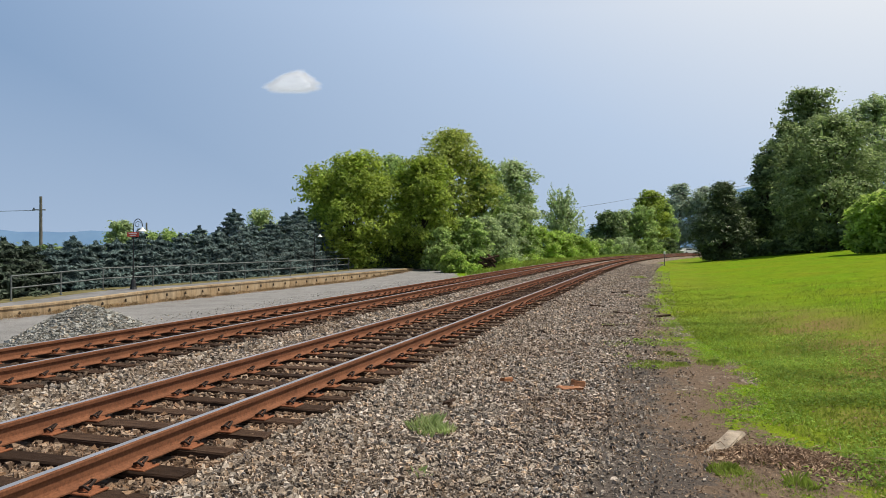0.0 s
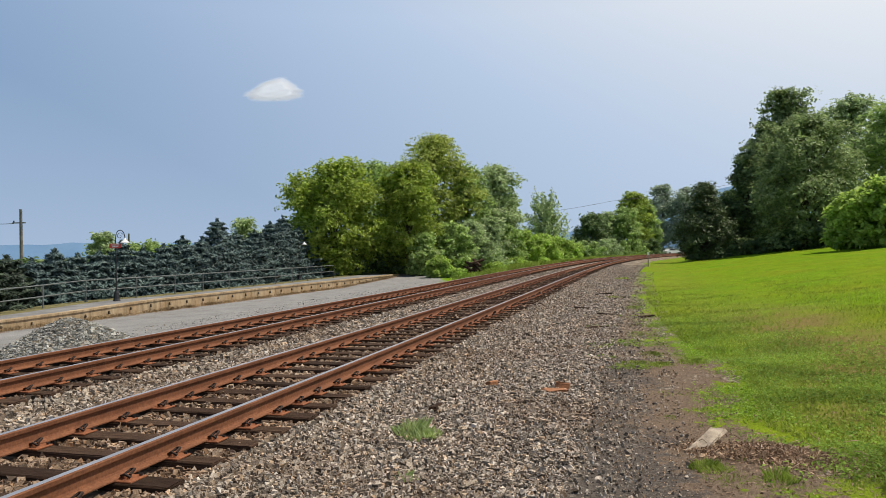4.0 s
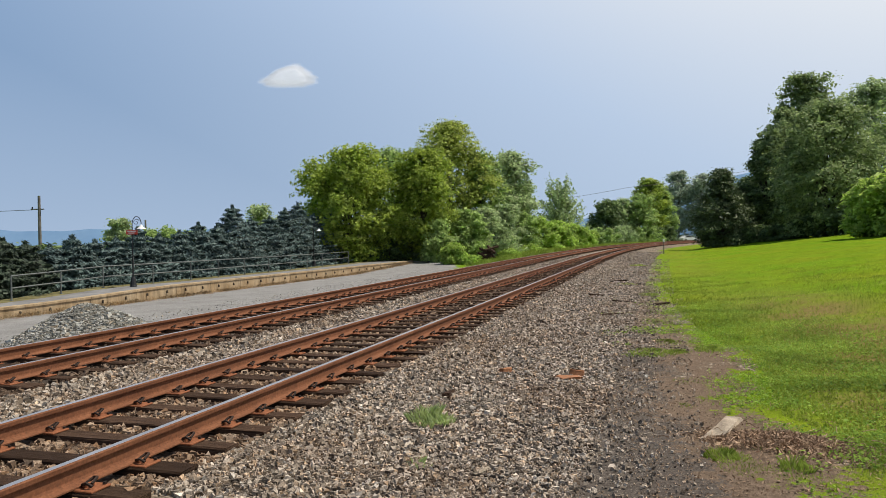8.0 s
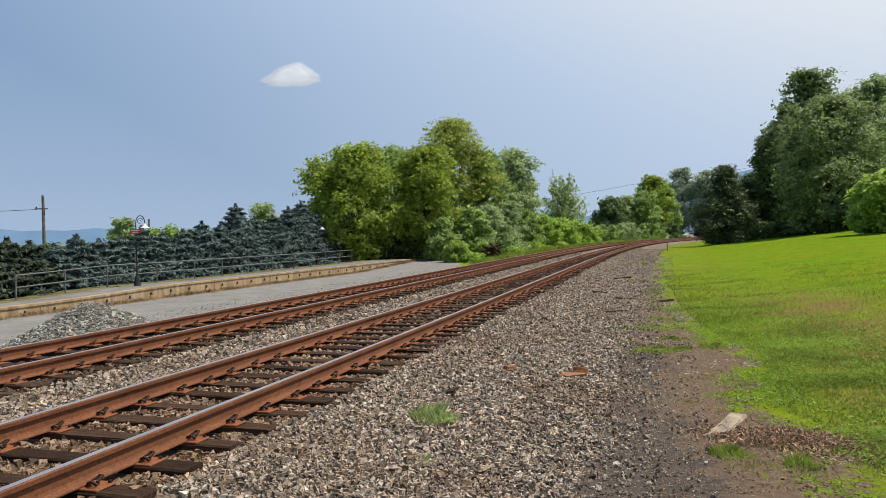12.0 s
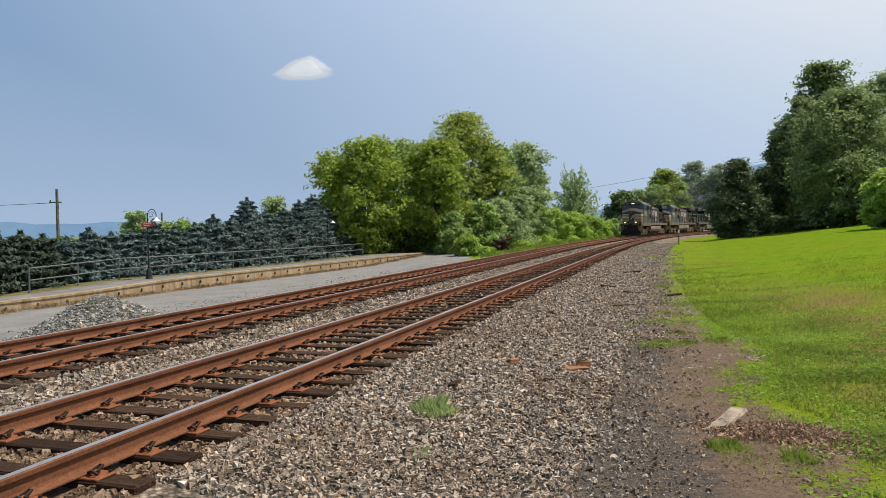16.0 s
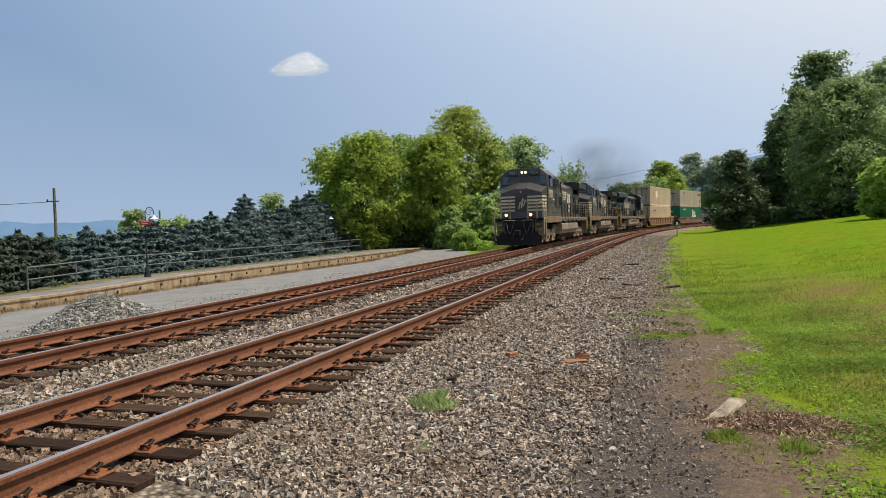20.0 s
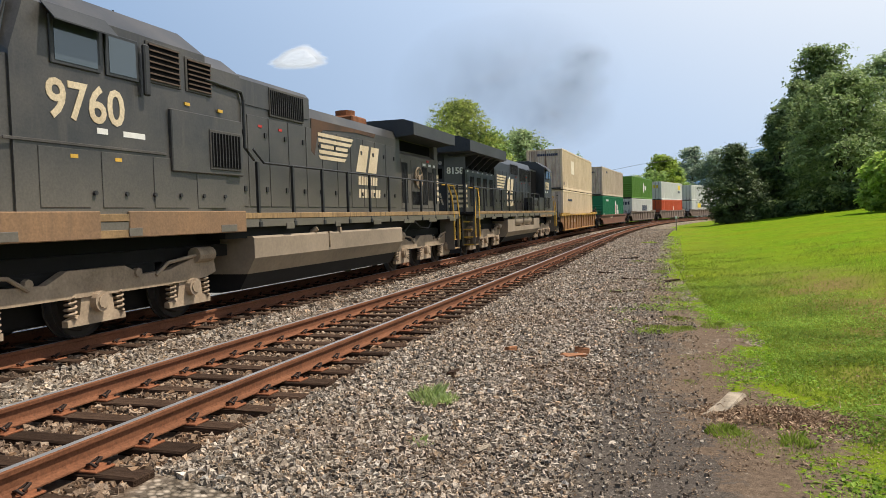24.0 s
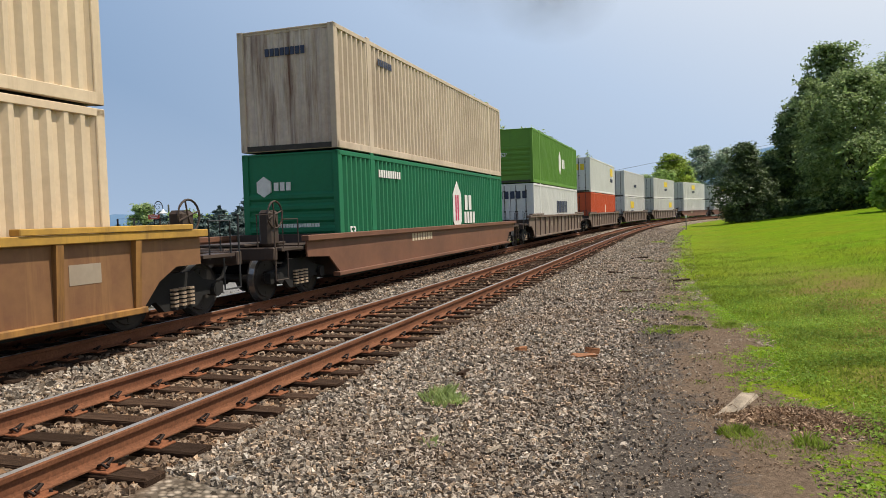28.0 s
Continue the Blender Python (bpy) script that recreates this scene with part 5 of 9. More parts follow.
def litter():
    """A low drift of dry leaves, chips and stalks beside the board."""
    rng = np.random.default_rng(21)
    n = 9000
    u = rng.beta(1.6, 2.2, n)
    P = np.stack([2.65 + 1.5 * u + rng.normal(0, 0.13, n), 7.35 - 0.95 * u + rng.normal(0, 0.24, n), np.zeros(n)], 1)
    mound = 0.1 * np.exp(-(((P[:, 0] - 3.2) / 0.5) ** 2 + ((P[:, 1] - 7.05) / 0.35) ** 2))
    P[:, 2] = ground_z(P[:, 0], P[:, 1]) + 0.008 + mound * rng.random(n) ** 0.4
    Q = leaf_quads(P, np.tile((0, 0, 1.0), (n, 1)), 0.019, rng, 2.3, 0.8)
    ob = quads_mesh("dry_litter", Q, len(Q) // 4, DRY)
    tagged(ob, "drift of dry brown leaves and chips on the soil", "litter", kind="stuff")
    n = 9000
    P = np.stack([rng.uniform(1.6, 5.2, n), 5.6 + 8.5 * rng.random(n) ** 1.4, np.zeros(n)], 1)
    P[:, 2] = ground_z(P[:, 0], P[:, 1]) + 0.006
    Q = leaf_quads(P, np.tile((0, 0, 1.0), (n, 1)), 0.011, rng, 2.6, 0.5)
    tagged(quads_mesh("soil_chips", Q, len(Q) // 4, DRY), "small dry chips strewn over the soil", "litter", kind="stuff")
    b = Build()
    r = random.Random(4)
    for k in range(130):
        if k < 90:
            x, y, z = 3.2 + r.gauss(0, 0.4), 7.0 + r.gauss(0, 0.3), 0.06
        else:
            x, y, z = r.uniform(1.6, 3.2), r.uniform(6.8, 10.5), 0.015
        a, L = r.uniform(0, 6.28), r.uniform(0.05, 0.16)
        z += gz(x, y)
        b.tube([(x, y, z), (x + L * 0.5 * math.cos(a), y + L * 0.5 * math.sin(a), z + r.uniform(0, 0.03)), (x + L * math.cos(a), y + L * math.sin(a + 0.2), z + r.uniform(-0.01, 0.05) * (k < 90))], 0.0035, 4, 0, False)
    tagged(b.part("dry_stalks", [DRY]), "thin dry stalks and twigs on the soil", "twigs", kind="stuff")


litter()


def scrap_pile():
    x, y = bearing(0.061, 72)
    S = thing("scrap_pile", pose(x, y, gz(x, y)), "pile of dark old ties and scrap", "scrap pile")
    r = random.Random(8)
    for k in range(16):
        b = Build()
        b.box(-0.7, 0.7, -0.1, 0.1, -0.09, 0.09, 0, 0.015)
        o = b.part("old_tie", [TIE], S)
        o.matrix_basis = pose(r.uniform(-0.4, 0.4), r.uniform(-0.3, 0.3), 0.12 + k * 0.09, r.uniform(-35, 35), r.uniform(-40, 40), r.uniform(0, 180))
    return S


scrap_pile()


# ---- cloud ----
def soft_white(name, share):
    """White cloud that glows like the hazy sky behind it, and with share below one a veil."""
    n = Nodes(name, 1.0, 0, 0.0)
    n.color((0.3, 0.3, 0.3))
    n.set(n.bsdf, "Emission Color", (0.86, 0.92, 1.0))
    n.set(n.bsdf, "Emission Strength", 0.62)
    tr = n.t.nodes.new("ShaderNodeBsdfTransparent")
    m2 = n.t.nodes.new("ShaderNodeMixShader")
    m2.inputs[0].default_value = share
    n.t.links.new(tr.outputs[0], m2.inputs[1])
    n.t.links.new(n.bsdf.outputs[0], m2.inputs[2])
    n.t.links.new(m2.outputs[0], n.t.nodes["Material Output"].inputs[0])
    return n.mat


def cloud():
    r = random.Random(3)
    D = 1700.0
    cx, cz = -0.2055 * D, 1.6 + 0.2185 * D
    C = thing("cloud", pose(cx, D, cz), "small white cumulus cloud in hazy sky", "cloud", kind="stuff")
    for name, grow, share in (("cloud_core", 0.6, 0.72), ("cloud_veil", 0.68, 0.34), ("cloud_veil", 0.76, 0.28), ("cloud_veil", 0.83, 0.22), ("cloud_veil", 0.9, 0.17), ("cloud_veil", 0.96, 0.12), ("cloud_veil", 1.03, 0.08)):
        bm = bmesh.new()
        bmesh.ops.create_icosphere(bm, subdivisions=5, radius=1.0)
        for v in bm.verts:
            d = v.co.normalized()
            puff = 1 + 0.2 * noise.noise(d * 1.9 + Vector((3.1, 0.4, 1.7))) + 0.1 * noise.noise(d * 4.5) + 0.05 * noise.noise(d * 9)
            side = 1 - 0.6 * min(1.0, abs(d.x - 0.2)) ** 1.8
            puff += 0.07 * noise.noise(d * 5 + Vector((grow * 9, 0, 0)))
            v.co = Vector((d.x * 64 * puff, d.y * 26 * puff, (d.z * 42 * side * puff if d.z > 0 else d.z * 13 * puff) - 10)) * grow
        me = bpy.data.meshes.new(name)
        bm.to_mesh(me)
        bm.free()
        me.polygons.foreach_set("use_smooth", [True] * len(me.polygons))
        me.materials.append(soft_white(name + "_white", share))
        o = new(name, me)
        o.parent = C
    return C


cloud()


def parked_car():
    """A white car far along the line, half hidden by the cedar."""
    x, y = bearing((1218 - 784) / 1300, 185)
    C = thing("car", pose(x, y, gz(x, y), 0, 0, 20), "white car parked far off beside the trees", "car")
    white = plain("white_car_paint", (0.75, 0.75, 0.74), 0.3, 0, 0.05, 2)
    b = Build()
    b.prism([(-2.2, 0.35), (2.2, 0.35), (2.25, 0.7), (1.9, 0.92), (1.1, 1.0), (-1.9, 1.0), (-2.25, 0.85)], "y", -0.88, 0.88)
    b.part("body", [white], C)
    b = Build()
    b.prism([(-1.75, 0.98), (0.95, 0.98), (0.35, 1.45), (-1.25, 1.48)], "y", -0.78, 0.78)
    b.part("cabin", [white], C)
    for sy in (-1, 1):
        b = Build()
        b.prism([(-1.5, 1.04), (0.72, 1.04), (0.28, 1.38), (-1.15, 1.4)], "y", min(sy * 0.782, sy * 0.79), max(sy * 0.782, sy * 0.79))
        b.part("side_window", [LAMP_IRON], C, "dark side glass")
        for wx in (-1.35, 1.4):
            b = Build()
            b.tube([(wx, sy * 0.7, 0.32), (wx, sy * 0.9, 0.32)], 0.32, 16)
            b.part("wheel", [LAMP_IRON], C)
    return C


parked_car()

# ---- train: materials ----


def dusty_paint(name, col, dust, amount, rough=0.5, streak=0.5, gloss=0.25, splash=0.0):
    """Paint with road dust in clouds and faint upright streaks."""
    n = Nodes(name, rough, 0.0, gloss)
    d = n.ramp(n.noise(0.8, 6, 0.65), [(0.35, 0.0), (0.75, amount)])
    s = n.ramp(n.noise(2.0, 5, 0.7, vec=n.mapped((3.0, 3.0, 0.25))), [(0.45, 0.0), (0.75, streak)])
    f = n.math("MAXIMUM", d, s)
    if splash:
        cut = n.t.nodes.new("ShaderNodeSeparateXYZ")
        n.t.links.new(n.coords(), cut.inputs[0])
        band = n.ramp(n.math("DIVIDE", n.math("ADD", cut.outputs[2], n.math("MULTIPLY", n.noise(1.2, 5, 0.65), 0.9)), 4.0), [(0.45, splash), (0.85, 0.0)])
        f = n.math("MAXIMUM", f, band)
    fine = n.ramp(n.noise(30, 3), [(0.3, 0.8), (0.7, 1.15)])
    n.color(n.mix(1.0, n.mix(f, col, dust), fine, "MULTIPLY"))
    return n.mat


BLACK_PAINT = dusty_paint("black_locomotive_paint", (0.03, 0.0315, 0.034), (0.145, 0.126, 0.104), 0.55, 0.36, 0.45, 0.5, 1.0)
BLACK_CLEAN = dusty_paint("clean_black_locomotive_paint", (0.0165, 0.018, 0.0205), (0.085, 0.076, 0.066), 0.45, 0.3, 0.4, 0.5, 0.8)
DUSTY_BLACK = dusty_paint("road_dusted_black_paint", (0.07, 0.066, 0.06), (0.19, 0.165, 0.135), 0.8, 0.6, 0.7)
BLACK_ROOF = dusty_paint("dark_roof_paint", (0.032, 0.036, 0.042), (0.09, 0.09, 0.09), 0.5, 0.5, 0.2)
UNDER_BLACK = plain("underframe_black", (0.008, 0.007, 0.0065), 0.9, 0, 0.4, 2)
CREAM = dusty_paint("cream_stripe_paint", (0.66, 0.56, 0.4), (0.34, 0.235, 0.13), 0.7, 0.6, 0.5)
SILL = dusty_paint("worn_cream_sill", (0.37, 0.24, 0.115), (0.065, 0.045, 0.03), 1.0, 0.7, 1.0)
DUSTY = plain("dusty_truck_steel", (0.36, 0.275, 0.195), 0.9, 0, 0.35, 1.6, 0.2, 0.2)
TANK = plain("dusty_tank_paint", (0.28, 0.22, 0.158), 0.75, 0, 0.22, 0.9)
WHEEL = plain("wheel_steel", (0.035, 0.028, 0.024), 0.75, 0.2, 0.3, 4)
TREAD = plain("wheel_tread", (0.4, 0.4, 0.4), 0.3, 0.9, 0.15, 4)
# near-black for grille backs; on recess, tool well and radiator it stands for shade
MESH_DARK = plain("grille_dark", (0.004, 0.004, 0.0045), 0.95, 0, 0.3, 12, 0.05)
GRAB_YELLOW = plain("yellow_grab_iron", (0.62, 0.37, 0.05), 0.6, 0, 0.3, 6)
GRILLE_SLAT = plain("grille_slat", (0.022, 0.022, 0.023), 0.7, 0, 0.3, 12)
RUST_SLAT = plain("brown_louvre_slat", (0.085, 0.055, 0.04), 0.8, 0, 0.3, 8)
SKIRT = dusty_paint("rust_dusted_skirt", (0.26, 0.155, 0.085), (0.12, 0.088, 0.062), 0.8, 0.75, 0.6)
PALE_GRAB = plain("pale_dusty_grab_iron", (0.5, 0.4, 0.24), 0.7, 0, 0.3, 6)
DUST_EDGE = dusty_paint("dust_edged_black", (0.055, 0.052, 0.05), (0.12, 0.11, 0.1), 0.7, 0.6, 0.4)
GRAB_BLACK = plain("black_handrail", (0.025, 0.025, 0.027), 0.5, 0, 0.3, 6)
LAMP_GLOW = glow("lit_headlight", (1.0, 0.62, 0.26), 2.6)
LAMP_OFF = plain("headlight_glass", (0.35, 0.35, 0.34), 0.15, 0, 0.1, 9)
HEAT_STAIN = dusty_paint("heat_stained_paint", (0.12, 0.062, 0.036), (0.03, 0.028, 0.027), 0.9, 0.7, 0.9)
ORANGE_RUST = plain("heat_rust", (0.2, 0.07, 0.025), 0.9, 0, 0.4, 5)
BOARD_MARK = plain("dim_board_numerals", (0.22, 0.22, 0.21), 0.5, 0, 0.12, 4)
RED_LABEL = plain("red_label", (0.45, 0.03, 0.025), 0.6)


def glass_material():
    n = Nodes("tinted_cab_glass", 0.08, 0.55, 0.9)
    n.color((0.09, 0.115, 0.13))
    return n.mat


GLASS = glass_material()


def lettering(name, text, size, mat, parent, m, label="", depth=0.006):
    cu = bpy.data.curves.new(name, "FONT")
    cu.body, cu.size, cu.extrude, cu.offset = text, size, depth, size * 0.018
    cu.align_x, cu.align_y = "CENTER", "CENTER"
    cu.resolution_u = 3
    tmp = bpy.data.objects.new("lettering", cu)
    me = bpy.data.meshes.new_from_object(tmp)
    bpy.data.objects.remove(tmp)
    bpy.data.curves.remove(cu)
    me.name = name
    me.materials.clear()
    me.materials.append(mat)
    ob = new(name, me)
    ob.parent = parent
    ob.matrix_basis = m
    if label:
        ob["label"] = label
    return ob


def side_pose(side, x, y, z):
    """A pose for flat things on a car's side that read from outside; side 1 is the camera's side."""
    return pose(side * x, y, z, 90, 0, 90 * side)


WHEEL_PROFILE = ((0.0, 0.16), (0.06, 0.16), (0.075, 0.42), (0.045, 0.44), (0.045, 0.5), (0.075, 0.53), (0.0, 0.535), (-0.045, 0.54), (-0.05, 0.565), (-0.065, 0.565), (-0.065, 0.44), (-0.03, 0.42), (-0.02, 0.16))


def wheelset(parent, y, r=0.535, name="wheelset"):
    """Axle with two flanged wheels; the origin lies on the axle."""
    b = Build()
    n = 24
    k = r / 0.535
    for side in (-1, 1):
        ring = []
        for a, rad in WHEEL_PROFILE:
            for j in range(n):
                t = 2 * math.pi * j / n
                ring.append((side * (0.755 + a), math.cos(t) * rad * k, math.sin(t) * rad * k))
        m = len(WHEEL_PROFILE)
        for i in range(m - 1):
            b.add([ring[i * n + j] for j in range(n)] + [ring[(i + 1) * n + j] for j in range(n)],
                  [(j, (j + 1) % n, n + (j + 1) % n, n + j) for j in range(n)], 1 if i in (5, 6) else 0)
        b.tube([(side * 0.8, 0, 0), (side * 0.83, 0, 0)], 0.13, 10, 0)
        for j in range(4):
            t = math.pi / 2 * j
            b.tube([(side * 0.805, math.cos(t) * 0.3, math.sin(t) * 0.3), (side * 0.835, math.cos(t) * 0.3, math.sin(t) * 0.3)], 0.045, 6, 0)
    b.tube([(-1.05, 0, 0), (1.05, 0, 0)], 0.085, 10, 0)
    ob = b.part(name, [WHEEL, TREAD], parent)
    ob.location = (0, y, r)
    return ob


WHEELS = []


def loco_truck(parent, y, flip):
    t = Build()
    t.box(-0.95, 0.95, -1.5, 1.5, 0.72, 1.0, 0, 0.04)
    # added black block between the wheels, standing for the shade in that gap
    t.box(-0.55, 0.55, -2.75, 2.75, 0.22, 0.8, 0, 0.05)
    tr = t.part("truck", [UNDER_BLACK], parent, "three-axle truck with dusty cast side frames")
    tr.location = (0, y, 0)
    for ay in (-2.1, 0.0, 2.1):
        w = wheelset(tr, ay)
        WHEELS.append((w, 0.535))
        q = Build()
        q.box(-0.6, 0.6, ay + 0.15, ay + 0.85, 0.2, 0.95, 0, 0.08)
        q.part("traction_motor", [UNDER_BLACK], tr)
    for side in (-1, 1):
        b = Build()
        x0, x1 = side * 1.02, side * 1.16
        out = [(-2.8, 0.74), (-2.75, 0.98), (-2.2, 1.02), (-1.55, 0.86), (-0.9, 0.84), (-0.55, 1.0), (0.55, 1.0), (0.9, 0.84), (1.55, 0.86), (2.2, 1.02), (2.75, 0.98), (2.8, 0.74),
               (2.5, 0.66), (1.5, 0.62), (0.55, 0.62), (-0.55, 0.62), (-1.5, 0.62), (-2.5, 0.66)]
        b.prism(out, "x", min(x0, x1), max(x0, x1))
        for ay in (-2.1, 0.0, 2.1):
            b.prism([(ay - 0.27, 0.72), (ay - 0.33, 0.38), (ay - 0.55, 0.32), (ay - 0.55, 0.23), (ay + 0.55, 0.23), (ay + 0.55, 0.32), (ay + 0.33, 0.38), (ay + 0.27, 0.72)], "x", min(side * 1.03, side * 1.13), max(side * 1.03, side * 1.13))
            b.tube([(side * 1.1, ay, 0.535), (side * 1.24, ay, 0.535)], 0.145, 14)
            b.tube([(side * 1.24, ay, 0.535), (side * 1.26, ay, 0.535)], 0.10, 8)
        for ay in (-1.0, 1.0):
            b.tube([(side * 1.12, ay * 1.0 - 0.2, 0.88), (side * 1.2, ay - 0.2, 0.88)], 0.07, 8)
        fr = b.part("side_frame", [DUSTY], tr, "cast steel side frame coated in brown dust")
        for ay in (-2.1, 0.0, 2.1):
            for o in (-0.45, 0.45):
                s = Build()
                s.tube([(side * 1.09 + 0.075 * math.cos(1.05 * q), ay + o + 0.075 * math.sin(1.05 * q), 0.34 + q * 0.0125) for q in range(25)], 0.02, 5)
                s.part("spring", [DUSTY], tr)
        for e in (-1, 1):
            c = Build()
            c.tube([(side * 1.16, e * 2.65, 1.06), (side * 1.16, e * 2.2, 1.06)], 0.13, 12)
            c.tube([(side * 1.18, e * 2.25, 1.06), (side * 1.18, e * 1.5, 0.98), (side * 1.18, e * 1.2, 0.8)], 0.03, 6)
            c.part("brake_cylinder", [DUSTY], tr)
    return tr


def coupler(parent, y, out):
    b = Build()
    b.box(-0.12, 0.12, min(y, y - out * 0.5), max(y, y - out * 0.5), 0.78, 1.0, 0, 0.03)
    b.box(-0.2, 0.17, min(y, y - out * 0.22), max(y, y - out * 0.22), 0.7, 1.05, 0, 0.05)
    b.tube([(0.3, y - out * 0.55, 0.95), (0.32, y - out * 0.25, 0.55), (0.25, y, 0.42)], 0.035, 6)
    b.tube([(-0.3, y - out * 0.55, 0.95), (-0.32, y - out * 0.25, 0.6), (-0.25, y, 0.45)], 0.03, 6)
    return b.part("coupler", [UNDER_BLACK], parent)


def steps(parent, y, out, side, width=0.62):
    """Stair well at a corner of the platform: treads between two plates."""
    b = Build()
    x0, x1 = side * 1.0, side * 1.52
    ya, yb = y, y + out * width
    b.box(min(x0, x1), max(x0, x1), yb - 0.012, yb + 0.012, 0.42, 1.62, 0)
    b.box(min(side * 1.44, x1), max(side * 1.44, x1), ya - 0.012, ya + 0.012, 0.42, 1.62, 0)
    for k in range(4):
        q = Build()
        q.box(min(side * 1.05, side * (1.3 + 0.07 * (3 - k))), max(side * 1.05, side * (1.3 + 0.07 * (3 - k))), min(ya, yb), max(ya, yb), 0.44 + k * 0.3, 0.47 + k * 0.3)
        tread = q.part("step_tread", [SILL], parent)
        e = Build()
        ye = ya - out * 0.012
        e.box(min(side * 1.05, side * (1.3 + 0.07 * (3 - k))), max(side * 1.05, side * (1.3 + 0.07 * (3 - k))), min(ye, ya), max(ye, ya), 0.435 + k * 0.3, 0.485 + k * 0.3)
        e.part("tread_edge", [GRAB_YELLOW], tread, "yellow painted step edge")
    b.box(min(side * 0.98, side * 1.0), max(side * 0.98, side * 1.0), min(ya, yb), max(ya, yb), 0.42, 1.62, 0)
    return b.part("step_well", [BLACK_PAINT, SILL], parent)


def end_rails(parent, y, out, mat=GRAB_YELLOW):
    for side in (-1, 1):
        for dy in (0.02, 0.66):
            b = Build()
            yy = y + out * dy
            b.tube([(side * 1.53, yy, 0.75), (side * 1.53, yy, 1.55), (side * (1.5 if dy < 0.3 else 1.5), yy + out * 0.12, 2.3), (side * 1.42, yy + out * 0.3, 2.68), (side * 1.2, yy + out * 0.3, 2.7)], 0.03, 7)
            b.part("grab_rail", [mat], parent)
    yy = y + 0.02 * out
    for sgn in (-1, 1):
        b = Build()
        for x in (0.55, 1.1):
            b.box(sgn * x - 0.03, sgn * x + 0.03, yy - 0.02, yy + 0.02, 1.7, 2.75, 0)
        b.tube([(sgn * 0.45, yy, 2.75), (sgn * 1.15, yy, 2.75)], 0.022, 6)
        b.tube([(sgn * 0.45, yy, 2.25), (sgn * 1.15, yy, 2.25)], 0.018, 6)
        b.part("end_handrail", [GRAB_BLACK if mat == GRAB_YELLOW else DUSTY], parent)


def plow(parent, y, out):
    b = Build()
    w = 1.4 if y < 0 else 0.98
    pts = [(-w, 0.14), (w, 0.14), (w * 0.98, 0.62), (w * 0.72, 0.95), (-w * 0.72, 0.95), (-w * 0.98, 0.62)]
    n = len(pts)
    f = [(x, y - out * (0.32 - 0.16 * abs(x)) * (1.0 if z < 0.5 else 0.45), z) for x, z in pts] + [(0, y - out * 0.42, 0.12), (0, y - out * 0.16, 1.0)]
    bk = [(x, y2 + out * 0.05, z) for x, y2, z in f]
    b.add(f + bk, [(0, 6, 7, 4), (0, 4, 5), (6, 1, 3, 7), (1, 2, 3), (8, 12, 15, 14), (8, 13, 12), (14, 15, 11, 9), (9, 11, 10),
                   (0, 8, 14, 6), (6, 14, 9, 1), (1, 9, 10, 2), (2, 10, 11, 3), (3, 11, 15, 7), (7, 15, 12, 4), (4, 12, 13, 5), (5, 13, 8, 0)])
    b.box(-0.95, 0.95, min(y, y + out * 0.3), max(y, y + out * 0.3), 0.95, 1.62, 0, 0.02)
    pl = b.part("snow_plow", [UNDER_BLACK], parent, "black steel snow plow under the end platform")
    for sx in (-1, 1):
        h = Build()
        yo = y - out * 0.2
        h.tube([(sx * 0.3, y - out * 0.05, 1.5), (sx * 0.36, yo, 1.2), (sx * 0.5, yo - out * 0.12, 0.8), (sx * 0.62, yo - out * 0.08, 1.0), (sx * 0.75, y - out * 0.05, 1.45)], 0.028, 6)
        h.tube([(sx * 0.85, y - out * 0.05, 1.5), (sx * 0.9, yo, 1.15), (sx * 0.8, yo - out * 0.08, 0.85)], 0.024, 6)
        h.part("air_hose", [GRAB_BLACK], parent)
        c = Build()
        c.tube([(sx * 0.2, y - out * 0.1, 1.6), (sx * 0.45, y - out * 0.22, 1.62), (sx * 0.8, y - out * 0.22, 1.62), (sx * 0.95, y - out * 0.1, 1.6)], 0.02, 6)
        c.part("uncoupling_lever", [DUSTY], parent)
    return pl


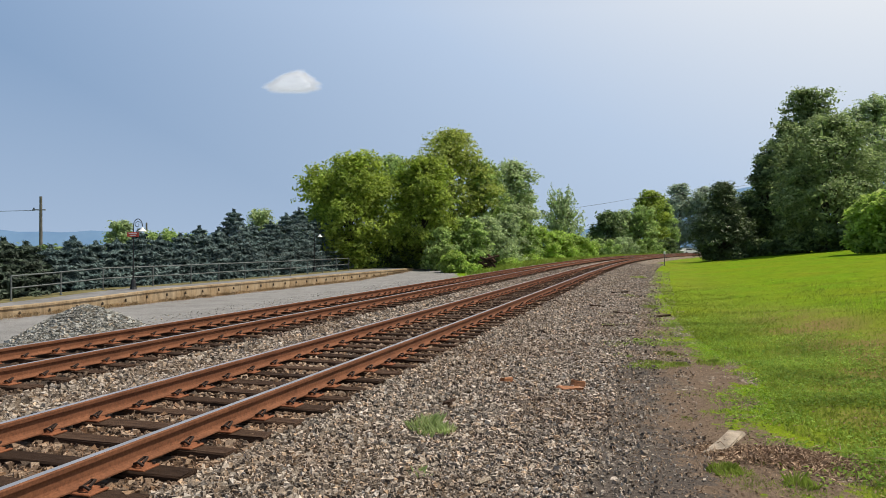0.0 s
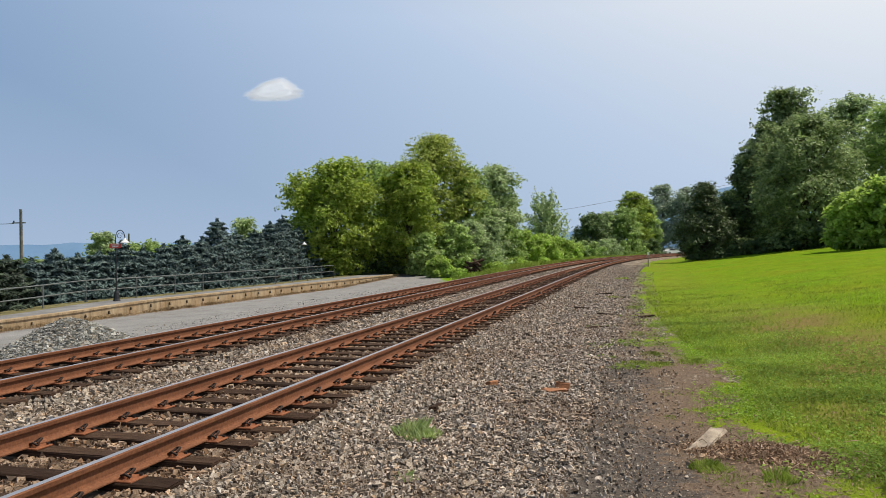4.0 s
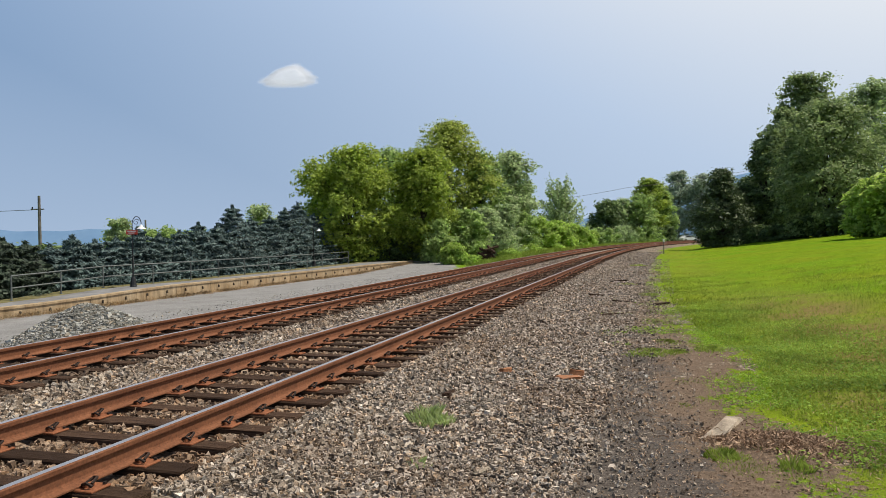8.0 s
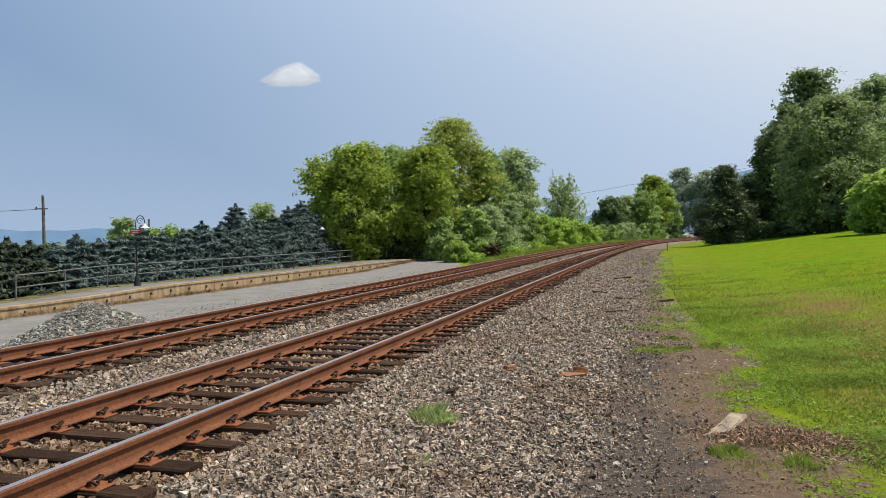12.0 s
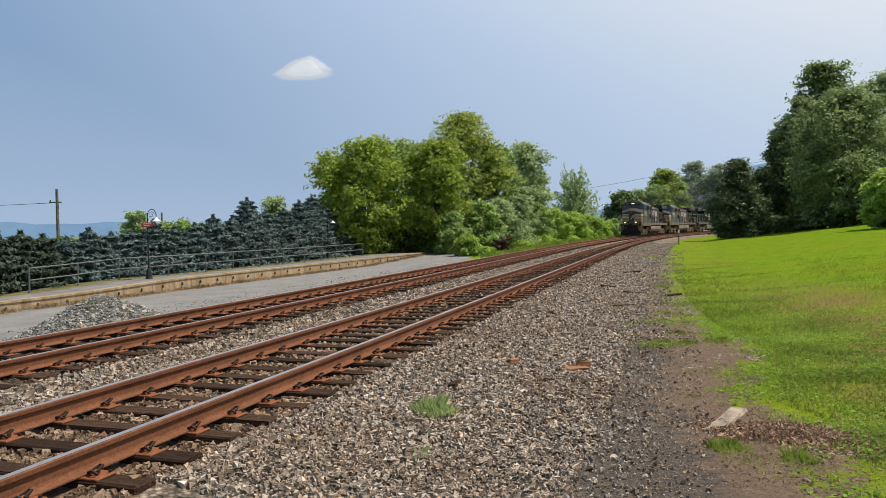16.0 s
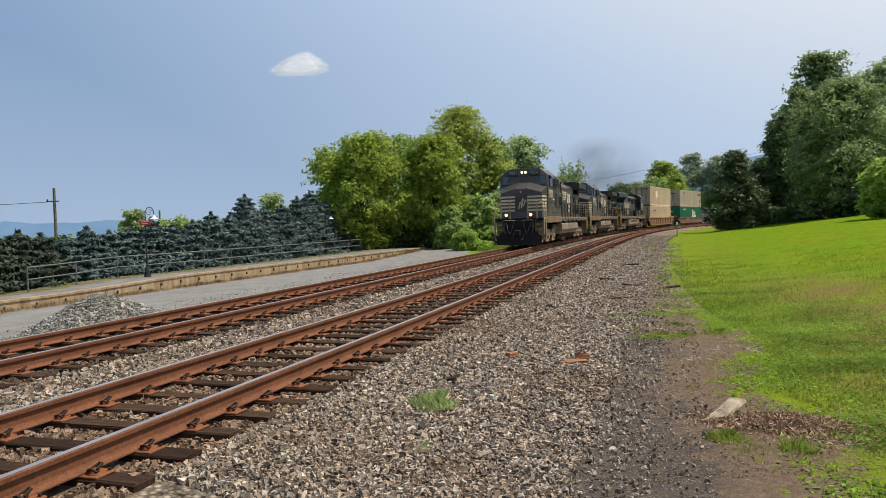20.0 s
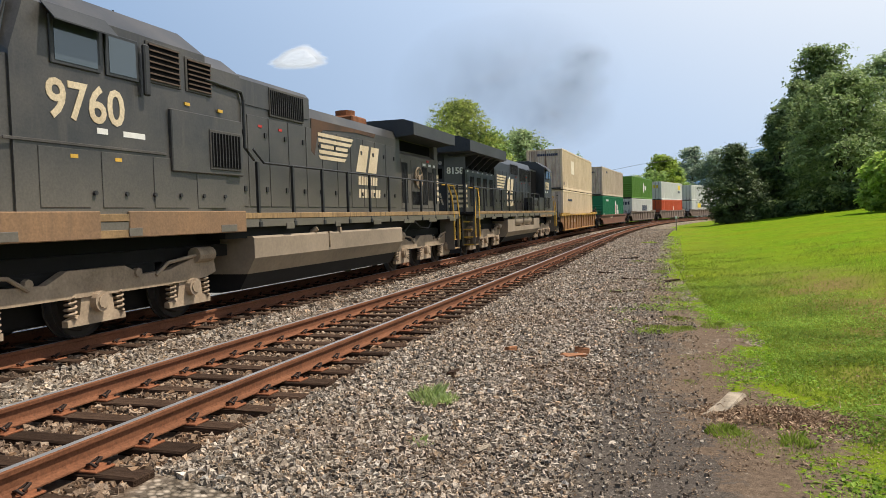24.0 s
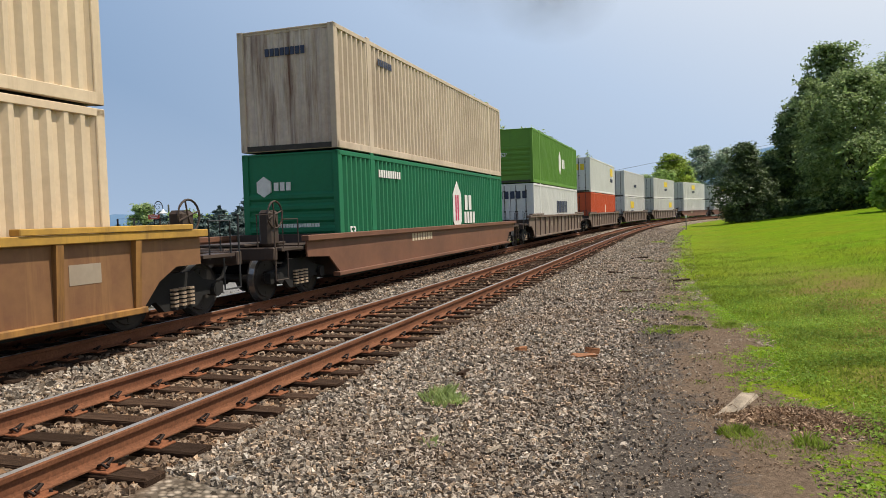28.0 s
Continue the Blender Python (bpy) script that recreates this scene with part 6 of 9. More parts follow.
def underframe(parent, y0, y1, tank_kind):
    b = Build()
    b.box(-1.52, 1.52, y0, y1, 1.66, 1.75, 1, 0.01)
    b.box(-0.75, 0.75, y0 + 0.3, y1 - 0.3, 1.1, 1.66, 1)
    b.box(-1.35, 1.35, -4.4, 4.4, 1.3, 1.66, 1)
    b.box(-0.9, 0.9, y0 + 0.6, y1 - 0.6, 0.98, 1.2, 1)
    b.part("underframe", [SILL, UNDER_BLACK], parent)
    for side in (-1, 1):
        s = Build()
        s.box(min(side * 1.5, side * 1.535), max(side * 1.5, side * 1.535), y0, y1, 1.655, 1.765, 0, 0.008)
        s.box(min(side * 1.49, side * 1.525), max(side * 1.49, side * 1.525), y0, y1, 1.5, 1.652, 1, 0.004)
        r = random.Random(4)
        for k in range(9):
            yy = y0 + 1.2 + k * (y1 - y0 - 2.4) / 8
            s.box(min(side * 1.535, side * 1.55), max(side * 1.535, side * 1.55), yy, yy + r.uniform(0.2, 0.9), 1.44, 1.56, 1, 0.004)
        s.part("side_sill", [SILL, BLACK_PAINT], parent, "walkway edge in worn cream paint and rust")
    if tank_kind == "plain":
        t = Build()
        t.prism([(-1.46, 1.33), (-1.5, 1.29), (-1.5, 0.92), (-1.32, 0.62), (1.32, 0.62), (1.5, 0.92), (1.5, 1.29), (1.46, 1.33)], "y", -3.7, 4.05)
        t.part("fuel_tank", [TANK], parent, "dusty brown-grey fuel tank with sloped belly")
        # the shadow under the tank is put into the belly's black
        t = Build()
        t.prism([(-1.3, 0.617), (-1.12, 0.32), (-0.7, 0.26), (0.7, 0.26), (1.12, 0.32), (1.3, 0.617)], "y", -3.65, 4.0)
        t.part("tank_belly", [UNDER_BLACK], parent, "tank underside, black to stand for its shade")
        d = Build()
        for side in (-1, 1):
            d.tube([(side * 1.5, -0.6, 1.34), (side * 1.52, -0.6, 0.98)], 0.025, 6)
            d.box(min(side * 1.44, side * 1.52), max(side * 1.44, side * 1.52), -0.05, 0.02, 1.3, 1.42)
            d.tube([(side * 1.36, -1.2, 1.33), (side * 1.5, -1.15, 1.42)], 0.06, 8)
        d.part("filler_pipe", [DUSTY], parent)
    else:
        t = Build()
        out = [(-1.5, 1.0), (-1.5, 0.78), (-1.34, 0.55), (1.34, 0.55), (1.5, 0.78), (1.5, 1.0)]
        # belly painted black for the shadow under the tank
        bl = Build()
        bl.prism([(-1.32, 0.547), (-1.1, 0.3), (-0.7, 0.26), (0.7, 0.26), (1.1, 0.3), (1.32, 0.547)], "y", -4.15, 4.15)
        bl.part("tank_belly", [UNDER_BLACK], parent, "tank underside, black to stand for its shade")
        t.prism(out, "y", -2.4, 2.6)
        t.part("fuel_tank", [TANK], parent, "dusty fuel tank with stepped top")
        tall = [(a, (1.36 if z == 1.0 else z)) for a, z in out]
        for ya, yb in ((-4.2, -2.404), (2.604, 4.2)):
            te = Build()
            te.prism(tall, "y", ya, yb)
            te.part("tank_end", [TANK], parent, "tall dusty end of the fuel tank")
        for side in (-1, 1):
            for yc in (-1.15, 1.35):
                a = Build()
                rr = 0.3
                a.tube([(side * 1.16, yc - 1.08, 1.3), (side * 1.16, yc - 1.0, 1.3), (side * 1.16, yc + 1.0, 1.3), (side * 1.16, yc + 1.08, 1.3)], rr, 16)
                a.v = [((x - side * 1.16) * (0.72 if abs(yy - yc) > 1.05 else 1) + side * 1.16, yy, (z - 1.3) * (0.72 if abs(yy - yc) > 1.05 else 1) + 1.3) for x, yy, z in a.v]
                for o in (-0.75, 0.75):
                    a.box(min(side * 1.0, side * 1.4), max(side * 1.0, side * 1.4), yc + o - 0.05, yc + o + 0.05, 0.98, 1.08)
                a.part("air_reservoir", [TANK], parent, "grey cylindrical air tank", True)


def shell(outline_at, ys, mats, name, parent, label="", smooth=False):
    """A skin lofted through cross outlines (lists of x, z) at stations ys, closed at both ends."""
    b = Build()
    rings = [outline_at(y) for y in ys]
    n = len(rings[0])
    vs = [(x, y, z) for y, ring in zip(ys, rings) for x, z in ring]
    fs = [(i * n + k, i * n + (k + 1) % n, (i + 1) * n + (k + 1) % n, (i + 1) * n + k) for i in range(len(ys) - 1) for k in range(n)]
    fs += [tuple(reversed(range(n))), tuple(range(len(vs) - n, len(vs)))]
    b.add(vs, fs)
    return b.part(name, mats, parent, label, smooth)


def panel(parent, name, side, x, y0, y1, z0, z1, mat, thick=0.012, label=""):
    b = Build()
    b.box(min(side * x, side * (x + thick)), max(side * x, side * (x + thick)), y0, y1, z0, z1, 0, 0.006)
    return b.part(name, [mat], parent, label)


def grille(parent, side, x, y0, y1, z0, z1, n=6, upright=True, name="grille", slat=None, rim=None):
    slat = slat or GRILLE_SLAT
    if rim:
        f = Build()
        f.box(min(side * (x - 0.01), side * (x + 0.02)), max(side * (x - 0.01), side * (x + 0.02)), y0 - 0.05, y1 + 0.05, z0 - 0.05, z1 + 0.05, 0, 0.008)
        f.part("grille_frame", [rim], parent)
        x += 0.02
    b = Build()
    b.box(min(side * (x + 0.002), side * (x + 0.008)), max(side * (x + 0.002), side * (x + 0.008)), y0, y1, z0, z1, 0)
    back = b.part(name, [MESH_DARK], parent, "dark louvred grille")
    one = Build()
    lo, hi = min(side * x, side * (x + 0.025)), max(side * x, side * (x + 0.025))
    if upright:
        one.box(lo, hi, -0.012, 0.012, z0, z1)
    else:
        one.box(lo, hi, y0, y1, -0.01, 0.012)
    first = one.part("slat", [slat], back)
    for k in range(n + 1):
        o = first if k == 0 else new("slat", first.data)
        o.parent = back
        o.location = (0, y0 + (y1 - y0) * k / n, 0) if upright else (0, 0, z0 + (z1 - z0) * k / n)
    return back


def handrails(parent, y0, y1, n, side, wide=0.035, mesh_top=2.72):
    b = Build()
    b.tube([(side * 1.49, y0 - 0.1, 2.95 if wide < 0.05 else mesh_top), (side * 1.49, y0 + 0.25, mesh_top), (side * 1.49, y1, mesh_top)], 0.024, 7)
    b.part("handrail", [GRAB_BLACK], parent)
    for k in range(n):
        yy = y0 + (y1 - y0) * k / (n - 1)
        p = Build()
        p.box(min(side * 1.47, side * 1.53), max(side * 1.47, side * 1.53), yy - wide, yy + wide, 1.5, mesh_top + 0.01, 0, 0.006)
        p.box(min(side * 1.46, side * 1.55), max(side * 1.46, side * 1.55), yy - 0.05, yy + 0.05, 1.5, 1.6, 0, 0.006)
        p.part("handrail_post", [GRAB_BLACK], parent)


def flank_marks(parent, y_stripes, y_end, ztop, x, flip):
    """Cream speed stripes, a slanted emblem and two rows of lettering blocks on the hood's side."""
    for side in (-1, 1):
        d = 1 if side == 1 else -1
        fwd = -1 if side == 1 else 1
        for k in range(5):
            z = ztop - k * 0.135
            b = Build()
            ya, yb = y_stripes, y_stripes + 2.0 - k * 0.12
            b.prism([(ya + k * 0.02, z - 0.085), (yb - 0.12, z - 0.085), (yb, z), (ya, z)], "x", min(side * x, side * (x + 0.006)), max(side * x, side * (x + 0.006)))
            b.part("cream_stripe", [CREAM], parent)
        e = Build()
        yb = y_stripes + 2.1
        xs = (min(side * x, side * (x + 0.006)), max(side * x, side * (x + 0.006)))
        z0, z1 = ztop - 0.82, ztop - 0.1
        # plain slanted blocks
        e.prism([(yb, z0), (yb + 0.62, z0), (yb + 0.9, z1), (yb + 0.32, z1)], "x", *xs)
        e.prism([(yb + 0.78, z0), (yb + 1.36, z0), (yb + 1.6, z1), (yb + 1.06, z1)], "x", *xs)
        e.part("emblem", [CREAM], parent, "cream slanted railway emblem")
        for row in range(2):
            t = Build()
            for k in range(7 if row == 0 else 8):
                yy = yb + 0.12 + k * 0.19
                zz = z0 - 0.34 - row * 0.34
                t.prism([(yy, zz), (yy + 0.14, zz), (yy + 0.17, zz + 0.23), (yy + 0.03, zz + 0.23)], "x", *xs)
            t.part("lettering_bar", [CREAM], parent)


def nose_emblem(parent, y, z, out):
    """A dark panel between the stripes with a slanted cream outline."""
    ys = (min(y, y - out * 0.008), max(y, y - out * 0.008))
    b = Build()
    b.box(-0.34, 0.34, *ys, z - 0.5, z + 0.42, 0)
    b.part("emblem_panel", [BLACK_CLEAN], parent)
    yy = y - out * 0.012
    ys = (min(yy, yy - out * 0.006), max(yy, yy - out * 0.006))
    for k, (x, w, lo, hi) in enumerate(((-0.2, 0.07, -0.36, 0.1), (-0.04, 0.09, -0.3, 0.3), (0.13, 0.06, -0.14, 0.22))):
        c = Build()
        c.prism([(x, z + lo), (x + w, z + lo), (x + w + 0.14, z + hi), (x + 0.12, z + hi)], "y", *ys)
        c.part("emblem_mark", [CREAM], parent)


def headlamps(parent, x, y, z, out, lit, name="headlight"):
    for dx in (-0.11, 0.11):
        b = Build()
        b.tube([(x + dx, y, z), (x + dx, y - out * 0.06, z)], 0.105, 14, 1)
        b.tube([(x + dx, y - out * 0.055, z), (x + dx, y - out * 0.068, z)], 0.08, 14, 0)
        b.part(name, [LAMP_GLOW if lit else LAMP_OFF, GRAB_BLACK], parent, "lit round headlight" if lit else "round headlight, unlit")


def cab_locomotive(number, lit, label, wagon="locomotive"):
    """Wide-nose road locomotive, its front towards -y, origin at mid-length on the rail."""
    L = thing(wagon, None, label, "locomotive", "locomotives")
    underframe(L, -10.45, 9.8, "plain")
    tr = [loco_truck(L, -7.25, False), loco_truck(L, 7.1, True)]
    coupler(L, -11.1, -1)
    coupler(L, 11.1, 1)
    plow(L, -10.5, 1)
    b = Build()
    b.box(-1.3, 1.3, 9.7, 9.95, 0.5, 1.66, 0, 0.02)
    b.part("end_plate", [UNDER_BLACK], L)
    for side in (-1, 1):
        steps(L, -10.5, 1, side)
        steps(L, 9.8, -1, side)
    end_rails(L, -10.5, 1, PALE_GRAB)
    end_rails(L, 9.82, -1)

    # nose: a blunt wedge with a low ridge
    def nose(y):
        f = (y + 9.75) / 1.05
        w = 1.28 + 0.2 * min(1, f * 1.2)
        e = 3.3 + 0.45 * f
        m = 3.55 + 0.5 * f
        return [(-w, 1.75), (w, 1.75), (w, e), (0.35, m), (-0.35, m), (-w, e)]
    shell(nose, (-9.75, -9.6, -9.0, -8.7), [BLACK_PAINT], "nose", L, "blunt black nose with cream stripes")
    for k in range(5):
        z = 3.1 - k * 0.205
        for sx in (-1, 1):
            s = Build()
            s.box(min(sx * 0.38, sx * 1.27), max(sx * 0.38, sx * 1.27), -9.765, -9.748, z - 0.11, z, 0)
            s.part("nose_stripe", [CREAM], L)
            s = Build()
            s.add([(sx * 1.285, -9.74, z - 0.11), (sx * 1.285, -9.74, z), (sx * 1.43, -8.95 - k * 0.05, z), (sx * 1.43, -9.0 - k * 0.05, z - 0.11),
                   (sx * 1.31, -9.76, z - 0.11), (sx * 1.31, -9.76, z), (sx * 1.455, -8.95 - k * 0.05, z), (sx * 1.455, -9.0 - k * 0.05, z - 0.11)],
                  [(0, 1, 2, 3), (4, 7, 6, 5), (0, 4, 5, 1), (1, 5, 6, 2), (2, 6, 7, 3), (3, 7, 4, 0)])
            s.part("nose_stripe", [CREAM], L)
    nose_emblem(L, -9.765, 2.65, 1)
    # nose door and its mark
    d = Build()
    d.box(-0.3, 0.3, -9.79, -9.75, 3.2, 3.5, 0, 0.01)
    d.box(-0.05, 0.05, -9.8, -9.785, 3.27, 3.4, 1, 0.004)
    d.part("nose_hatch", [BLACK_PAINT, GRAB_YELLOW], L)

    def cab(y):
        f = min(1.0, max(0.0, (y + 8.85) / 0.25))
        return [(-1.5, 1.75), (1.5, 1.75), (1.5, 3.72 + 0.68 * f), (0.98, 4.02 + 0.8 * f), (-0.98, 4.02 + 0.8 * f), (-1.5, 3.72 + 0.68 * f)]
    cb = shell(cab, (-8.85, -8.6, -7.4, -5.0), [BLACK_PAINT], "cab", L, "black driver's cab with tinted windows")
    top = Build()
    top.box(-0.5, 0.5, -7.2, -6.2, 4.78, 4.86, 0, 0.02)
    top.box(0.4, 0.8, -8.0, -7.3, 4.8, 4.9, 0, 0.02)
    top.tube([(-0.9, -8.3, 4.84), (0.9, -8.3, 4.84)], 0.025, 6)
    top.tube([(-0.7, -6.6, 4.8), (-0.7, -6.6, 5.1)], 0.015, 5)
    top.tube([(0.2, -5.6, 4.8), (0.2, -5.6, 5.15)], 0.015, 5)
    top.part("cab_roof", [BLACK_ROOF], cb)
    # windscreen panes lie on the sloping front
    for sx in (-1, 1):
        w = Build()
        y0, y1, z0, z1 = -8.83, -8.69, 3.86, 4.36
        o = Vector((0, -0.02, 0.012))
        q = [Vector((sx * 0.1, y0, z0)), Vector((sx * 1.36, y0, z0 - 0.06)), Vector((sx * 1.36, y1, z1)), Vector((sx * 0.1, y1, z1))]
        w.add([v + o for v in q] + [v + o * 2.2 for v in q], [(0, 1, 2, 3), (4, 7, 6, 5), (0, 4, 5, 1), (1, 5, 6, 2), (2, 6, 7, 3), (3, 7, 4, 0)])
        w.part("windscreen", [GLASS], cb, "blue-tinted windscreen pane")
        fr = Build()
        loop = [v + o * 2.4 for v in q]
        fr.tube(loop + [loop[0]], 0.028, 5)
        fr.part("windscreen_frame", [GRAB_BLACK], cb)
        nb = Build()
        nb.box(min(sx * 0.34, sx * 1.02), max(sx * 0.34, sx * 1.02), -8.74, -8.5, 4.43, 4.72, 0, 0.015)
        nb.part("number_board", [BLACK_ROOF], cb)
        lettering("road_number", number, 0.27, BOARD_MARK, cb, pose(sx * 0.68, -8.745, 4.575, 90, 0, 0), "white painted road number")
        side = sx
        x = 1.5
        for ya, yb2, za, zb in ((-8.25, -7.4, 3.68, 4.3), (-7.3, -6.65, 3.68, 4.28)):
            fr = Build()
            fr.box(min(side * x, side * (x + 0.03)), max(side * x, side * (x + 0.03)), ya, yb2, za, zb, 0, 0.01)
            wd = fr.part("side_window", [BLACK_ROOF], cb, "sliding side window of the cab")
            gl = Build()
            gl.box(min(side * (x + 0.02), side * (x + 0.036)), max(side * (x + 0.02), side * (x + 0.036)), ya + 0.06, yb2 - 0.06, za + 0.05, zb - 0.05, 0)
            gl.part("pane", [GLASS], cb, "tinted window pane")
        fr = Build()
        fr.add([(side * 1.5, -8.35, 4.42), (side * 1.5, -7.25, 4.42), (side * 1.72, -7.25, 4.18), (side * 1.72, -8.35, 4.18),
                (side * 1.5, -8.35, 4.44), (side * 1.5, -7.25, 4.44), (side * 1.72, -7.25, 4.2), (side * 1.72, -8.35, 4.2)],
               [(0, 1, 2, 3), (4, 7, 6, 5), (0, 4, 5, 1), (1, 5, 6, 2), (2, 6, 7, 3), (3, 7, 4, 0)], 0)
        fr.part("awning", [BLACK_ROOF], cb, "small sheet-metal awning over the window")
        mr = Build()
        mr.box(min(side * 1.55, side * 1.62), max(side * 1.55, side * 1.62), -6.62, -6.5, 3.5, 4.25, 0, 0.02)
        mr.part("mirror", [GRAB_BLACK], cb)
        lettering("road_number", number, 0.7, CREAM, cb, side_pose(side, 1.503, -7.65, 3.22), "cream painted road number")
        mk = Build()
        for ya, yb2 in ((-7.5, -7.3), (-7.0, -6.55)):
            mk.box(min(side * 1.5, side * 1.505), max(side * 1.5, side * 1.505), ya, yb2, 2.86, 2.94, 0)
        mk.part("model_marking", [WHITE_MARK], cb)
    headlamps(cb, 0.0, -8.7, 4.6, 1, lit)
    for sx in (-1, 1):
        b = Build()
        b.tube([(sx * 0.75, -10.5, 1.94), (sx * 0.75, -10.6, 1.94)], 0.125, 14, 1)
        b.tube([(sx * 0.75, -10.59, 1.94), (sx * 0.75, -10.615, 1.94)], 0.095, 14, 0)
        b.box(sx * 0.75 - 0.1, sx * 0.75 + 0.1, -10.5, -10.4, 1.74, 1.85, 1)
        b.part("ditch_light", [LAMP_GLOW if lit else LAMP_OFF, GRAB_BLACK], L, "lit low headlight" if lit else "low headlight, unlit")
    # equipment room, as wide as the cab
    eq = Build()
    eq.prism([(-1.48, 1.75), (1.48, 1.75), (1.48, 4.25), (1.1, 4.55), (-1.1, 4.55), (-1.48, 4.25)], "y", -5.0, -3.95)
    eq.part("equipment_room", [BLACK_PAINT], L)
    for side in (-1, 1):
        bx = Build()
        bx.box(min(side * 1.48, side * 1.56), max(side * 1.48, side * 1.56), -6.0, -4.05, 2.42, 3.4, 0, 0.015)
        bx.part("filter_box", [BLACK_PAINT], L, "raised black box with a louvred screen")
        grille(L, side, 1.562, -5.0, -4.2, 2.55, 3.12, 9, True, "filter_screen", None, DUST_EDGE)
        grille(L, side, 1.5, -6.42, -5.72, 3.78, 4.3, 6, False, "cab_vent", RUST_SLAT, DUST_EDGE)
        grille(L, side, 1.5, -5.5, -4.9, 3.78, 4.24, 6, False, "cab_vent", RUST_SLAT, DUST_EDGE)
        bd = Build()
        bd.box(min(side * 1.5, side * 1.52), max(side * 1.5, side * 1.52), -9.0, -6.1, 2.66, 2.7, 0, 0.005)
        bd.part("side_bead", [DUST_EDGE], L)
        for k, (ya, yb) in enumerate(((-9.3, -7.55), (-7.0, -4.0))):
            sk = Build()
            sk.box(min(side * 1.5, side * 1.545), max(side * 1.5, side * 1.545), ya, yb, 1.42, 1.8, 0, 0.012)
            sk.part("skirt_panel", [SKIRT], L, "rust-dusted skirt panel below the cab")
        for ya, zz in ((-8.0, 2.5), (-7.2, 2.5), (-5.6, 3.5), (-4.7, 3.5)):
            tg = Build()
            tg.box(min(side * 1.5, side * 1.518), max(side * 1.5, side * 1.518), ya, ya + 0.13, zz, zz + 0.05, 0)
            tg.part("yellow_label", [GRAB_YELLOW], L)
        for k in range(4):
            ya = -8.5 + k * 1.05
            panel(L, "access_door", side, 1.5, ya, ya + 0.82, 1.85, 2.62, BLACK_PAINT)
        p = Build()
        p.box(min(side * 1.5, side * 1.53), max(side * 1.5, side * 1.53), -9.4, -4.0, 1.42, 1.54, 0, 0.01)
        p.part("skirt", [SILL], L, "dusty brown skirt below the cab")
        p = Build()
        p.tube([(side * 1.52, -5.05, 4.0), (side * 1.52, -4.0, 3.95), (side * 1.52, -3.92, 3.8), (side * 1.52, -3.92, 2.95), (side * 1.5, -3.6, 2.75)], 0.03, 7)
        p.part("cab_handrail", [GRAB_BLACK], L)
        for k in range(6):
            q = Build()
            yy = -7.6 + k * 0.6
            q.tube([(side * 1.5, yy, 2.05), (side * 1.54, yy, 2.05)], 0.035, 6)
            q.part("latch", [GRAB_BLACK], L)
    # hood
    hd = Build()
    hd.prism([(-0.98, 1.75), (0.98, 1.75), (0.98, 3.95), (0.86, 4.2), (-0.86, 4.2), (-0.98, 3.95)], "y", -3.95, 5.4)
    hd.prism([(-1.0, 3.9), (1.0, 3.9), (1.0, 4.38), (0.9, 4.48), (-0.9, 4.48), (-1.0, 4.38)], "y", -3.95, -0.4)
    hd.box(-0.7, 0.7, -3.6, -1.0, 4.46, 4.56, 0, 0.03)
    hood = hd.part("hood", [BLACK_PAINT], L, "long black engine hood with hinged doors")
    for side in (-1, 1):
        y = -3.8
        for k in range(11):
            panel(L, "hood_door", side, 0.98, y + 0.02, y + 0.76, 1.9, 3.72, BLACK_PAINT, 0.014)
            for zl in (2.2, 3.3):
                q = Build()
                q.box(min(side * 0.99, side * 1.02), max(side * 0.99, side * 1.02), y + 0.62, y + 0.7, zl, zl + 0.1, 0)
                q.part("latch", [GRAB_BLACK], L)
            y += 0.8
        grille(L, side, 1.0, -2.1, -0.75, 3.82, 4.32, 16, True, "air_screen", None, DUST_EDGE)
        for ya in (-3.4, -2.6, -1.8):
            tg = Build()
            tg.box(min(side * 0.99, side * 1.006), max(side * 0.99, side * 1.006), ya, ya + 0.14, 3.5, 3.55, 0)
            tg.part("red_warning_label", [RED_LABEL], L)
        rs = Build()
        xs = (min(side * 0.975, side * 0.9965), max(side * 0.975, side * 0.9965))
        rs.prism([(-0.35, 3.2), (-0.2, 3.1), (0.0, 3.62), (0.3, 3.74), (1.2, 3.8), (2.2, 3.86), (3.4, 3.84), (3.5, 3.95), (-0.3, 3.95)], "x", *xs)
        rs.part("rust_stain", [HEAT_STAIN], L, "rust-brown heat stain on the hood")
    flank_marks(L, 0.0, 2.0, 3.66, 0.998, 1)
    st = Build()
    st.box(-0.45, 0.45, 3.2, 4.2, 4.18, 4.5, 0, 0.04)
    st.tube([(0, 3.7, 4.48), (0, 3.7, 4.68)], 0.28, 12)
    st.part("exhaust_stack", [ORANGE_RUST], L, "rusty exhaust stack on the roof")
    rf = Build()
    for k in range(5):
        rf.box(-0.3, 0.3, -0.6 + k * 1.1, -0.1 + k * 1.1, 4.17, 4.25, 0, 0.02)
    rf.tube([(0.5, -4.2, 4.3), (0.5, -4.6, 4.42)], 0.06, 8)
    rf.tube([(0.35, -4.2, 4.3), (0.35, -4.7, 4.45)], 0.05, 8)
    rf.part("roof_fittings", [BLACK_ROOF], L)
    # radiator with wings
    rd = Build()
    rd.prism([(-0.98, 1.75), (0.98, 1.75), (0.98, 3.55), (0.82, 3.66), (0.82, 4.06), (-0.82, 4.06), (-0.82, 3.66), (-0.98, 3.55)], "y", 5.4, 9.15)
    rd.box(-0.97, 0.97, 8.75, 9.148, 3.5, 4.06, 0)
    rd.part("rear_hood", [DUSTY_BLACK], L)
    wg = Build()
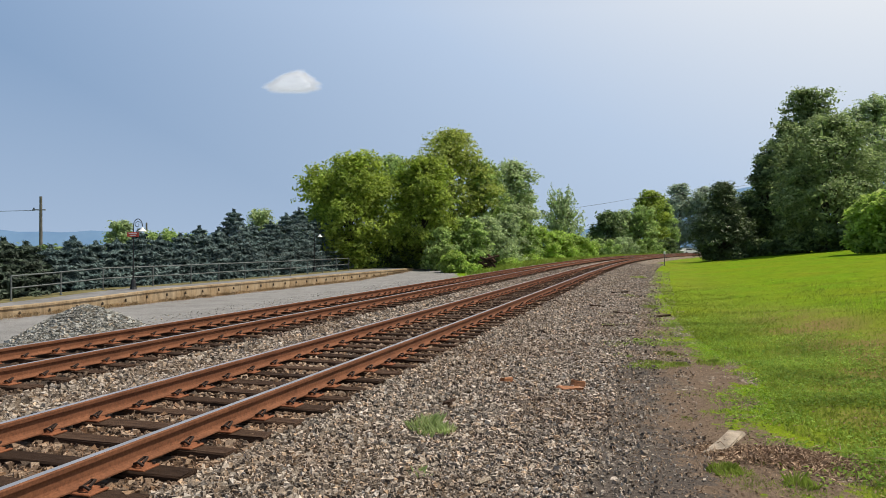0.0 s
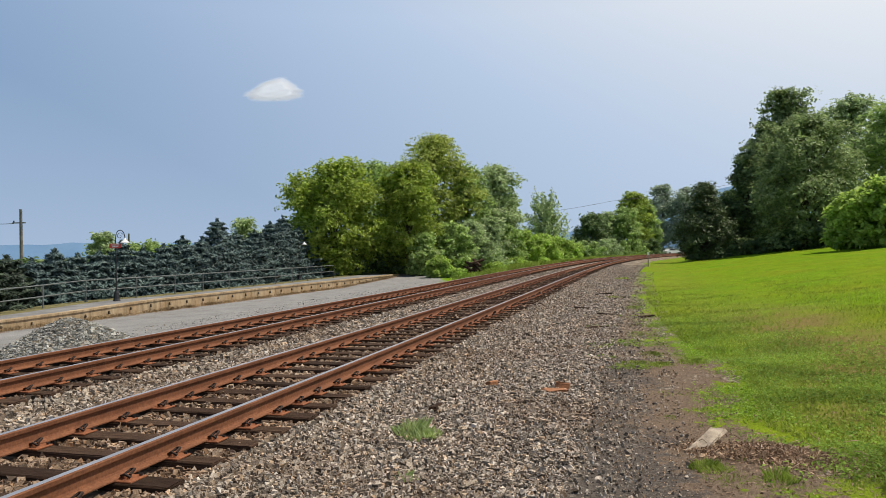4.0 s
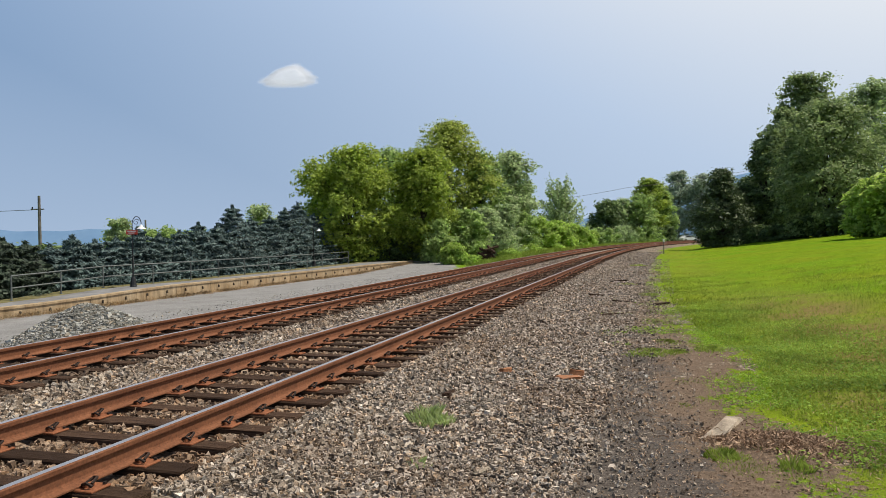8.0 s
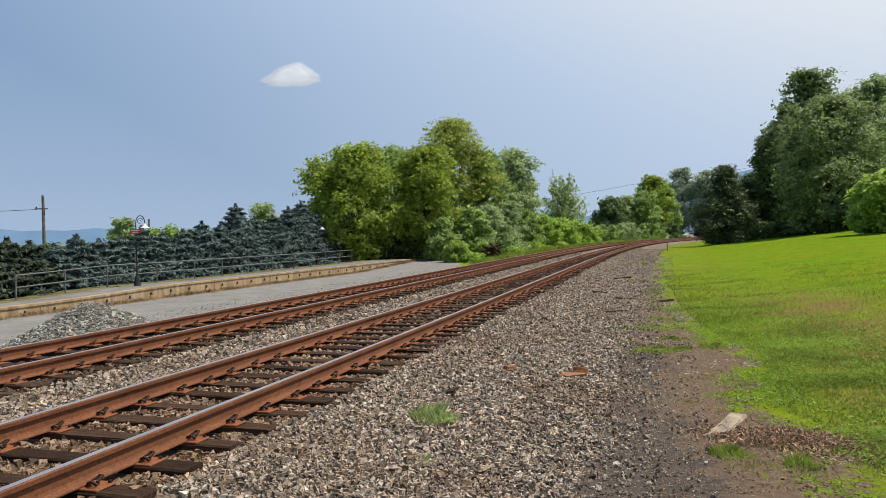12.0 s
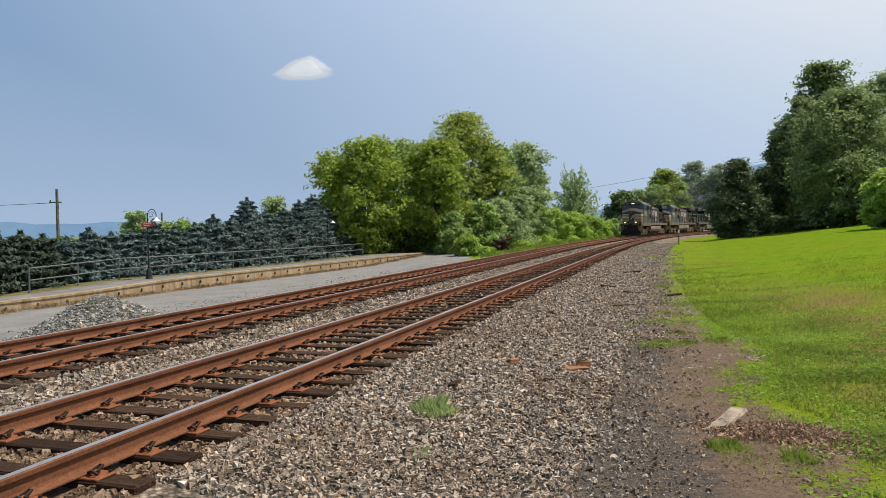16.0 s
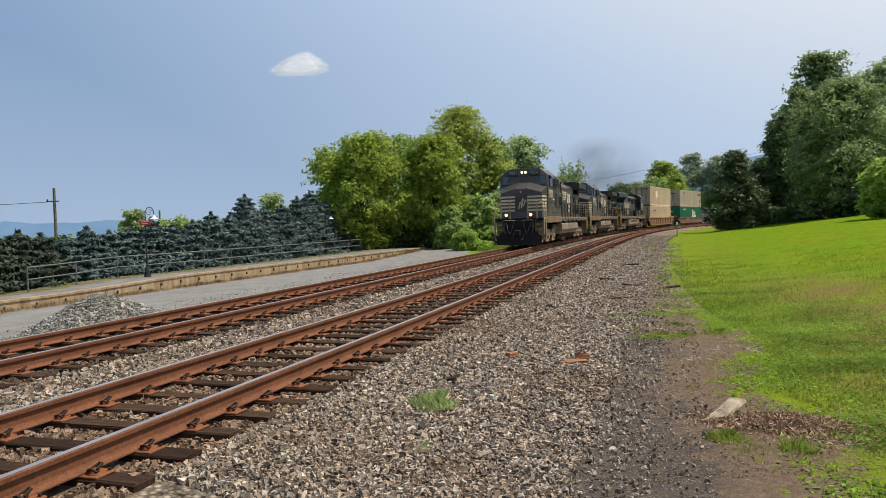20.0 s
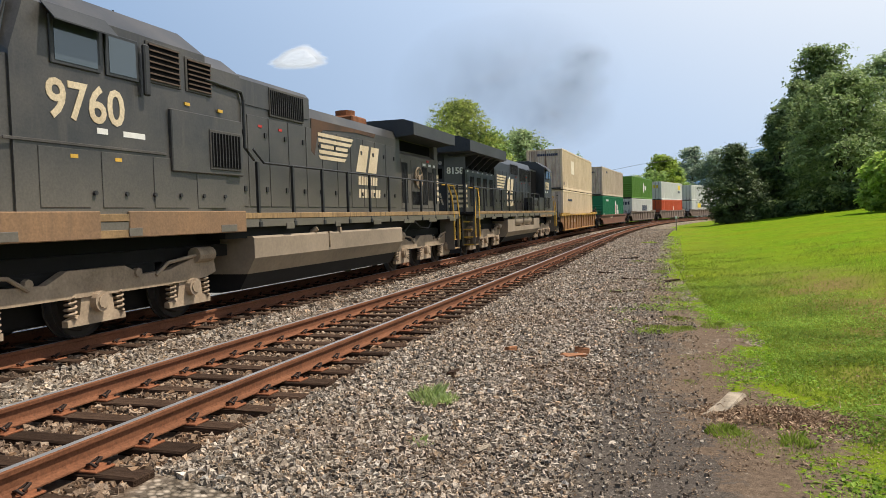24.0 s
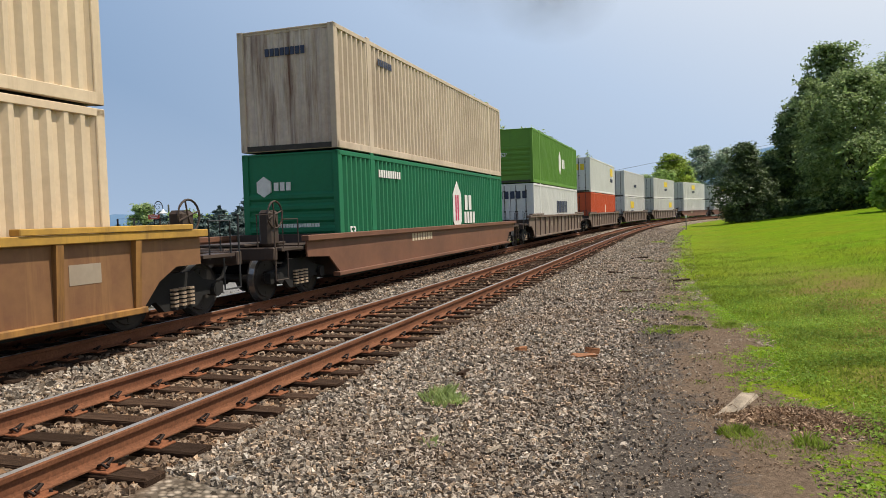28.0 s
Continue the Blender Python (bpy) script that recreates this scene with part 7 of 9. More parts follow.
    wg.prism([(-1.53, 4.08), (-0.9, 4.02), (0.9, 4.02), (1.53, 4.08), (1.53, 4.46), (1.2, 4.56), (-1.2, 4.56), (-1.53, 4.46)], "y", 5.2, 9.15)
    wg.prism([(-1.53, 4.1), (1.53, 4.1), (1.53, 4.46), (1.2, 4.56), (-1.2, 4.56), (-1.53, 4.46)], "y", 9.15, 9.5)
    wing = wg.part("radiator_wing", [BLACK_ROOF], L, "overhanging black radiator housing")
    for side in (-1, 1):
        # near-black core: the shade under the wing is put into its colour
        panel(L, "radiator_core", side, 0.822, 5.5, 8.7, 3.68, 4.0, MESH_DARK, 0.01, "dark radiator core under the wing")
        for k, (ya, yb, za, zb) in enumerate(((5.5, 5.95, 2.05, 3.3), (6.4, 7.15, 2.0, 2.42), (7.42, 7.84, 2.0, 3.25), (8.0, 8.38, 2.15, 3.1), (8.5, 8.84, 2.05, 3.25))):
            panel(L, "rear_door", side, 0.982, ya - 0.05, yb + 0.05, 1.88, 3.42, DUSTY_BLACK, 0.012)
            grille(L, side, 0.992, ya, yb, za, zb, 7, True, "rear_door_grille")
            if k > 1:
                lbl = Build()
                lbl.box(min(side * 0.994, side * 0.998), max(side * 0.994, side * 0.998), ya + 0.05, yb - 0.08, 3.29, 3.37)
                lbl.part("white_label", [WHITE_MARK], L)
        hw = Build()
        n = 18
        yc, zc, rr = 6.78, 2.86, 0.33
        pts = [(side * 1.1, yc + rr * math.cos(2 * math.pi * j / n), zc + rr * math.sin(2 * math.pi * j / n)) for j in range(n + 1)]
        hw.tube(pts, 0.026, 6)
        for j in range(5):
            a = 2 * math.pi * j / 5 + 0.4
            hw.tube([(side * 1.06, yc, zc), (side * 1.1, yc + rr * math.cos(a), zc + rr * math.sin(a))], 0.02, 5)
        hw.tube([(side * 0.99, yc, zc), (side * 1.05, yc, zc)], 0.22, 14)
        hw.tube([(side * 0.99, yc, zc), (side * 1.12, yc, zc)], 0.09, 10)
        hw.part("handbrake_wheel", [DUSTY], L, "dusty round handbrake wheel")
        for k in range(5):
            s = Build()
            z = 3.05 - k * 0.2
            s.prism([(8.65 + k * 0.06, z), (9.14, z), (9.14, z - 0.11), (8.68 + k * 0.06, z - 0.11)], "x", min(side * 0.982, side * 0.99), max(side * 0.982, side * 0.99))
            s.part("rear_stripe", [CREAM], L)
        lb = Build()
        lb.box(min(side * 0.982, side * 0.99), max(side * 0.982, side * 0.99), 7.9, 8.12, 3.42, 3.5, 0)
        lb.part("red_warning_label", [RED_LABEL], L)
        handrails(L, -3.5, 9.75, 11, side)
        ch = Build()
        ch.tube([(side * 1.3, 5.6, 1.5), (side * 1.32, 6.2, 1.28), (side * 1.32, 6.9, 1.24), (side * 1.3, 7.4, 1.48)], 0.022, 6)
        ch.tube([(side * 1.3, 5.5, 1.5), (side * 1.15, 4.9, 1.05)], 0.02, 5)
        ch.part("brake_chain", [GRAB_BLACK], L)
    headlamps(L, 0.0, 9.16, 3.45, -1, False, "rear_headlight")
    return L


def second_cab(number, label):
    """A newer road locomotive with a large radiator, cab towards -y."""
    L = thing("locomotive", None, label, "locomotive", "locomotives")
    underframe(L, -10.4, 10.2, "reservoirs")
    loco_truck(L, -7.2, False)
    loco_truck(L, 7.2, True)
    coupler(L, -11.1, -1)
    coupler(L, 11.1, 1)
    plow(L, -9.75, 1)
    plow(L, 10.2, -1)
    for side in (-1, 1):
        steps(L, -9.75, 1, side)
        steps(L, 10.2, -1, side)
    end_rails(L, -9.75, 1)
    end_rails(L, 10.22, -1)

    def nose(y):
        f = (y + 9.2) / 1.3
        w = 1.28 + 0.2 * min(1, f * 1.2)
        e = 3.15 + 0.6 * f
        return [(-w, 1.75), (w, 1.75), (w, e), (0.35, e + 0.22), (-0.35, e + 0.22), (-w, e)]
    shell(nose, (-9.2, -9.05, -8.4, -7.9), [BLACK_CLEAN], "nose", L, "black sloped nose with cream stripes")
    for k in range(5):
        z = 3.0 - k * 0.205
        for sx in (-1, 1):
            s = Build()
            s.box(min(sx * 0.38, sx * 1.27), max(sx * 0.38, sx * 1.27), -9.215, -9.198, z - 0.11, z, 0)
            s.part("nose_stripe", [CREAM], L)
            s = Build()
            s.add([(sx * 1.285, -9.19, z - 0.11), (sx * 1.285, -9.19, z), (sx * 1.43, -8.45 - k * 0.05, z), (sx * 1.43, -8.5 - k * 0.05, z - 0.11),
                   (sx * 1.31, -9.21, z - 0.11), (sx * 1.31, -9.21, z), (sx * 1.455, -8.45 - k * 0.05, z), (sx * 1.455, -8.5 - k * 0.05, z - 0.11)],
                  [(0, 1, 2, 3), (4, 7, 6, 5), (0, 4, 5, 1), (1, 5, 6, 2), (2, 6, 7, 3), (3, 7, 4, 0)])
            s.part("nose_stripe", [CREAM], L)

    def cab(y):
        f = min(1.0, max(0.0, (y + 8.2) / 0.5))
        return [(-1.5, 1.75), (1.5, 1.75), (1.5, 3.7 + 0.68 * f), (1.0, 3.9 + 0.82 * f), (-1.0, 3.9 + 0.82 * f), (-1.5, 3.7 + 0.68 * f)]
    cb = shell(cab, (-8.2, -7.7, -7.2, -5.5), [BLACK_CLEAN], "cab", L, "black driver's cab")
    for side in (-1, 1):
        fr = Build()
        x = 1.5
        for ya, yb2 in ((-7.5, -7.05), (-6.95, -5.9)):
            fr = Build()
            fr.box(min(side * x, side * (x + 0.03)), max(side * x, side * (x + 0.03)), ya, yb2, 3.68, 4.24, 0, 0.01)
            fr.part("side_window", [BLACK_ROOF], cb, "cab side window")
            gl = Build()
            gl.box(min(side * (x + 0.02), side * (x + 0.036)), max(side * (x + 0.02), side * (x + 0.036)), ya + 0.06, yb2 - 0.06, 3.74, 4.18, 0)
            gl.part("pane", [GLASS], cb, "tinted window pane")
        fr = Build()
        fr.add([(side * 1.5, -7.1, 4.4), (side * 1.5, -5.75, 4.4), (side * 1.75, -5.75, 4.1), (side * 1.75, -7.1, 4.1),
                (side * 1.5, -7.1, 4.42), (side * 1.5, -5.75, 4.42), (side * 1.75, -5.75, 4.12), (side * 1.75, -7.1, 4.12)],
               [(0, 1, 2, 3), (4, 7, 6, 5), (0, 4, 5, 1), (1, 5, 6, 2), (2, 6, 7, 3), (3, 7, 4, 0)], 0)
        fr.part("awning", [BLACK_ROOF], cb, "small sheet-metal awning over the window")
        lettering("road_number", number, 0.62, CREAM, cb, side_pose(side, 1.503, -6.55, 3.25), "cream painted road number")
        mk = Build()
        for ya, yb2 in ((-6.15, -5.8), (-6.7, -6.5)):
            mk.box(min(side * 1.5, side * 1.505), max(side * 1.5, side * 1.505), ya, yb2, 2.86, 2.94, 0)
        mk.part("model_marking", [WHITE_MARK], cb)
        grille(L, side, 1.5, -6.5, -5.8, 1.95, 2.55, 12, False, "cab_louvre", DUST_EDGE, BLACK_CLEAN)
        grille(L, side, 1.5, -7.4, -6.75, 1.95, 2.55, 12, False, "cab_louvre", DUST_EDGE, BLACK_CLEAN)
        p = Build()
        p.box(min(side * 1.5, side * 1.53), max(side * 1.5, side * 1.53), -8.7, -4.6, 1.4, 1.54, 0, 0.01)
        p.part("skirt", [SILL], L, "dusty brown skirt below the cab")
    rf = Build()
    rf.box(-0.5, 0.5, -7.2, -6.1, 4.68, 4.84, 0, 0.02)
    rf.tube([(0.5, -5.9, 4.7), (0.5, -5.9, 5.05)], 0.015, 5)
    rf.part("cab_roof", [BLACK_ROOF], cb)
    # cab, nose and front steps stand together, well forward
    for ob in L.children:
        if ob.type == "MESH" and ob.name.split(".")[0] not in ("truck", "coupler") and max(v.co.y for v in ob.data.vertices) < -5.3:
            ob.location.y -= 0.65
    # recess behind the cab and the equipment room
    eq = Build()
    eq.prism([(-1.0, 1.75), (1.0, 1.75), (1.0, 4.2), (-1.0, 4.2)], "y", -6.16, -4.4)
    eq.prism([(-1.0, 1.75), (1.0, 1.75), (1.0, 4.1), (0.88, 4.4), (-0.88, 4.4), (-1.0, 4.1)], "y", -4.4, 4.6)
    eq.prism([(-1.46, 1.75), (1.46, 1.75), (1.46, 2.55), (-1.46, 2.55)], "y", -6.16, -4.4)
    eq.part("hood", [BLACK_CLEAN], L, "long black hood with hinged doors")
    for side in (-1, 1):
        # a flat black panel stands for the deep shadow of the recess
        panel(L, "recess_panel", side, 1.002, -6.1, -4.5, 2.6, 4.1, MESH_DARK, 0.01, "flat black panel for the shade behind the cab")
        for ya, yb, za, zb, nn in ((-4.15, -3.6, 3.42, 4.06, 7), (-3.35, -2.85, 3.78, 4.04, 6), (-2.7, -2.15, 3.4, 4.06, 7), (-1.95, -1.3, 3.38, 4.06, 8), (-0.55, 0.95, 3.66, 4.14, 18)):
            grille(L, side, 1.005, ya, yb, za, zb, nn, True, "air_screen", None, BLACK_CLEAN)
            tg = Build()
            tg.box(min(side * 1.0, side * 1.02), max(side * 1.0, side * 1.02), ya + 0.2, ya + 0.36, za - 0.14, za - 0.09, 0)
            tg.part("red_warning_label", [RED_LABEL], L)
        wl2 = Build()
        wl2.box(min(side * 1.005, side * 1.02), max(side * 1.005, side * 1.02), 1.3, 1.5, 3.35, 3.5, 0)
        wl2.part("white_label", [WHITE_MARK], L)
        # low cabinet beside the walkway with louvres; the tool well's shade is painted black
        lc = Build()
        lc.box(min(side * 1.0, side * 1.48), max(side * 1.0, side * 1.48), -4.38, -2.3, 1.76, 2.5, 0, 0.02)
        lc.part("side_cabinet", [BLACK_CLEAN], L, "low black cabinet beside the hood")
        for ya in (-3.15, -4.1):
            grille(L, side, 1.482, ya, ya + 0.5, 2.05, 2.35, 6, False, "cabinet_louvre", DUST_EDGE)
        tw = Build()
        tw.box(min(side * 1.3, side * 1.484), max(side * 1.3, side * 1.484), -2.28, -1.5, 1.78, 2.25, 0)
        tw.part("tool_well", [MESH_DARK], L, "black block for the shade inside the tool well")
        y = -4.3
        for k in range(11):
            panel(L, "hood_door", side, 1.0, y + 0.02, y + 0.76, 1.9, 3.3 if k < 6 else 3.72, BLACK_CLEAN, 0.014)
            q = Build()
            q.box(min(side * 1.01, side * 1.04), max(side * 1.01, side * 1.04), y + 0.6, y + 0.68, 2.2, 2.32, 0)
            q.part("latch", [GRAB_BLACK], L)
            y += 0.8
    # the emblem's order follows the side it is read from
    for side in (-1, 1):
        x = 1.018
        xs = (min(side * x, side * (x + 0.006)), max(side * x, side * (x + 0.006)))
        o = 4.2 if side == -1 else 0.0

        def yy(v):
            return o - v if side == -1 else o + v
        for k in range(5):
            z = 3.5 - k * 0.135
            b = Build()
            b.prism([(yy(0.0 + k * 0.02), z - 0.085), (yy(1.9 - k * 0.12), z - 0.085), (yy(2.0 - k * 0.12), z), (yy(0), z)], "x", *xs)
            b.part("cream_stripe", [CREAM], L)
        e = Build()
        z0, z1 = 2.68, 3.4
        for v in (2.1, 2.9):
            e.prism([(yy(v), z0), (yy(v + 0.6), z0), (yy(v + 0.86), z1), (yy(v + 0.3), z1)], "x", *xs)
        e.part("emblem", [CREAM], L, "cream slanted railway emblem")
        for row in range(2):
            t = Build()
            for k in range(7 if row == 0 else 8):
                v, z = 2.1 + k * 0.19, 2.36 - row * 0.32
                t.prism([(yy(v), z), (yy(v + 0.14), z), (yy(v + 0.17), z + 0.23), (yy(v + 0.03), z + 0.23)], "x", *xs)
            t.part("lettering_bar", [CREAM], L)
    # radiator
    rd = Build()
    rd.prism([(-0.98, 1.75), (0.98, 1.75), (0.98, 3.45), (0.84, 3.52), (0.84, 4.02), (-0.84, 4.02), (-0.84, 3.52), (-0.98, 3.45)], "y", 4.6, 9.55)
    rd.prism([(-0.98, 9.45), (-0.25, 10.0), (0.25, 10.0), (0.98, 9.45)], "z", 1.75, 4.06)
    rd.box(-0.16, 0.16, 10.0, 10.012, 3.1, 3.5, 1)
    rd.part("rear_hood", [BLACK_CLEAN, MESH_DARK], L)
    for side in (-1, 1):
        # core blackened for the shade below the radiator wing
        panel(L, "radiator_core", side, 0.842, 4.7, 9.4, 3.55, 3.97, MESH_DARK, 0.01, "dark radiator core under the wing")
        for k in range(5):
            br = Build()
            yb = 5.3 + k * 0.95
            br.add([(side * 0.84, yb, 3.5), (side * 0.9, yb, 3.5), (side * 1.5, yb, 4.05), (side * 0.84, yb, 4.0), (side * 0.84, yb + 0.05, 3.5), (side * 0.9, yb + 0.05, 3.5), (side * 1.5, yb + 0.05, 4.05), (side * 0.84, yb + 0.05, 4.0)],
                   [(0, 1, 2, 3), (4, 7, 6, 5), (0, 4, 5, 1), (1, 5, 6, 2), (2, 6, 7, 3), (3, 7, 4, 0)])
            br.part("wing_bracket", [BLACK_CLEAN], L)
    wg = Build()
    wg.prism([(-1.55, 4.08), (-0.9, 3.98), (0.9, 3.98), (1.55, 4.08), (1.55, 4.5), (1.1, 4.68), (-1.1, 4.68), (-1.55, 4.5)], "y", 4.4, 9.9)
    wg.prism([(-1.55, 4.08), (1.55, 4.08), (1.55, 4.5), (1.1, 4.68), (-1.1, 4.68), (-1.55, 4.5)], "y", 9.9, 10.75)
    wg.part("radiator_wing", [BLACK_ROOF], L, "large overhanging black radiator housing")
    for side in (-1, 1):
        for k in range(4):
            ya = 5.0 + k * 1.1
            grille(L, side, 0.985, ya, ya + 0.5, 2.0, 3.2, 6, True, "rear_door_grille")
            panel(L, "rear_door", side, 0.982, ya + 0.58, ya + 1.02, 1.95, 3.3, BLACK_CLEAN)
        lb = Build()
        for k in range(6):
            lb.box(min(side * 0.985, side * 0.995), max(side * 0.985, side * 0.995), 5.1 + k * 0.8, 5.25 + k * 0.8, 3.38, 3.44, 0)
        lb.part("white_label", [WHITE_MARK], L)
        handrails(L, -4.2, 10.15, 10, side, 0.07)
        # the rear face slants back on both sides of the middle door
        nx, ny = side * 0.602, 0.798
        lettering("road_number", number, 0.36, WHITE_MARK, L, pose(side * 0.615 + nx * 0.008, 9.725 + ny * 0.008, 3.4, 90, 0, 180 - side * 37), "white painted road number")
        for k in range(5):
            s = Build()
            z = 2.85 - k * 0.2
            out = [(side * 0.26, 9.992), (side * 0.975, 9.454)]
            s.prism([(x + nx * o, y + ny * o) for o, pair in ((0.002, out), (0.014, out[::-1])) for x, y in pair], "z", z - 0.11, z)
            s.box(min(side * 0.975, side * 0.99), max(side * 0.975, side * 0.99), 9.15, 9.45, z - 0.11, z, 0)
            s.part("rear_stripe", [CREAM], L)
    headlamps(L, 0.0, 10.0, 3.72, -1, False, "rear_headlight")
    nose_emblem(L, 10.0, 2.42, -1)
    for sx in (-1, 1):
        b = Build()
        b.tube([(sx * 0.75, 10.2, 1.94), (sx * 0.75, 10.32, 1.94)], 0.12, 14, 0)
        b.part("ditch_light", [LAMP_OFF], L)
    st = Build()
    st.box(-0.45, 0.45, 2.6, 3.6, 4.2, 4.42, 0, 0.04)
    st.part("exhaust_stack", [BLACK_ROOF], L)
    return L


# ---- train: well cars and containers ----


def container_paint(name, col, dirt, amount=0.5, streak=0.6, edge=0.5):
    n = Nodes(name, 0.6, 0.0, 0.35)
    d = n.ramp(n.noise(0.5, 6, 0.7), [(0.4, 0.0), (0.8, amount)])
    s = n.ramp(n.noise(1.4, 6, 0.7, vec=n.mapped((2.4, 2.4, 0.16))), [(edge, 0.0), (edge + 0.28, streak)])
    fine = n.ramp(n.noise(9, 4), [(0.3, 0.94), (0.7, 1.04)])
    rust = n.ramp(n.noise(3.4, 6, 0.75), [(0.68, 0.0), (0.74, 0.8)])
    base = n.mix(n.math("MAXIMUM", d, s), col, dirt)
    base = n.mix(rust, base, (0.17, 0.075, 0.035))
    n.color(n.mix(1.0, base, fine, "MULTIPLY"))
    return n.mat


BOX = {
    "cream": container_paint("cream_container_paint", (0.68, 0.545, 0.38), (0.36, 0.245, 0.145), 0.55, 0.6),
    "tan": container_paint("dirty_tan_container_paint", (0.58, 0.475, 0.365), (0.26, 0.175, 0.115), 0.6, 0.75),
    "green": container_paint("dark_green_container_paint", (0.012, 0.17, 0.075), (0.02, 0.09, 0.045), 0.35, 0.3),
    "leaf": container_paint("leaf_green_container_paint", (0.12, 0.27, 0.035), (0.06, 0.12, 0.035), 0.4, 0.4),
    "white": container_paint("white_container_paint", (0.7, 0.7, 0.67), (0.38, 0.36, 0.32), 0.3, 0.35),
    "orange": container_paint("orange_container_paint", (0.62, 0.105, 0.035), (0.3, 0.06, 0.03), 0.4, 0.35),
}
SOOTY = container_paint("sooty_stained_end_paint", (0.66, 0.56, 0.46), (0.14, 0.062, 0.032), 0.75, 1.0, 0.42)
BOX_DARK = plain("container_underside", (0.05, 0.045, 0.04), 0.9)
YELLOW_LOGO = plain("yellow_logo", (0.75, 0.55, 0.03), 0.6, 0, 0.1, 3)
BLUE_LOGO = plain("dark_blue_lettering", (0.03, 0.04, 0.08), 0.6, 0, 0.1, 3)
PALE_PATCH = plain("repainted_pale_patch", (0.76, 0.66, 0.52), 0.6, 0, 0.1, 2)
PINK_LOGO = plain("crimson_logo", (0.45, 0.03, 0.1), 0.6, 0, 0.1, 3)
RED_LOGO = plain("pale_logo", (0.75, 0.55, 0.45), 0.6, 0, 0.1, 3)
CW, CH, CL = 1.3, 2.9, 8.075


def corrugated(length, height, pitch=0.277, depth=0.065):
    """Outline of a trapezoid-corrugated sheet along y: pairs of y and inset."""
    n = max(1, int(round(length / pitch)))
    p = length / n
    out = []
    for k in range(n):
        y = -length / 2 + k * p
        out += [(y, 0.0), (y + p * 0.27, 0.0), (y + p * 0.5, depth), (y + p * 0.77, depth)]
    return out + [(length / 2, 0.0)]


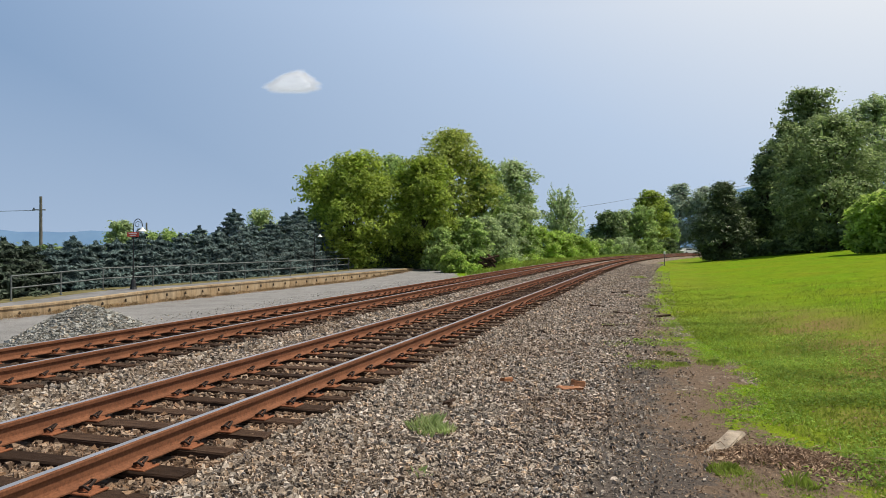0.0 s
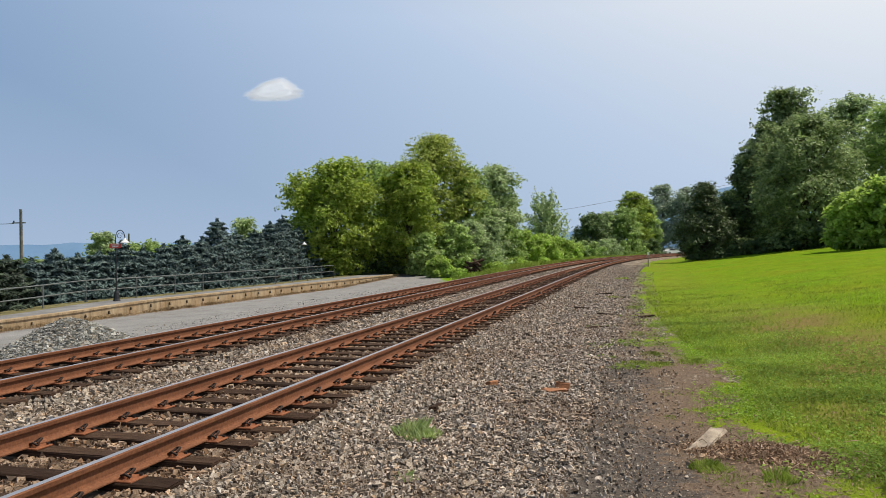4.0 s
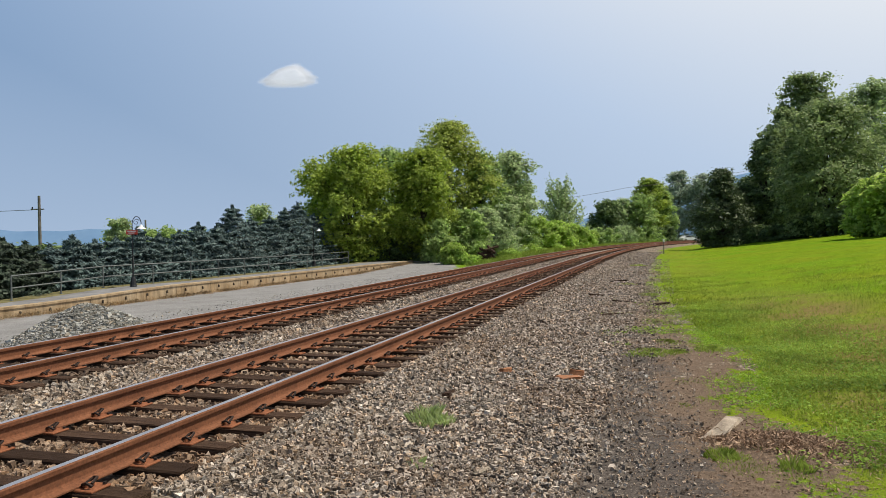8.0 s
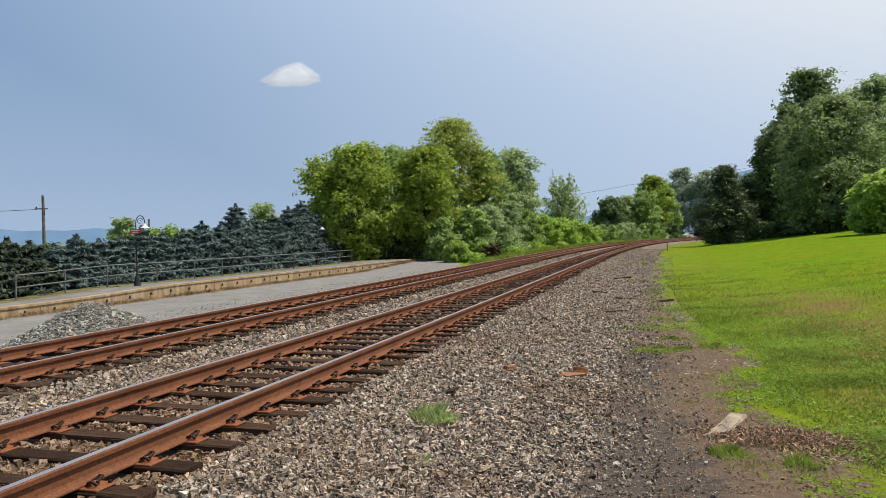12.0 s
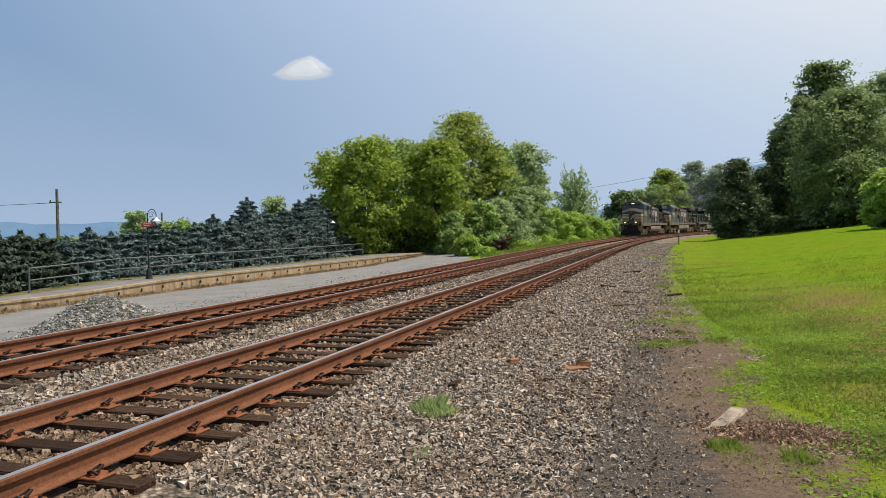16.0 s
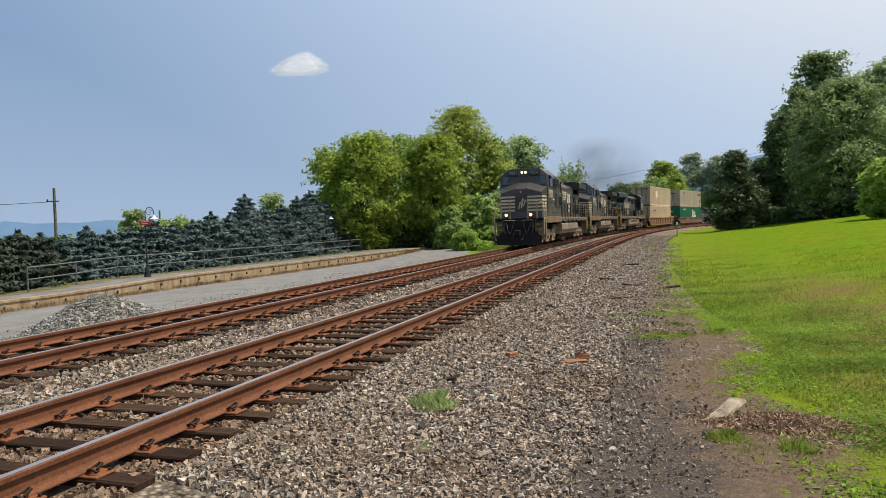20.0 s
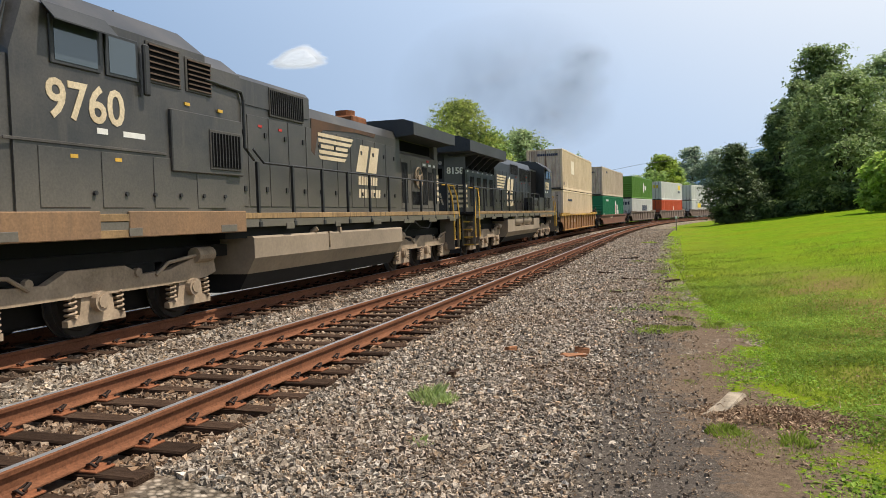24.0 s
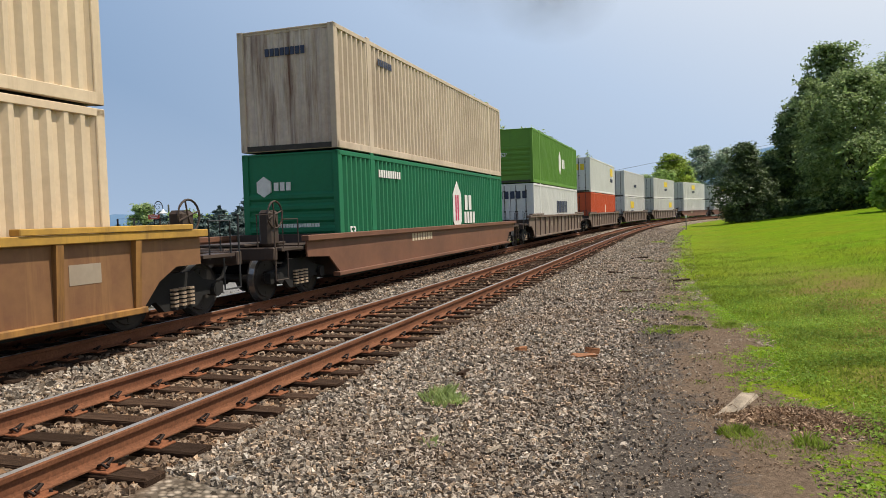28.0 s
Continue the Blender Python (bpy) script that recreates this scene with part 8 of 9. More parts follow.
def container(color, front, label, marks=(), posts=True):
    """53-foot box with corrugated sides; origin at the middle of its floor. front: the look of its -y end."""
    mat = BOX[color]
    C = thing("container", None, label, "container", "containers")
    prof = corrugated(2 * CL - 0.3, CH)
    for side in (-1, 1):
        b = Build()
        vs, fs = [], []
        for y, d in prof:
            for z in (0.16, CH - 0.1):
                vs.append((side * (CW - 0.012 - d), y, z))
        for i in range(len(prof) - 1):
            fs.append((i * 2, i * 2 + 2, i * 2 + 3, i * 2 + 1))
        b.add(vs, fs)
        b.part("side_panel", [mat], C)
        r = Build()
        r.box(min(side * (CW - 0.09), side * CW), max(side * (CW - 0.09), side * CW), -CL, CL, CH - 0.11, CH, 0, 0.008)
        r.part("top_rail", [mat], C)
        r = Build()
        r.box(min(side * (CW - 0.1), side * CW), max(side * (CW - 0.1), side * CW), -CL, CL, 0.0, 0.17, 0, 0.008)
        r.part("bottom_rail", [mat], C)
        for yy in (-CL, CL):
            s = 1 if yy < 0 else -1
            r = Build()
            r.box(min(side * (CW - 0.16), side * CW), max(side * (CW - 0.16), side * CW), min(yy, yy + s * 0.16), max(yy, yy + s * 0.16), 0.0, CH, 0, 0.012)
            r.part("corner_post", [mat], C)
        if posts:
            for yy in (-6.1, 6.1):
                r = Build()
                r.box(min(side * (CW - 0.05), side * (CW + 0.004)), max(side * (CW - 0.05), side * (CW + 0.004)), yy - 0.1, yy + 0.1, -0.004, CH + 0.052, 0, 0.008)
                r.part("stacking_post", [mat], C)
    t = Build()
    t.box(-CW + 0.02, CW - 0.02, -CL + 0.02, CL - 0.02, CH - 0.04, CH - 0.015, 0)
    t.part("roof", [mat], C)
    t = Build()
    t.box(-CW + 0.02, CW - 0.02, -CL + 0.02, CL - 0.02, 0.02, 0.14, 0)
    t.part("floor", [BOX_DARK], C)
    end_mat = SOOTY if color in ("cream", "tan") else mat
    for end in (-1, 1):
        look_end = front if end == -1 else ("doors" if front != "doors" else "corrugated")
        y = end * (CL - 0.05)
        if look_end == "corrugated":
            b = Build()
            pr = corrugated(2 * CW - 0.3, CH, 0.26, 0.035)
            vs, fs = [], []
            for x, d in pr:
                for z in (0.1, CH - 0.08):
                    vs.append((x, y - end * d, z))
            for i in range(len(pr) - 1):
                fs.append((i * 2, i * 2 + 2, i * 2 + 3, i * 2 + 1))
            b.add(vs, fs)
            b.part("end_panel", [end_mat], C)
        elif look_end == "ribbed":
            b = Build()
            prof_z = [(0.1, 0.0)]
            for k in range(6):
                z = 0.4 + k * 0.27
                prof_z += [(z, 0.0), (z + 0.06, 0.045), (z + 0.14, 0.045), (z + 0.2, 0.0)]
            prof_z.append((CH - 0.08, 0.0))
            vs = [(x, y + end * d, z) for z, d in prof_z for x in (-CW + 0.14, CW - 0.14)]
            b.add(vs, [(i * 2, i * 2 + 1, i * 2 + 3, i * 2 + 2) for i in range(len(prof_z) - 1)])
            b.part("end_panel", [end_mat], C)
        else:
            for sx in (-1, 1):
                b = Build()
                b.box(min(sx * 0.01, sx * (CW - 0.13)), max(sx * 0.01, sx * (CW - 0.13)), min(y, y - end * 0.04), max(y, y - end * 0.04), 0.12, CH - 0.1, 0, 0.012)
                dr = b.part("door", [end_mat], C)
                for xx in (0.32, 0.86):
                    q = Build()
                    q.tube([(sx * xx, y + end * 0.03, 0.1), (sx * xx, y + end * 0.03, CH - 0.08)], 0.02, 6)
                    for zz in (0.35, 1.4, 2.5):
                        q.box(sx * xx - 0.05, sx * xx + 0.05, min(y, y + end * 0.05), max(y, y + end * 0.05), zz - 0.03, zz + 0.03)
                    q.part("locking_bar", [BOX_DARK], dr)
                for zz in (0.4, 1.1, 1.8, 2.5):
                    q = Build()
                    q.box(min(sx * (CW - 0.16), sx * (CW - 0.02)), max(sx * (CW - 0.16), sx * (CW - 0.02)), min(y, y + end * 0.03), max(y, y + end * 0.03), zz - 0.05, zz + 0.05)
                    q.part("hinge", [mat], dr)
        for za, zb in ((CH - 0.1, CH), (0.0, 0.13)):
            hd = Build()
            hd.box(-CW + 0.15, CW - 0.15, min(y, y - end * 0.08), max(y, y - end * 0.08), za, zb, 0, 0.01)
            hd.part("end_rail", [mat], C)
    for kind, y, z, h, w, mm in marks:
        if kind == "bars":
            n = max(2, int(w / (h * 0.75)))
            b = Build()
            for k in range(n):
                a = y - w / 2 + k * w / n
                b.box(CW - 0.004, CW + 0.006, a, a + w / n * 0.7, z - h / 2, z + h / 2)
            b.part("lettering_bar", [mm], C)
        elif kind == "patch":
            b = Build()
            b.box(CW - 0.004, CW + 0.005, y - w / 2, y + w / 2, z - h / 2, z + h / 2)
            b.part("logo_patch", [mm], C)
        elif kind == "oval":
            b = Build()
            b.prism([(y + w / 2 * math.cos(2 * math.pi * j / 6 + math.pi / 2), z + h / 2 * math.sin(2 * math.pi * j / 6 + math.pi / 2)) for j in range(6)], "x", CW - 0.004, CW + 0.004)
            b.part("logo_patch", [mm], C)
        elif kind == "endbars":
            n = max(2, int(w / (h * 0.75)))
            b = Build()
            for k in range(n):
                a = y - w / 2 + k * w / n
                b.box(a, a + w / n * 0.7, -CL + 0.02, -CL + 0.046, z - h / 2, z + h / 2)
            b.part("lettering_bar", [mm], C)
        elif kind == "endoval":
            b = Build()
            b.prism([(y + w / 2 * math.cos(2 * math.pi * j / 6 + math.pi / 2), z + h / 2 * math.sin(2 * math.pi * j / 6 + math.pi / 2)) for j in range(6)], "y", -CL + 0.0, -CL + 0.05)
            b.part("logo_patch", [mm], C)
        elif kind == "text":
            lettering("size_marking", w, h, mm, C, side_pose(1, CW + 0.003, y, z))
        elif kind == "endtext":
            lettering("size_marking", w, h, mm, C, pose(y, -CL - 0.004, z, 90, 0, 0))
    return C


WELL_YELLOW = container_paint("worn_yellow_car_paint", (0.4, 0.2, 0.05), (0.1, 0.05, 0.028), 1.0, 1.0, 0.42)
WELL_CHORD = container_paint("yellow_chord_paint", (0.55, 0.32, 0.055), (0.14, 0.075, 0.035), 1.0, 0.8, 0.46)
WELL_BROWN = container_paint("brown_car_panel", (0.17, 0.08, 0.042), (0.33, 0.18, 0.07), 0.8, 0.8, 0.45)
WELL_RED = container_paint("oxide_red_car_paint", (0.2, 0.092, 0.055), (0.085, 0.045, 0.033), 0.8, 0.6)
# rust-tinged car ends, darkened for the shade in the gap between cars
WELL_DARK = container_paint("dark_car_end_paint", (0.045, 0.033, 0.027), (0.11, 0.065, 0.042), 0.6, 0.5)
STENCIL = container_paint("worn_stencil_paint", (0.36, 0.3, 0.23), (0.2, 0.13, 0.08), 0.6, 0.5)
WELL_GREY = container_paint("rusty_car_paint", (0.2, 0.15, 0.12), (0.1, 0.055, 0.035), 0.7, 0.5)


def small_truck(parent, y):
    b = Build()
    b.box(-0.9, 0.9, -0.25, 0.25, 0.45, 0.75, 0, 0.04)
    tr = b.part("truck", [UNDER_BLACK], parent, "two-axle freight truck")
    tr.location = (0, y, 0)
    for ay in (-0.89, 0.89):
        w = wheelset(tr, ay, 0.46)
        WHEELS.append((w, 0.46))
    for side in (-1, 1):
        f = Build()
        f.prism([(-1.15, 0.36), (-1.15, 0.58), (-0.6, 0.66), (-0.35, 0.82), (0.35, 0.82), (0.6, 0.66), (1.15, 0.58), (1.15, 0.36), (0.6, 0.4), (0.4, 0.22), (-0.4, 0.22), (-0.6, 0.4)], "x", min(side * 0.97, side * 1.1), max(side * 0.97, side * 1.1))
        for ay in (-0.89, 0.89):
            f.tube([(side * 1.0, ay, 0.46), (side * 1.18, ay, 0.46)], 0.12, 12)
        f.part("side_frame", [UNDER_BLACK], tr)
        s = Build()
        for o in (-0.2, 0.0, 0.2):
            for q in range(5):
                s.tube([(side * 1.12, o, 0.28 + q * 0.065), (side * 1.12, o, 0.315 + q * 0.065)], 0.075, 8)
        s.part("spring", [DUSTY], tr)
    return tr


def well_car(style, label):
    """A double-stack well car 23.4 m long; its well floor lies low between two trucks."""
    W = thing("well_car", None, label, "freight car", "well cars")
    ribbed = style != "smooth"
    side_mat = {"yellow": WELL_BROWN, "smooth": WELL_RED, "grey": WELL_GREY}[style]
    rib_mat = {"yellow": WELL_YELLOW, "smooth": WELL_RED, "grey": WELL_GREY}[style]
    chord = {"yellow": WELL_CHORD, "smooth": WELL_RED, "grey": WELL_GREY}[style]
    ztop = 1.52 if ribbed else 1.3
    for side in (-1, 1):
        x0, x1 = 1.36, 1.4
        w = Build()
        if ribbed:
            out = [(-9.9, 0.95), (-9.3, 0.95), (-8.9, 0.75), (-8.55, 0.4), (8.55, 0.4), (8.9, 0.75), (9.3, 0.95), (9.9, 0.95), (9.9, ztop - 0.06), (-9.9, ztop - 0.06)]
        else:
            out = [(-9.9, 0.85), (-8.9, 0.8), (-8.3, 0.36), (8.3, 0.36), (8.9, 0.8), (9.9, 0.85), (9.9, ztop - 0.05), (-9.9, ztop - 0.05)]
        w.prism(out, "x", min(side * x0, side * x1), max(side * x0, side * x1))
        w.part("side_web", [side_mat], W)
        c = Build()
        c.box(min(side * 1.32, side * 1.5), max(side * 1.32, side * 1.5), -10.0, 10.0, ztop - 0.12, ztop, 0, 0.01)
        if ribbed:
            for s in (-1, 1):
                c.box(min(side * 1.34, side * 1.52), max(side * 1.34, side * 1.52), min(s * 6.4, s * 9.6), max(s * 6.4, s * 9.6), ztop + 0.004, ztop + 0.09, 0, 0.01)
        c.part("top_chord", [chord], W, "yellow-painted top chord" if style == "yellow" else "")
        c = Build()
        c.box(min(side * 1.3, side * 1.48), max(side * 1.3, side * 1.48), -8.55, 8.55, 0.33, 0.42, 0, 0.01)
        c.part("bottom_chord", [rib_mat], W)
        if ribbed:
            for k in range(13):
                yy = -8.4 + k * 1.4
                r = Build()
                r.prism([(x1, 0.42), (1.44, 0.42), (1.49, ztop - 0.12), (x1, ztop - 0.12)], "y", yy - 0.06, yy + 0.06)
                if side == -1:
                    r.v = [(-a, b2, c2) for a, b2, c2 in r.v]
                r.part("side_rib", [rib_mat], W)
            mk = Build()
            for yy, h, wd, zz in ((-5.6, 0.24, 0.9, 1.0), (-4.2, 0.24, 1.0, 1.0)):
                n = 6
                for j in range(n):
                    mk.box(min(side * 1.401, side * 1.405), max(side * 1.401, side * 1.405), yy + j * wd / n, yy + (j + 0.7) * wd / n, zz - h / 2, zz + h / 2)
            mk.box(min(side * 1.401, side * 1.405), max(side * 1.401, side * 1.405), 7.2, 7.75, 0.85, 1.12)
            mk.part("lettering_bar", [STENCIL], W)
        else:
            mk = Build()
            for j in range(8):
                mk.box(min(side * 1.401, side * 1.405), max(side * 1.401, side * 1.405), -3.6 + j * 0.23, -3.6 + j * 0.23 + 0.16, 0.92, 1.14)
            mk.part("lettering_bar", [CREAM], W)
    f = Build()
    f.box(-1.32, 1.32, -8.3, 8.3, 0.27, 0.335, 0)
    f.part("well_floor", [UNDER_BLACK], W)
    for s in (-1, 1):
        e = Build()
        e.box(-1.32, 1.32, min(s * 8.25, s * 8.4), max(s * 8.25, s * 8.4), 0.35, 1.3, 0)
        e.box(-1.3, 1.3, min(s * 8.4, s * 9.9), max(s * 8.4, s * 9.9), 0.98, 1.1, 0)
        e.box(-0.35, 0.35, min(s * 9.0, s * 11.3), max(s * 9.0, s * 11.3), 0.75, 1.1, 0, 0.03)
        e.box(-1.35, 1.35, min(s * 11.0, s * 11.15), max(s * 11.0, s * 11.15), 0.85, 1.1, 0, 0.02)
        e.box(-0.6, 0.6, min(s * 9.4, s * 11.0), max(s * 9.4, s * 11.0), 1.12, 1.17, 0, 0.01)
        e.part("end_platform", [WELL_DARK], W)
        coupler(W, s * 11.65, s)
        small_truck(W, s * 9.75)
        for side in (-1, 1):
            g = Build()
            g.tube([(side * 1.34, s * 11.08, 0.45), (side * 1.34, s * 11.08, 1.75), (side * 0.95, s * 11.08, 1.75), (side * 0.95, s * 11.08, 1.1)], 0.018, 6)
            g.tube([(side * 1.36, s * 10.2, 1.0), (side * 1.36, s * 10.2, 1.65), (side * 1.36, s * 10.8, 1.65), (side * 1.36, s * 10.8, 1.0)], 0.016, 6)
            g.tube([(side * 1.34, s * 11.08, 0.45), (side * 1.34, s * 10.62, 0.45), (side * 1.34, s * 10.62, 1.0)], 0.018, 6)
            g.part("grab_iron", [GRAB_BLACK if style != "smooth" else WELL_DARK], W)
            p = Build()
            p.box(min(side * 0.9, side * 1.38), max(side * 0.9, side * 1.38), min(s * 10.0, s * 10.9), max(s * 10.0, s * 10.9), 1.02, 1.08, 0, 0.005)
            p.part("end_step", [WELL_DARK], W)
    hb = Build()
    n = 20
    yb = -10.3 if style == "smooth" else 10.3
    hb.tube([(0.9, yb + 0.28 * math.cos(2 * math.pi * j / n), 1.75 + 0.28 * math.sin(2 * math.pi * j / n)) for j in range(n + 1)], 0.02, 6)
    for j in range(4):
        a = math.pi / 2 * j + 0.3
        hb.tube([(0.88, yb, 1.75), (0.9, yb + 0.28 * math.cos(a), 1.75 + 0.28 * math.sin(a))], 0.016, 5)
    hb.box(0.6, 0.88, yb - 0.2, yb + 0.2, 1.1, 1.85, 0, 0.06)
    hb.part("handbrake_wheel", [WELL_DARK], W, "handbrake wheel on its stand")
    return W

# ---- the train ----
LOCO = 22.3
WELL = 23.4


def train_front(t):
    """Place along the line of the leading coupler."""
    u = t - 20.0
    return 42.95 - 15.2025 * u + 0.0055 * u * u


TRAIN = []


def put(ob, behind, span, z=0.0, flip=False):
    """Remember a vehicle whose middle runs that far behind the leading coupler, on pivots that far apart."""
    TRAIN.append((ob, behind, span, z, flip))
    return ob


put(cab_locomotive("9501", True, "leading black locomotive with cream stripes and lit headlights"), LOCO * 0.5, 13.4)
put(cab_locomotive("9760", False, "second black locomotive with cream nose stripes, dusty trucks"), LOCO * 1.5, 13.4)
put(second_cab("8158", "black locomotive running backwards with large radiator wings"), LOCO * 2.5, 13.4, 0.0, True)

STACKS = (
    ("yellow", "worn yellow and rusty ribbed well car",
     ("cream", "doors", "cream corrugated container with sooty doors", [("bars", -4.6, 2.2, 0.16, 1.5, BLUE_LOGO), ("bars", -5.7, 2.22, 0.16, 0.45, BLUE_LOGO)]),
     ("cream", "corrugated", "cream corrugated container stacked on another", [("text", -7.55, 0.42, 0.32, "53", BLUE_LOGO), ("patch", -3.4, 1.75, 1.0, 1.5, PALE_PATCH), ("endbars", 0.25, 2.5, 0.17, 1.5, BLUE_LOGO)])),
    ("smooth", "rust-red smooth-sided well car",
     ("green", "ribbed", "dark green corrugated container with white marks", [("oval", 1.3, 1.55, 1.9, 1.15, WHITE_MARK), ("bars", 1.3, 1.55, 0.9, 0.5, PINK_LOGO), ("bars", 2.75, 1.75, 0.55, 1.0, WHITE_MARK), ("bars", 2.9, 1.2, 0.42, 1.5, WHITE_MARK), ("text", -7.4, 0.95, 0.36, "53", WHITE_MARK),
      ("bars", -4.9, 2.45, 0.2, 1.6, WHITE_MARK), ("endtext", 0.15, 0.52, 0.32, "53'", WHITE_MARK), ("endoval", -0.72, 2.1, 0.5, 0.44, WHITE_MARK), ("endbars", -0.2, 2.1, 0.2, 0.5, WHITE_MARK), ("endbars", 0.15, 1.15, 0.09, 1.2, WHITE_MARK)]),
     ("tan", "corrugated", "dirty tan container with brown stains", [("bars", -5.0, 2.45, 0.18, 1.0, BLUE_LOGO), ("endbars", 0.0, 2.35, 0.18, 1.1, BLUE_LOGO)])),
    ("grey", "rusty ribbed well car",
     ("white", "doors", "white corrugated container with dark slanted lettering", [("bars", 1.2, 1.65, 0.75, 4.2, BLUE_LOGO), ("endbars", 0.0, 2.3, 0.4, 2.0, BLUE_LOGO)]),
     ("leaf", "ribbed", "leaf-green container with a white emblem", [("oval", 0.6, 1.5, 1.5, 0.9, WHITE_MARK), ("bars", 2.0, 1.5, 0.6, 1.2, WHITE_MARK), ("endtext", -0.3, 1.5, 0.3, "53'", WHITE_MARK)])),
    ("grey", "rusty ribbed well car",
     ("orange", "doors", "orange-red corrugated container with a pale mark", [("patch", 0.6, 1.4, 1.0, 0.6, RED_LOGO)]),
     ("white", "doors", "white container with a yellow label", [("patch", 5.4, 2.15, 0.75, 1.9, YELLOW_LOGO), ("bars", 5.4, 1.35, 0.35, 1.9, BLUE_LOGO), ("endbars", 0.0, 2.1, 0.5, 1.8, YELLOW_LOGO)])),
    ("grey", "rusty ribbed well car",
     ("white", "doors", "white container with a yellow label", [("patch", -2.6, 1.95, 0.8, 2.6, YELLOW_LOGO), ("bars", -2.6, 1.1, 0.35, 2.0, BLUE_LOGO)]),
     ("white", "doors", "plain white corrugated container", [("bars", 0, 1.3, 0.35, 2.0, BLUE_LOGO)])),
    ("grey", "rusty ribbed well car",
     ("white", "doors", "white container with a yellow label", [("patch", 4.6, 1.95, 0.8, 2.2, YELLOW_LOGO)]),
     ("white", "doors", "white container with a yellow label", [("patch", 1.0, 2.1, 0.75, 2.6, YELLOW_LOGO), ("bars", 1.0, 1.3, 0.3, 2.0, BLUE_LOGO)])),
    ("smooth", "rust-red smooth-sided well car",
     ("white", "doors", "plain white corrugated container", [("bars", -1.0, 1.5, 0.5, 1.6, WHITE_MARK)]),
     ("white", "doors", "white container with a yellow label", [("patch", -1.0, 2.1, 0.75, 2.4, YELLOW_LOGO), ("bars", -1.0, 1.3, 0.3, 2.0, BLUE_LOGO)])),
    ("smooth", "rust-red smooth-sided well car",
     ("white", "doors", "plain white corrugated container", []),
     ("white", "doors", "white container with a yellow label", [("patch", -1.0, 2.1, 0.75, 2.4, YELLOW_LOGO)])),
    ("grey", "rusty ribbed well car",
     ("white", "doors", "plain white corrugated container", []),
     ("white", "doors", "white container with a yellow label", [("patch", 1.0, 2.1, 0.75, 2.4, YELLOW_LOGO)])),
)
for k, (style, lab, lower, upper) in enumerate(STACKS):
    mid = LOCO * 3 + WELL * (k + 0.5)
    put(well_car(style, lab), mid, 19.5)
    put(container(lower[0], lower[1], lower[2], lower[3]), mid, 19.5, 0.345)
    put(container(upper[0], upper[1], upper[2], upper[3]), mid, 19.5, 0.345 + CH + 0.055)


# ---- exhaust ----
def smoke_material():
    """Thin smoke: thickest in the middle of a wisp, fading in tatters to nothing."""
    n = Nodes("exhaust_smoke", 1.0, 0, 0.0)
    n.color((0.2, 0.18, 0.165))
    tr = n.t.nodes.new("ShaderNodeBsdfTransparent")
    m = n.t.nodes.new("ShaderNodeMixShader")
    far = n.t.nodes.new("ShaderNodeVectorMath")
    far.operation = "LENGTH"
    n.t.links.new(n.mapped((0.62, 0.0, 1.0)), far.inputs[0])
    body = n.ramp(far.outputs["Value"], [(0.0, 1.0), (0.5, 0.55), (1.0, 0.0)])
    rag = n.ramp(n.noise(1.1, 5, 0.55), [(0.25, 0.4), (0.75, 1.0)])
    veil = n.math("MULTIPLY", n.math("MULTIPLY", body, rag), 0.4)
    n.t.links.new(veil, m.inputs[0])
    n.t.links.new(tr.outputs[0], m.inputs[1])
    n.t.links.new(n.bsdf.outputs[0], m.inputs[2])
    n.t.links.new(m.outputs[0], n.t.nodes["Material Output"].inputs[0])
    return n.mat


SMOKE = smoke_material()
PUFFS = []


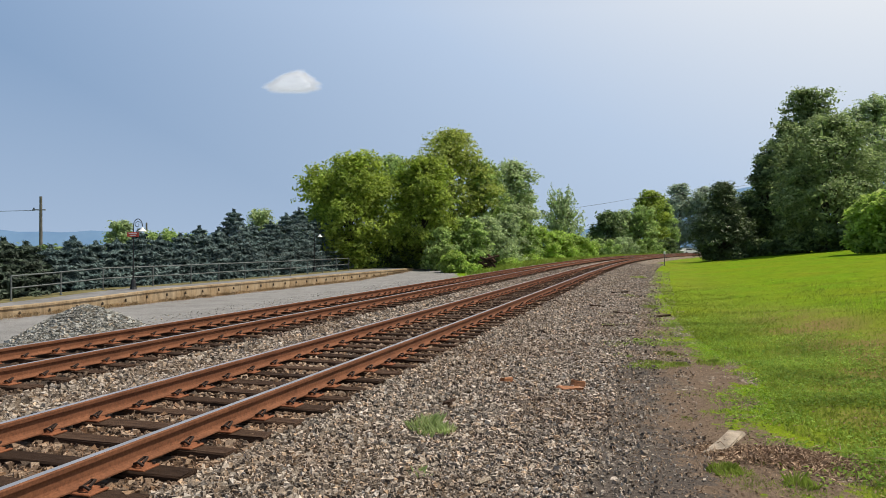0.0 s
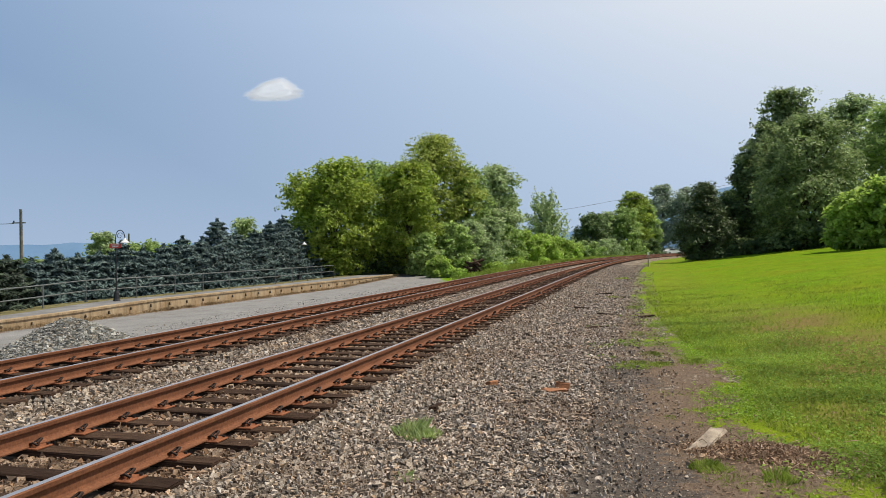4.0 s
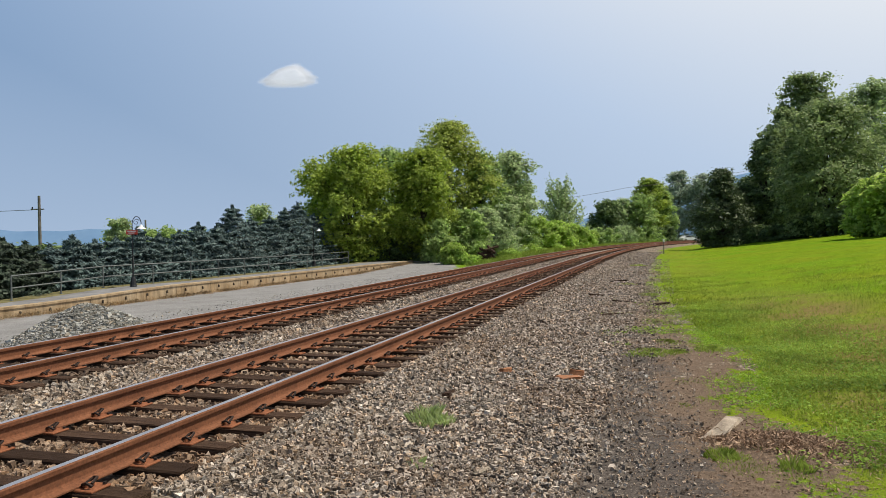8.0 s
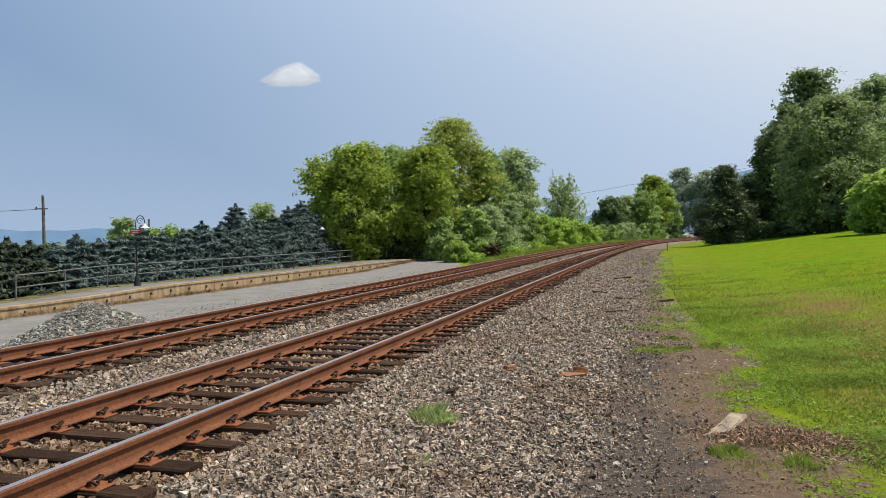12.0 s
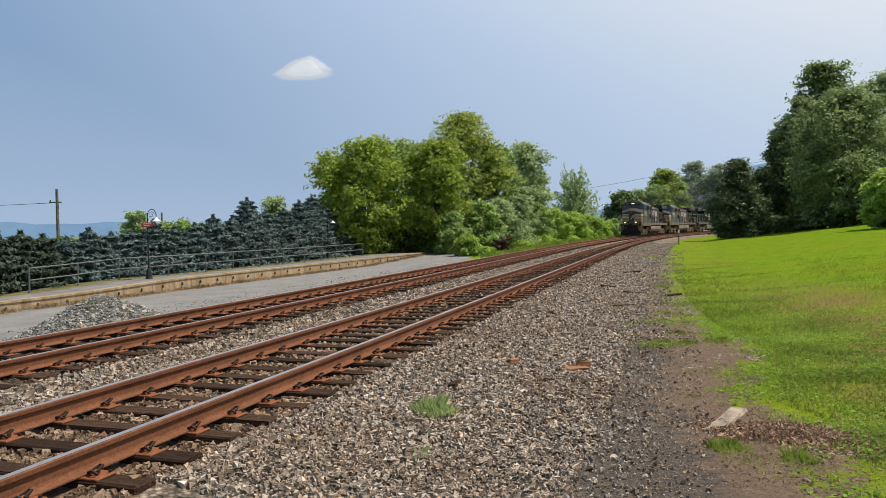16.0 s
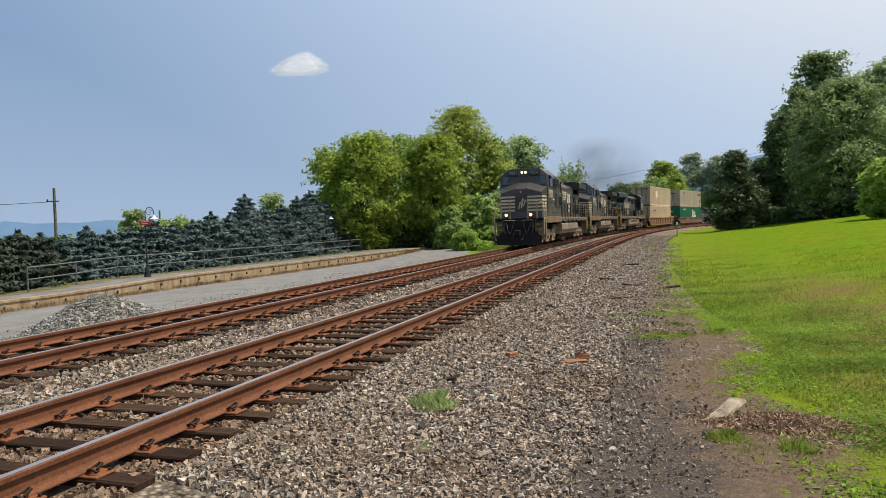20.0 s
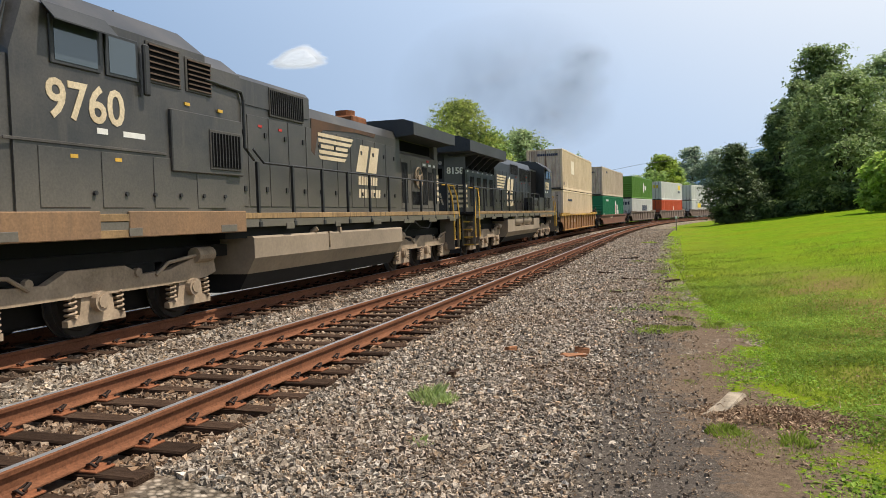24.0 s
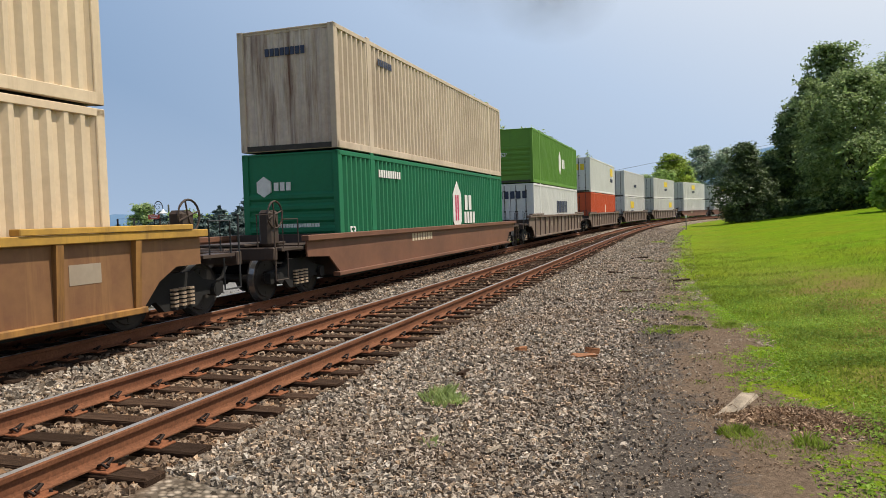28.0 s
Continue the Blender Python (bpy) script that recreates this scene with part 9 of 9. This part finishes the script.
def smoke_puff(seed, size, behind, leave, drift, rise, label):
    """A thin ball of smoke that rides above a stack, then stays behind and rises."""
    # one billowed sheet, bulging towards the near side
    n = 28
    vs, fs = [], []
    for i in range(n + 1):
        for j in range(n + 1):
            u, v = i / n * 2 - 1, j / n * 2 - 1
            bulge = -0.45 * (1 - u * u) * (1 - v * v) + 0.2 * noise.noise(Vector((u * 2, v * 2, seed)))
            vs.append((u * 1.6, bulge, v))
    for i in range(n):
        for j in range(n):
            a = i * (n + 1) + j
            fs.append((a, a + n + 1, a + n + 2, a + 1))
    me = bpy.data.meshes.new("smoke_puff")
    me.from_pydata(vs, [], fs)
    me.polygons.foreach_set("use_smooth", [True] * len(me.polygons))
    me.materials.append(SMOKE)
    ob = tagged(new("smoke_puff", me), label, "smoke", "exhaust smoke", "stuff")
    ob.scale = (size, size, size)
    PUFFS.append((ob, behind, leave, drift, rise, size))
    return ob


smoke_puff(1, 1.8, 15.5, 18.6, -1.0, 2.6, "thin brown exhaust smoke above the locomotives")
smoke_puff(2, 2.1, 38.2, 20.6, -1.2, 2.8, "thin brown exhaust smoke above the locomotives")
smoke_puff(3, 3.0, 53.5, 22.4, -1.0, 2.4, "thin grey exhaust smoke drifting over the train")
smoke_puff(4, 4.2, 40.0, 22.8, -0.5, 2.0, "grey exhaust smoke drifting over the train")


# ---- what moves ----
def vehicle_pose(s, span, z, flip):
    """A vehicle rides on two pivots on the far track."""
    x0, y0, _ = line(s - span / 2, -SPACING)
    x1, y1, _ = line(s + span / 2, -SPACING)
    h = math.degrees(math.atan2(x1 - x0, y1 - y0))
    return pose((x0 + x1) / 2, (y0 + y1) / 2, z, 0, 0, -h + (180 if flip else 0))


def motions():
    for ob, behind, span, z, flip in TRAIN:
        walk(ob, [(t, vehicle_pose(train_front(t) + behind, span, z, flip)) for t in range(0, 29)])
    for ob, behind, leave, drift, rise, size in PUFFS:
        rows = []
        for t in range(0, 29):
            late = max(0.0, t - leave)
            s = train_front(min(t, leave)) + behind + drift * late
            x, y, h = line(s, -SPACING)
            rows.append((t, pose(x, y, 4.6 + size * 0.5 + 0.8 * rise * late, 0, 0, -20 + 2 * late)))
        walk(ob, rows)
    for ob, radius in WHEELS[:18]:
        rows = []
        for k in range(0, 841):
            t = k / 30
            a = (train_front(0) - train_front(t)) / radius
            rows.append((t, Matrix.Translation(ob.location) @ Matrix.Rotation(a * (1 if ob.parent.parent.name != "locomotive.002" else -1), 4, "X")))
        walk(ob, rows)


motions()
